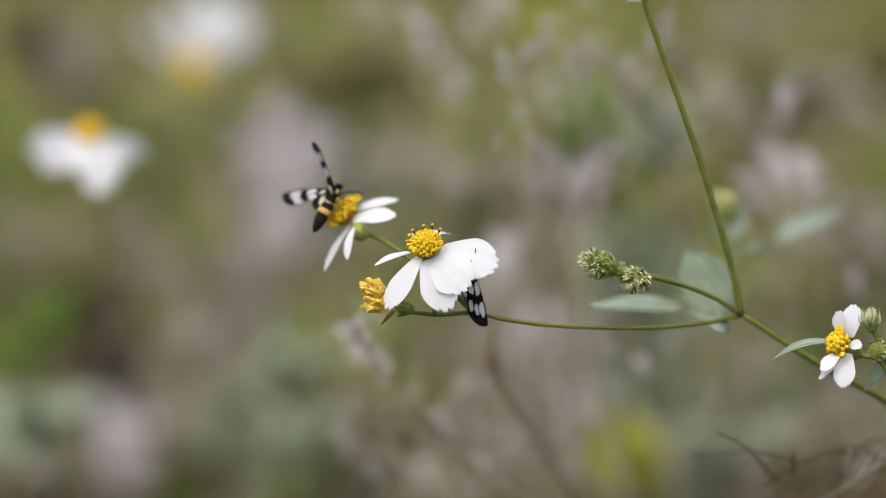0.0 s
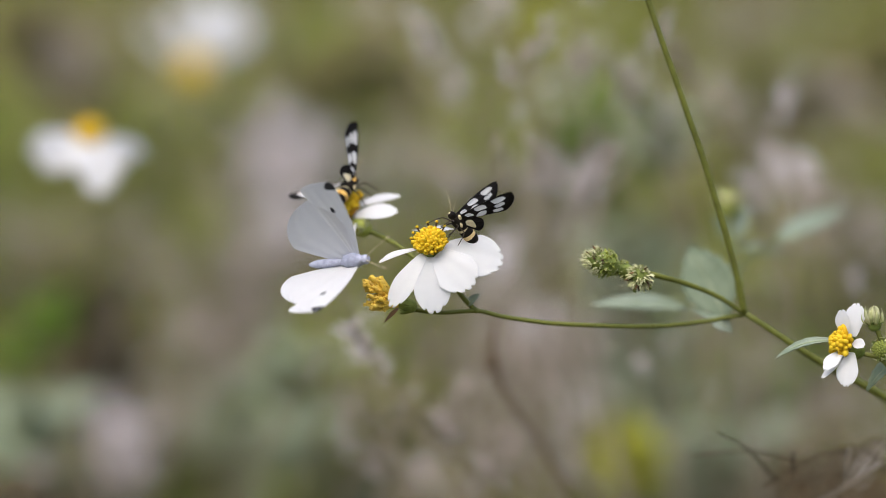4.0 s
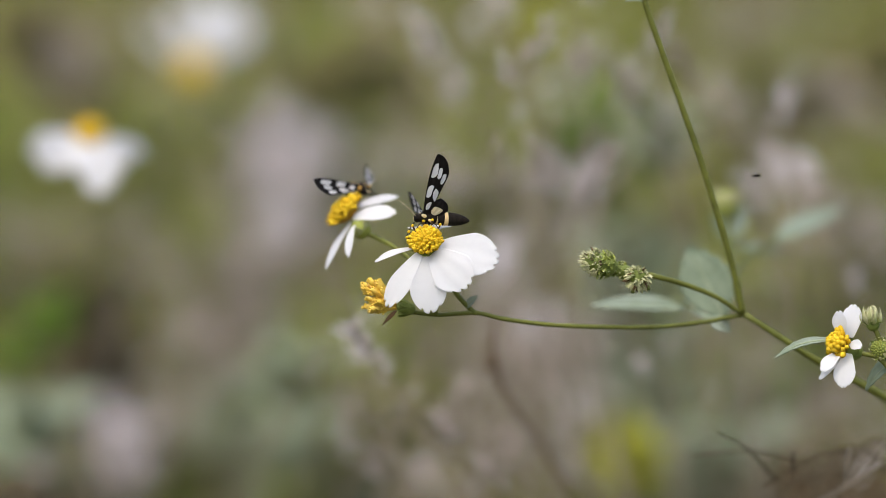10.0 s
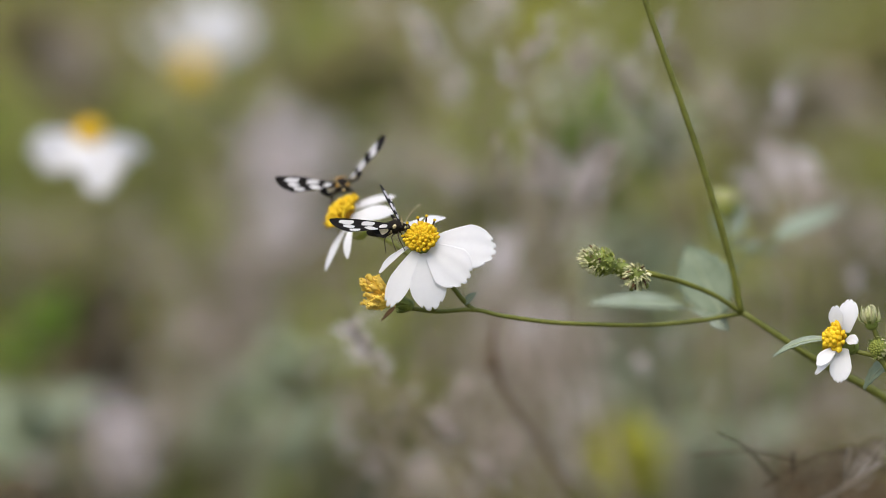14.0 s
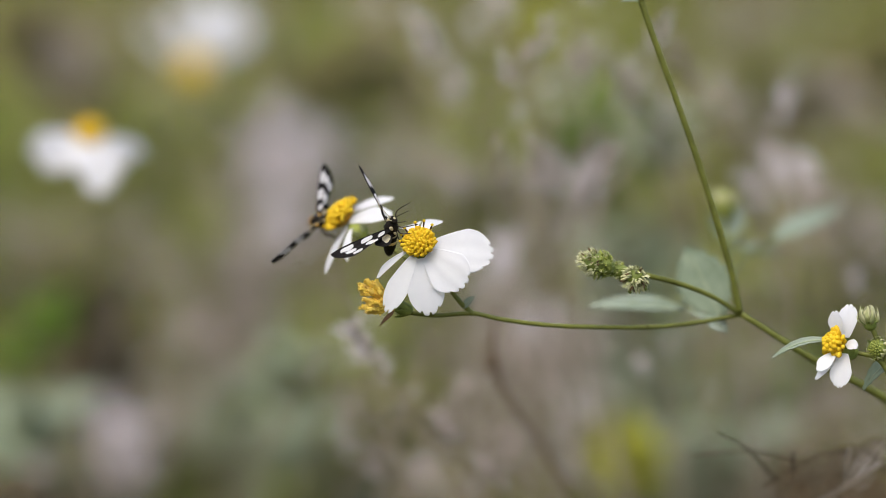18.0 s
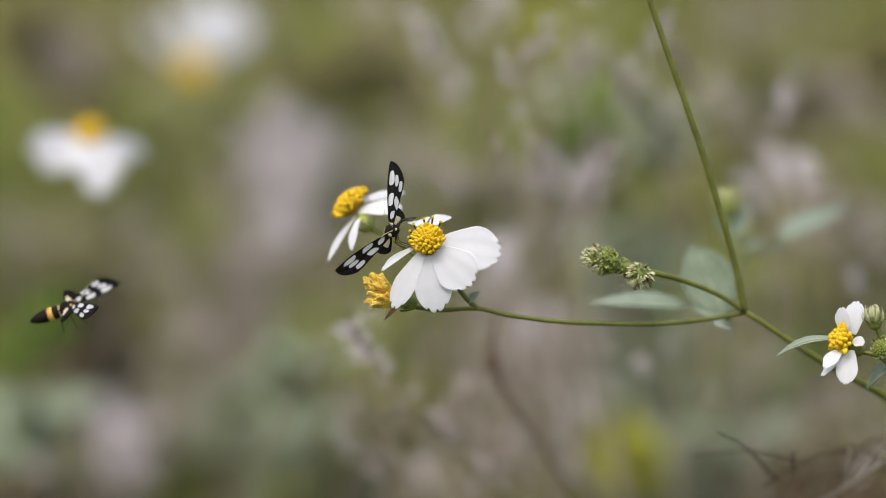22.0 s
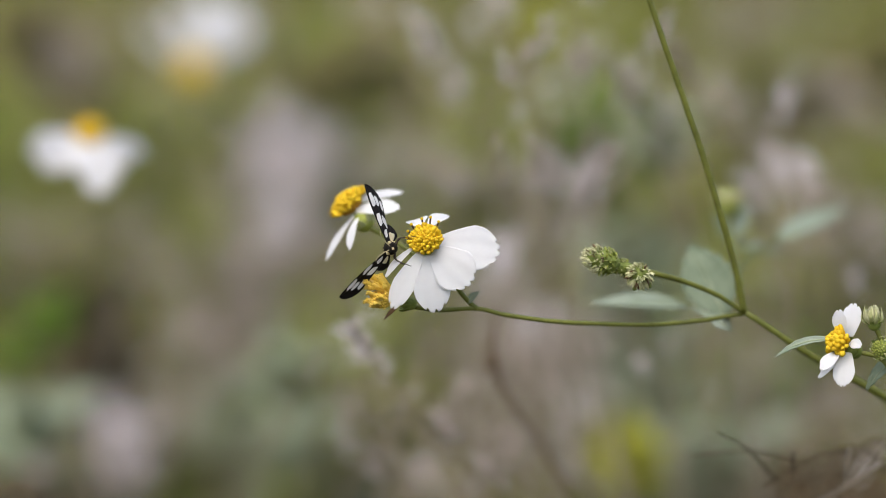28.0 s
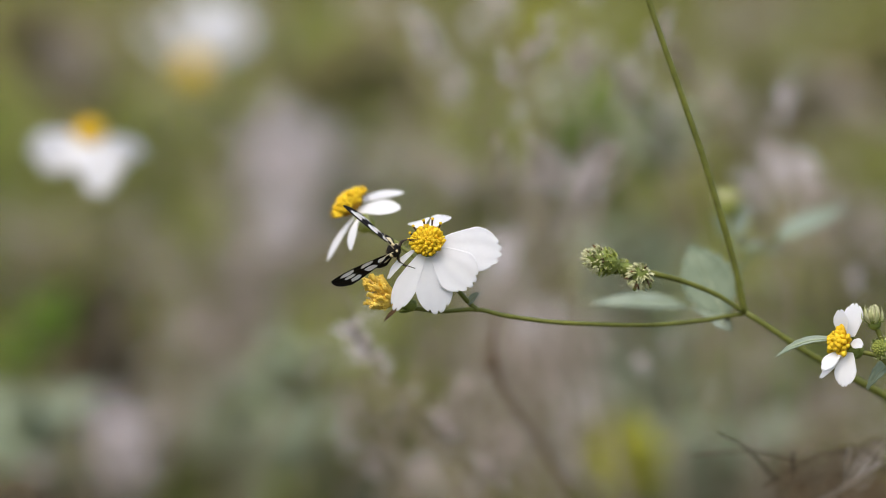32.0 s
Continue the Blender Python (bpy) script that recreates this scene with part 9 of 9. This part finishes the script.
    walk(white_wings[1], [
        (0, pose(-0.001, 0.001, -0.0005, 94.75, -63.83, 175.73)), (2.4, pose(-0.001, 0.001, -0.0005, 62.29, -82.04, -152.51)),
        (2.6, pose(-0.001, 0.001, -0.0005, -172.16, -82.44, 82.09)), (2.65, pose(-0.001, 0.001, -0.0005, -171.72, -24.43, 119.8)),
        (2.7, pose(-0.001, 0.001, -0.0005, -137.05, 22.83, 157.38)), (2.8, pose(-0.001, 0.001, -0.0005, 170.36, -13.44, 126.17)),
        (2.9, pose(-0.001, 0.001, -0.0005, -158.92, 17.75, 141.66)), (3, pose(-0.001, 0.001, -0.0005, 119.69, 40.51, 83.07)),
        (3.1, pose(-0.001, 0.001, -0.0005, -177.42, 9.87, 104.71)), (3.2, pose(-0.001, 0.001, -0.0005, -179.71, 1.04, 105.4)),
        (3.3, pose(-0.001, 0.001, -0.0005, -179.75, 2.57, 95.47)), (3.4, pose(-0.001, 0.001, -0.0005, -175.94, 7.27, 119.31)),
        (3.45, pose(-0.001, 0.001, -0.0005, 168.06, -24.93, 118.82)), (3.5, pose(-0.001, 0.001, -0.0005, 142.45, -55.39, 133.04)),
        (3.9, pose(-0.001, 0.001, -0.0005, 149.62, -49.33, 127.7)), (4.15, pose(-0.001, 0.001, -0.0005, 172.16, -11.23, 98.27)),
        (4.4, pose(-0.001, 0.001, -0.0005, 175.66, 31.06, 81.63)), (4.65, pose(-0.001, 0.001, -0.0005, 171.54, -22.1, 95.57)),
        (4.9, pose(-0.001, 0.001, -0.0005, 127.71, -68.21, 144.33)), (5.3, pose(-0.001, 0.001, -0.0005, 94.83, -41.85, 176.78)),
        (12, pose(-0.001, 0.001, -0.0005, 126.84, -28.41, 160.38)), (21.6, pose(-0.001, 0.001, -0.0005, -155.66, -78.41, 65.22)),
        (21.95, pose(-0.001, 0.001, -0.0005, -178.23, -22.7, 82.52)), (22.3, pose(-0.001, 0.001, -0.0005, 174, 33.51, 79.22)),
        (22.6, pose(-0.001, 0.001, -0.0005, 179.23, 28.67, 88.39)), (22.8, pose(-0.001, 0.001, -0.0005, -175.15, 30.87, 99.38)),
        (23.1, pose(-0.001, 0.001, -0.0005, -174.38, -5.92, 83.67)), (23.4, pose(-0.001, 0.001, -0.0005, -161.03, -40.71, 62.21)),
        (32, pose(-0.001, 0.001, -0.0005, -134.91, -59.14, 40.56)),
    ])
    walk(white_wings[2], [
        (0, pose(0.0008, -0.001, -0.0003, -50.45, 25.76, -160.26)), (2.4, pose(0.0008, -0.001, -0.0003, -68.17, 30.07, -168.65)), 
        (2.6, pose(0.0008, -0.001, -0.0003, -22.61, 11.22, -154.97)), (2.65, pose(0.0008, -0.001, -0.0003, 29.04, -30.65, -150.64)), 
        (2.7, pose(0.0008, -0.001, -0.0003, 116.12, -51.09, 159.11)), (2.75, pose(0.0008, -0.001, -0.0003, 31.15, -49.02, -118.69)), 
        (2.8, pose(0.0008, -0.001, -0.0003, 0.1, -4.84, -91.17)), (2.9, pose(0.0008, -0.001, -0.0003, 13.54, 28.74, -63.4)), 
        (3, pose(0.0008, -0.001, -0.0003, 27.1, 66.8, -60.9)), (3.1, pose(0.0008, -0.001, -0.0003, 42.63, 52.83, -40.88)), 
        (3.2, pose(0.0008, -0.001, -0.0003, 18.42, 45.9, -65.12)), (3.3, pose(0.0008, -0.001, -0.0003, 14.74, 18.71, -50.66)), 
        (3.4, pose(0.0008, -0.001, -0.0003, 2.81, 49.75, -86.32)), (3.45, pose(0.0008, -0.001, -0.0003, -1.02, 0.89, -85.24)), 
        (3.5, pose(0.0008, -0.001, -0.0003, -7.93, -47.7, -79.34)), (3.9, pose(0.0008, -0.001, -0.0003, -0.94, -41.84, -88.6)), 
        (4.4, pose(0.0008, -0.001, -0.0003, -94.6, -55.99, 3.82)), (4.57, pose(0.0008, -0.001, -0.0003, -165.07, -28.55, 44.25)), 
        (4.73, pose(0.0008, -0.001, -0.0003, 153.84, 10.83, 39.58)), (4.9, pose(0.0008, -0.001, -0.0003, 97.87, 34.16, 4.44)), 
        (5.3, pose(0.0008, -0.001, -0.0003, 92.04, 9.41, 2.34)), (7.53, pose(0.0008, -0.001, -0.0003, 44.31, 6.72, -14.02)), 
        (9.77, pose(0.0008, -0.001, -0.0003, -1.09, -6.91, -23.21)), (12, pose(0.0008, -0.001, -0.0003, -47.41, -22.99, -19.75)), 
        (16.8, pose(0.0008, -0.001, -0.0003, -9.86, -38.12, -85.14)), (21.6, pose(0.0008, -0.001, -0.0003, 21.03, -15.47, -145.24)), 
        (21.95, pose(0.0008, -0.001, -0.0003, -3.84, 12.02, -129.65)), (22.3, pose(0.0008, -0.001, -0.0003, -26.37, 43.38, -125.83)), 
        (22.6, pose(0.0008, -0.001, -0.0003, -34.12, 49.37, -131.76)), (22.8, pose(0.0008, -0.001, -0.0003, -35.23, 41.64, -136.74)), 
        (23.1, pose(0.0008, -0.001, -0.0003, -9.32, 10.94, -107.42)), (23.4, pose(0.0008, -0.001, -0.0003, 0.68, -25.98, -91.54)), 
        (32, pose(0.0008, -0.001, -0.0003, 18.55, -37.64, -118.79)), 
    ])
    walk(white_wings[3], [
        (0, pose(-0.001, -0.001, -0.0005, -54.8, 5.75, -175.96)), (2.4, pose(-0.001, -0.001, -0.0005, -71.1, 6.57, -177.76)),
        (2.6, pose(-0.001, -0.001, -0.0005, -25.09, 0.96, -177.95)), (2.65, pose(-0.001, -0.001, -0.0005, 38.3, -16.58, -173.33)),
        (2.7, pose(-0.001, -0.001, -0.0005, 108.22, -27.82, 171.27)), (2.75, pose(-0.001, -0.001, -0.0005, 48.15, -32.72, -144.16)),
        (2.8, pose(-0.001, -0.001, -0.0005, 2.14, -4.35, -116.27)), (2.9, pose(-0.001, -0.001, -0.0005, -1.16, 31.51, -92.23)),
        (3, pose(-0.001, -0.001, -0.0005, 25.09, 67.97, -59.66)), (3.1, pose(-0.001, -0.001, -0.0005, 4.35, 63.53, -85.15)),
        (3.2, pose(-0.001, -0.001, -0.0005, -8.98, 48.05, -102)), (3.3, pose(-0.001, -0.001, -0.0005, 5.15, 23.12, -77.06)),
        (3.4, pose(-0.001, -0.001, -0.0005, -24.5, 44.83, -122.88)), (3.45, pose(-0.001, -0.001, -0.0005, -1.3, 0.38, -110.25)),
        (3.5, pose(-0.001, -0.001, -0.0005, 18.93, -45.19, -115.8)), (3.9, pose(-0.001, -0.001, -0.0005, 20, -37.56, -120.83)),
        (4.4, pose(-0.001, -0.001, -0.0005, -106.17, -80.73, 15.97)), (4.57, pose(-0.001, -0.001, -0.0005, -179.79, -31.92, 73.02)),
        (4.73, pose(-0.001, -0.001, -0.0005, 160.45, 20.69, 63.51)), (4.9, pose(-0.001, -0.001, -0.0005, 102.64, 58.81, 10.86)),
        (5.3, pose(-0.001, -0.001, -0.0005, 92.44, 34.41, 3.39)), (7.53, pose(-0.001, -0.001, -0.0005, 39.18, 23.55, -33.3)),
        (9.77, pose(-0.001, -0.001, -0.0005, 1.94, -6.72, -48.4)), (12, pose(-0.001, -0.001, -0.0005, -35.78, -39.83, -41.63)),
        (16.8, pose(-0.001, -0.001, -0.0005, 10.16, -38.05, -117.09)), (21.6, pose(-0.001, -0.001, -0.0005, 25.35, -5.48, -168.6)),
        (21.95, pose(-0.001, -0.001, -0.0005, -8.59, 9.27, -154.96)), (22.3, pose(-0.001, -0.001, -0.0005, -41.84, 29.07, -151.51)),
        (22.6, pose(-0.001, -0.001, -0.0005, -50.41, 32.23, -156.2)), (22.8, pose(-0.001, -0.001, -0.0005, -47.73, 24.83, -159.11)),
        (23.1, pose(-0.001, -0.001, -0.0005, -13.04, 6.01, -132.23)), (23.4, pose(-0.001, -0.001, -0.0005, 12.23, -23.11, -118.91)),
        (32, pose(-0.001, -0.001, -0.0005, 32.95, -26.54, -145.41)),
    ])
    walk(fly, [
        (0, pose(-0.08056, 0.005, 0.79416, 0, 0, 0)), (2.6, pose(-0.06786, 0.005, 0.76366, 0, 0, 0)), (3, pose(-0.04664, 0.005, 0.70559, 0, 0, 0)), 
        (3.4, pose(-0.01067, 0.005, 0.78145, 0, 0, 0)), (9.2, pose(0.06557, 0.005, 0.78145, 0, 0, 0)), (9.5, pose(0.0554, 0.005, 0.73965, 0, 0, 0)), 
        (9.7, pose(0.0338, 0.005, 0.7155, 0, 0, 0)), (10, pose(0.07078, 0.005, 0.71652, 0, 0, 0)), (10.2, pose(0.09492, 0.005, 0.6986, 0, 0, 0)), 
        (10.6, pose(0.12911, 0.005, 0.6925, 0, 0, 0)), (32, pose(0.19108, 0.04, 0.71903, 0, 0, 0)), 
    ])


motions()
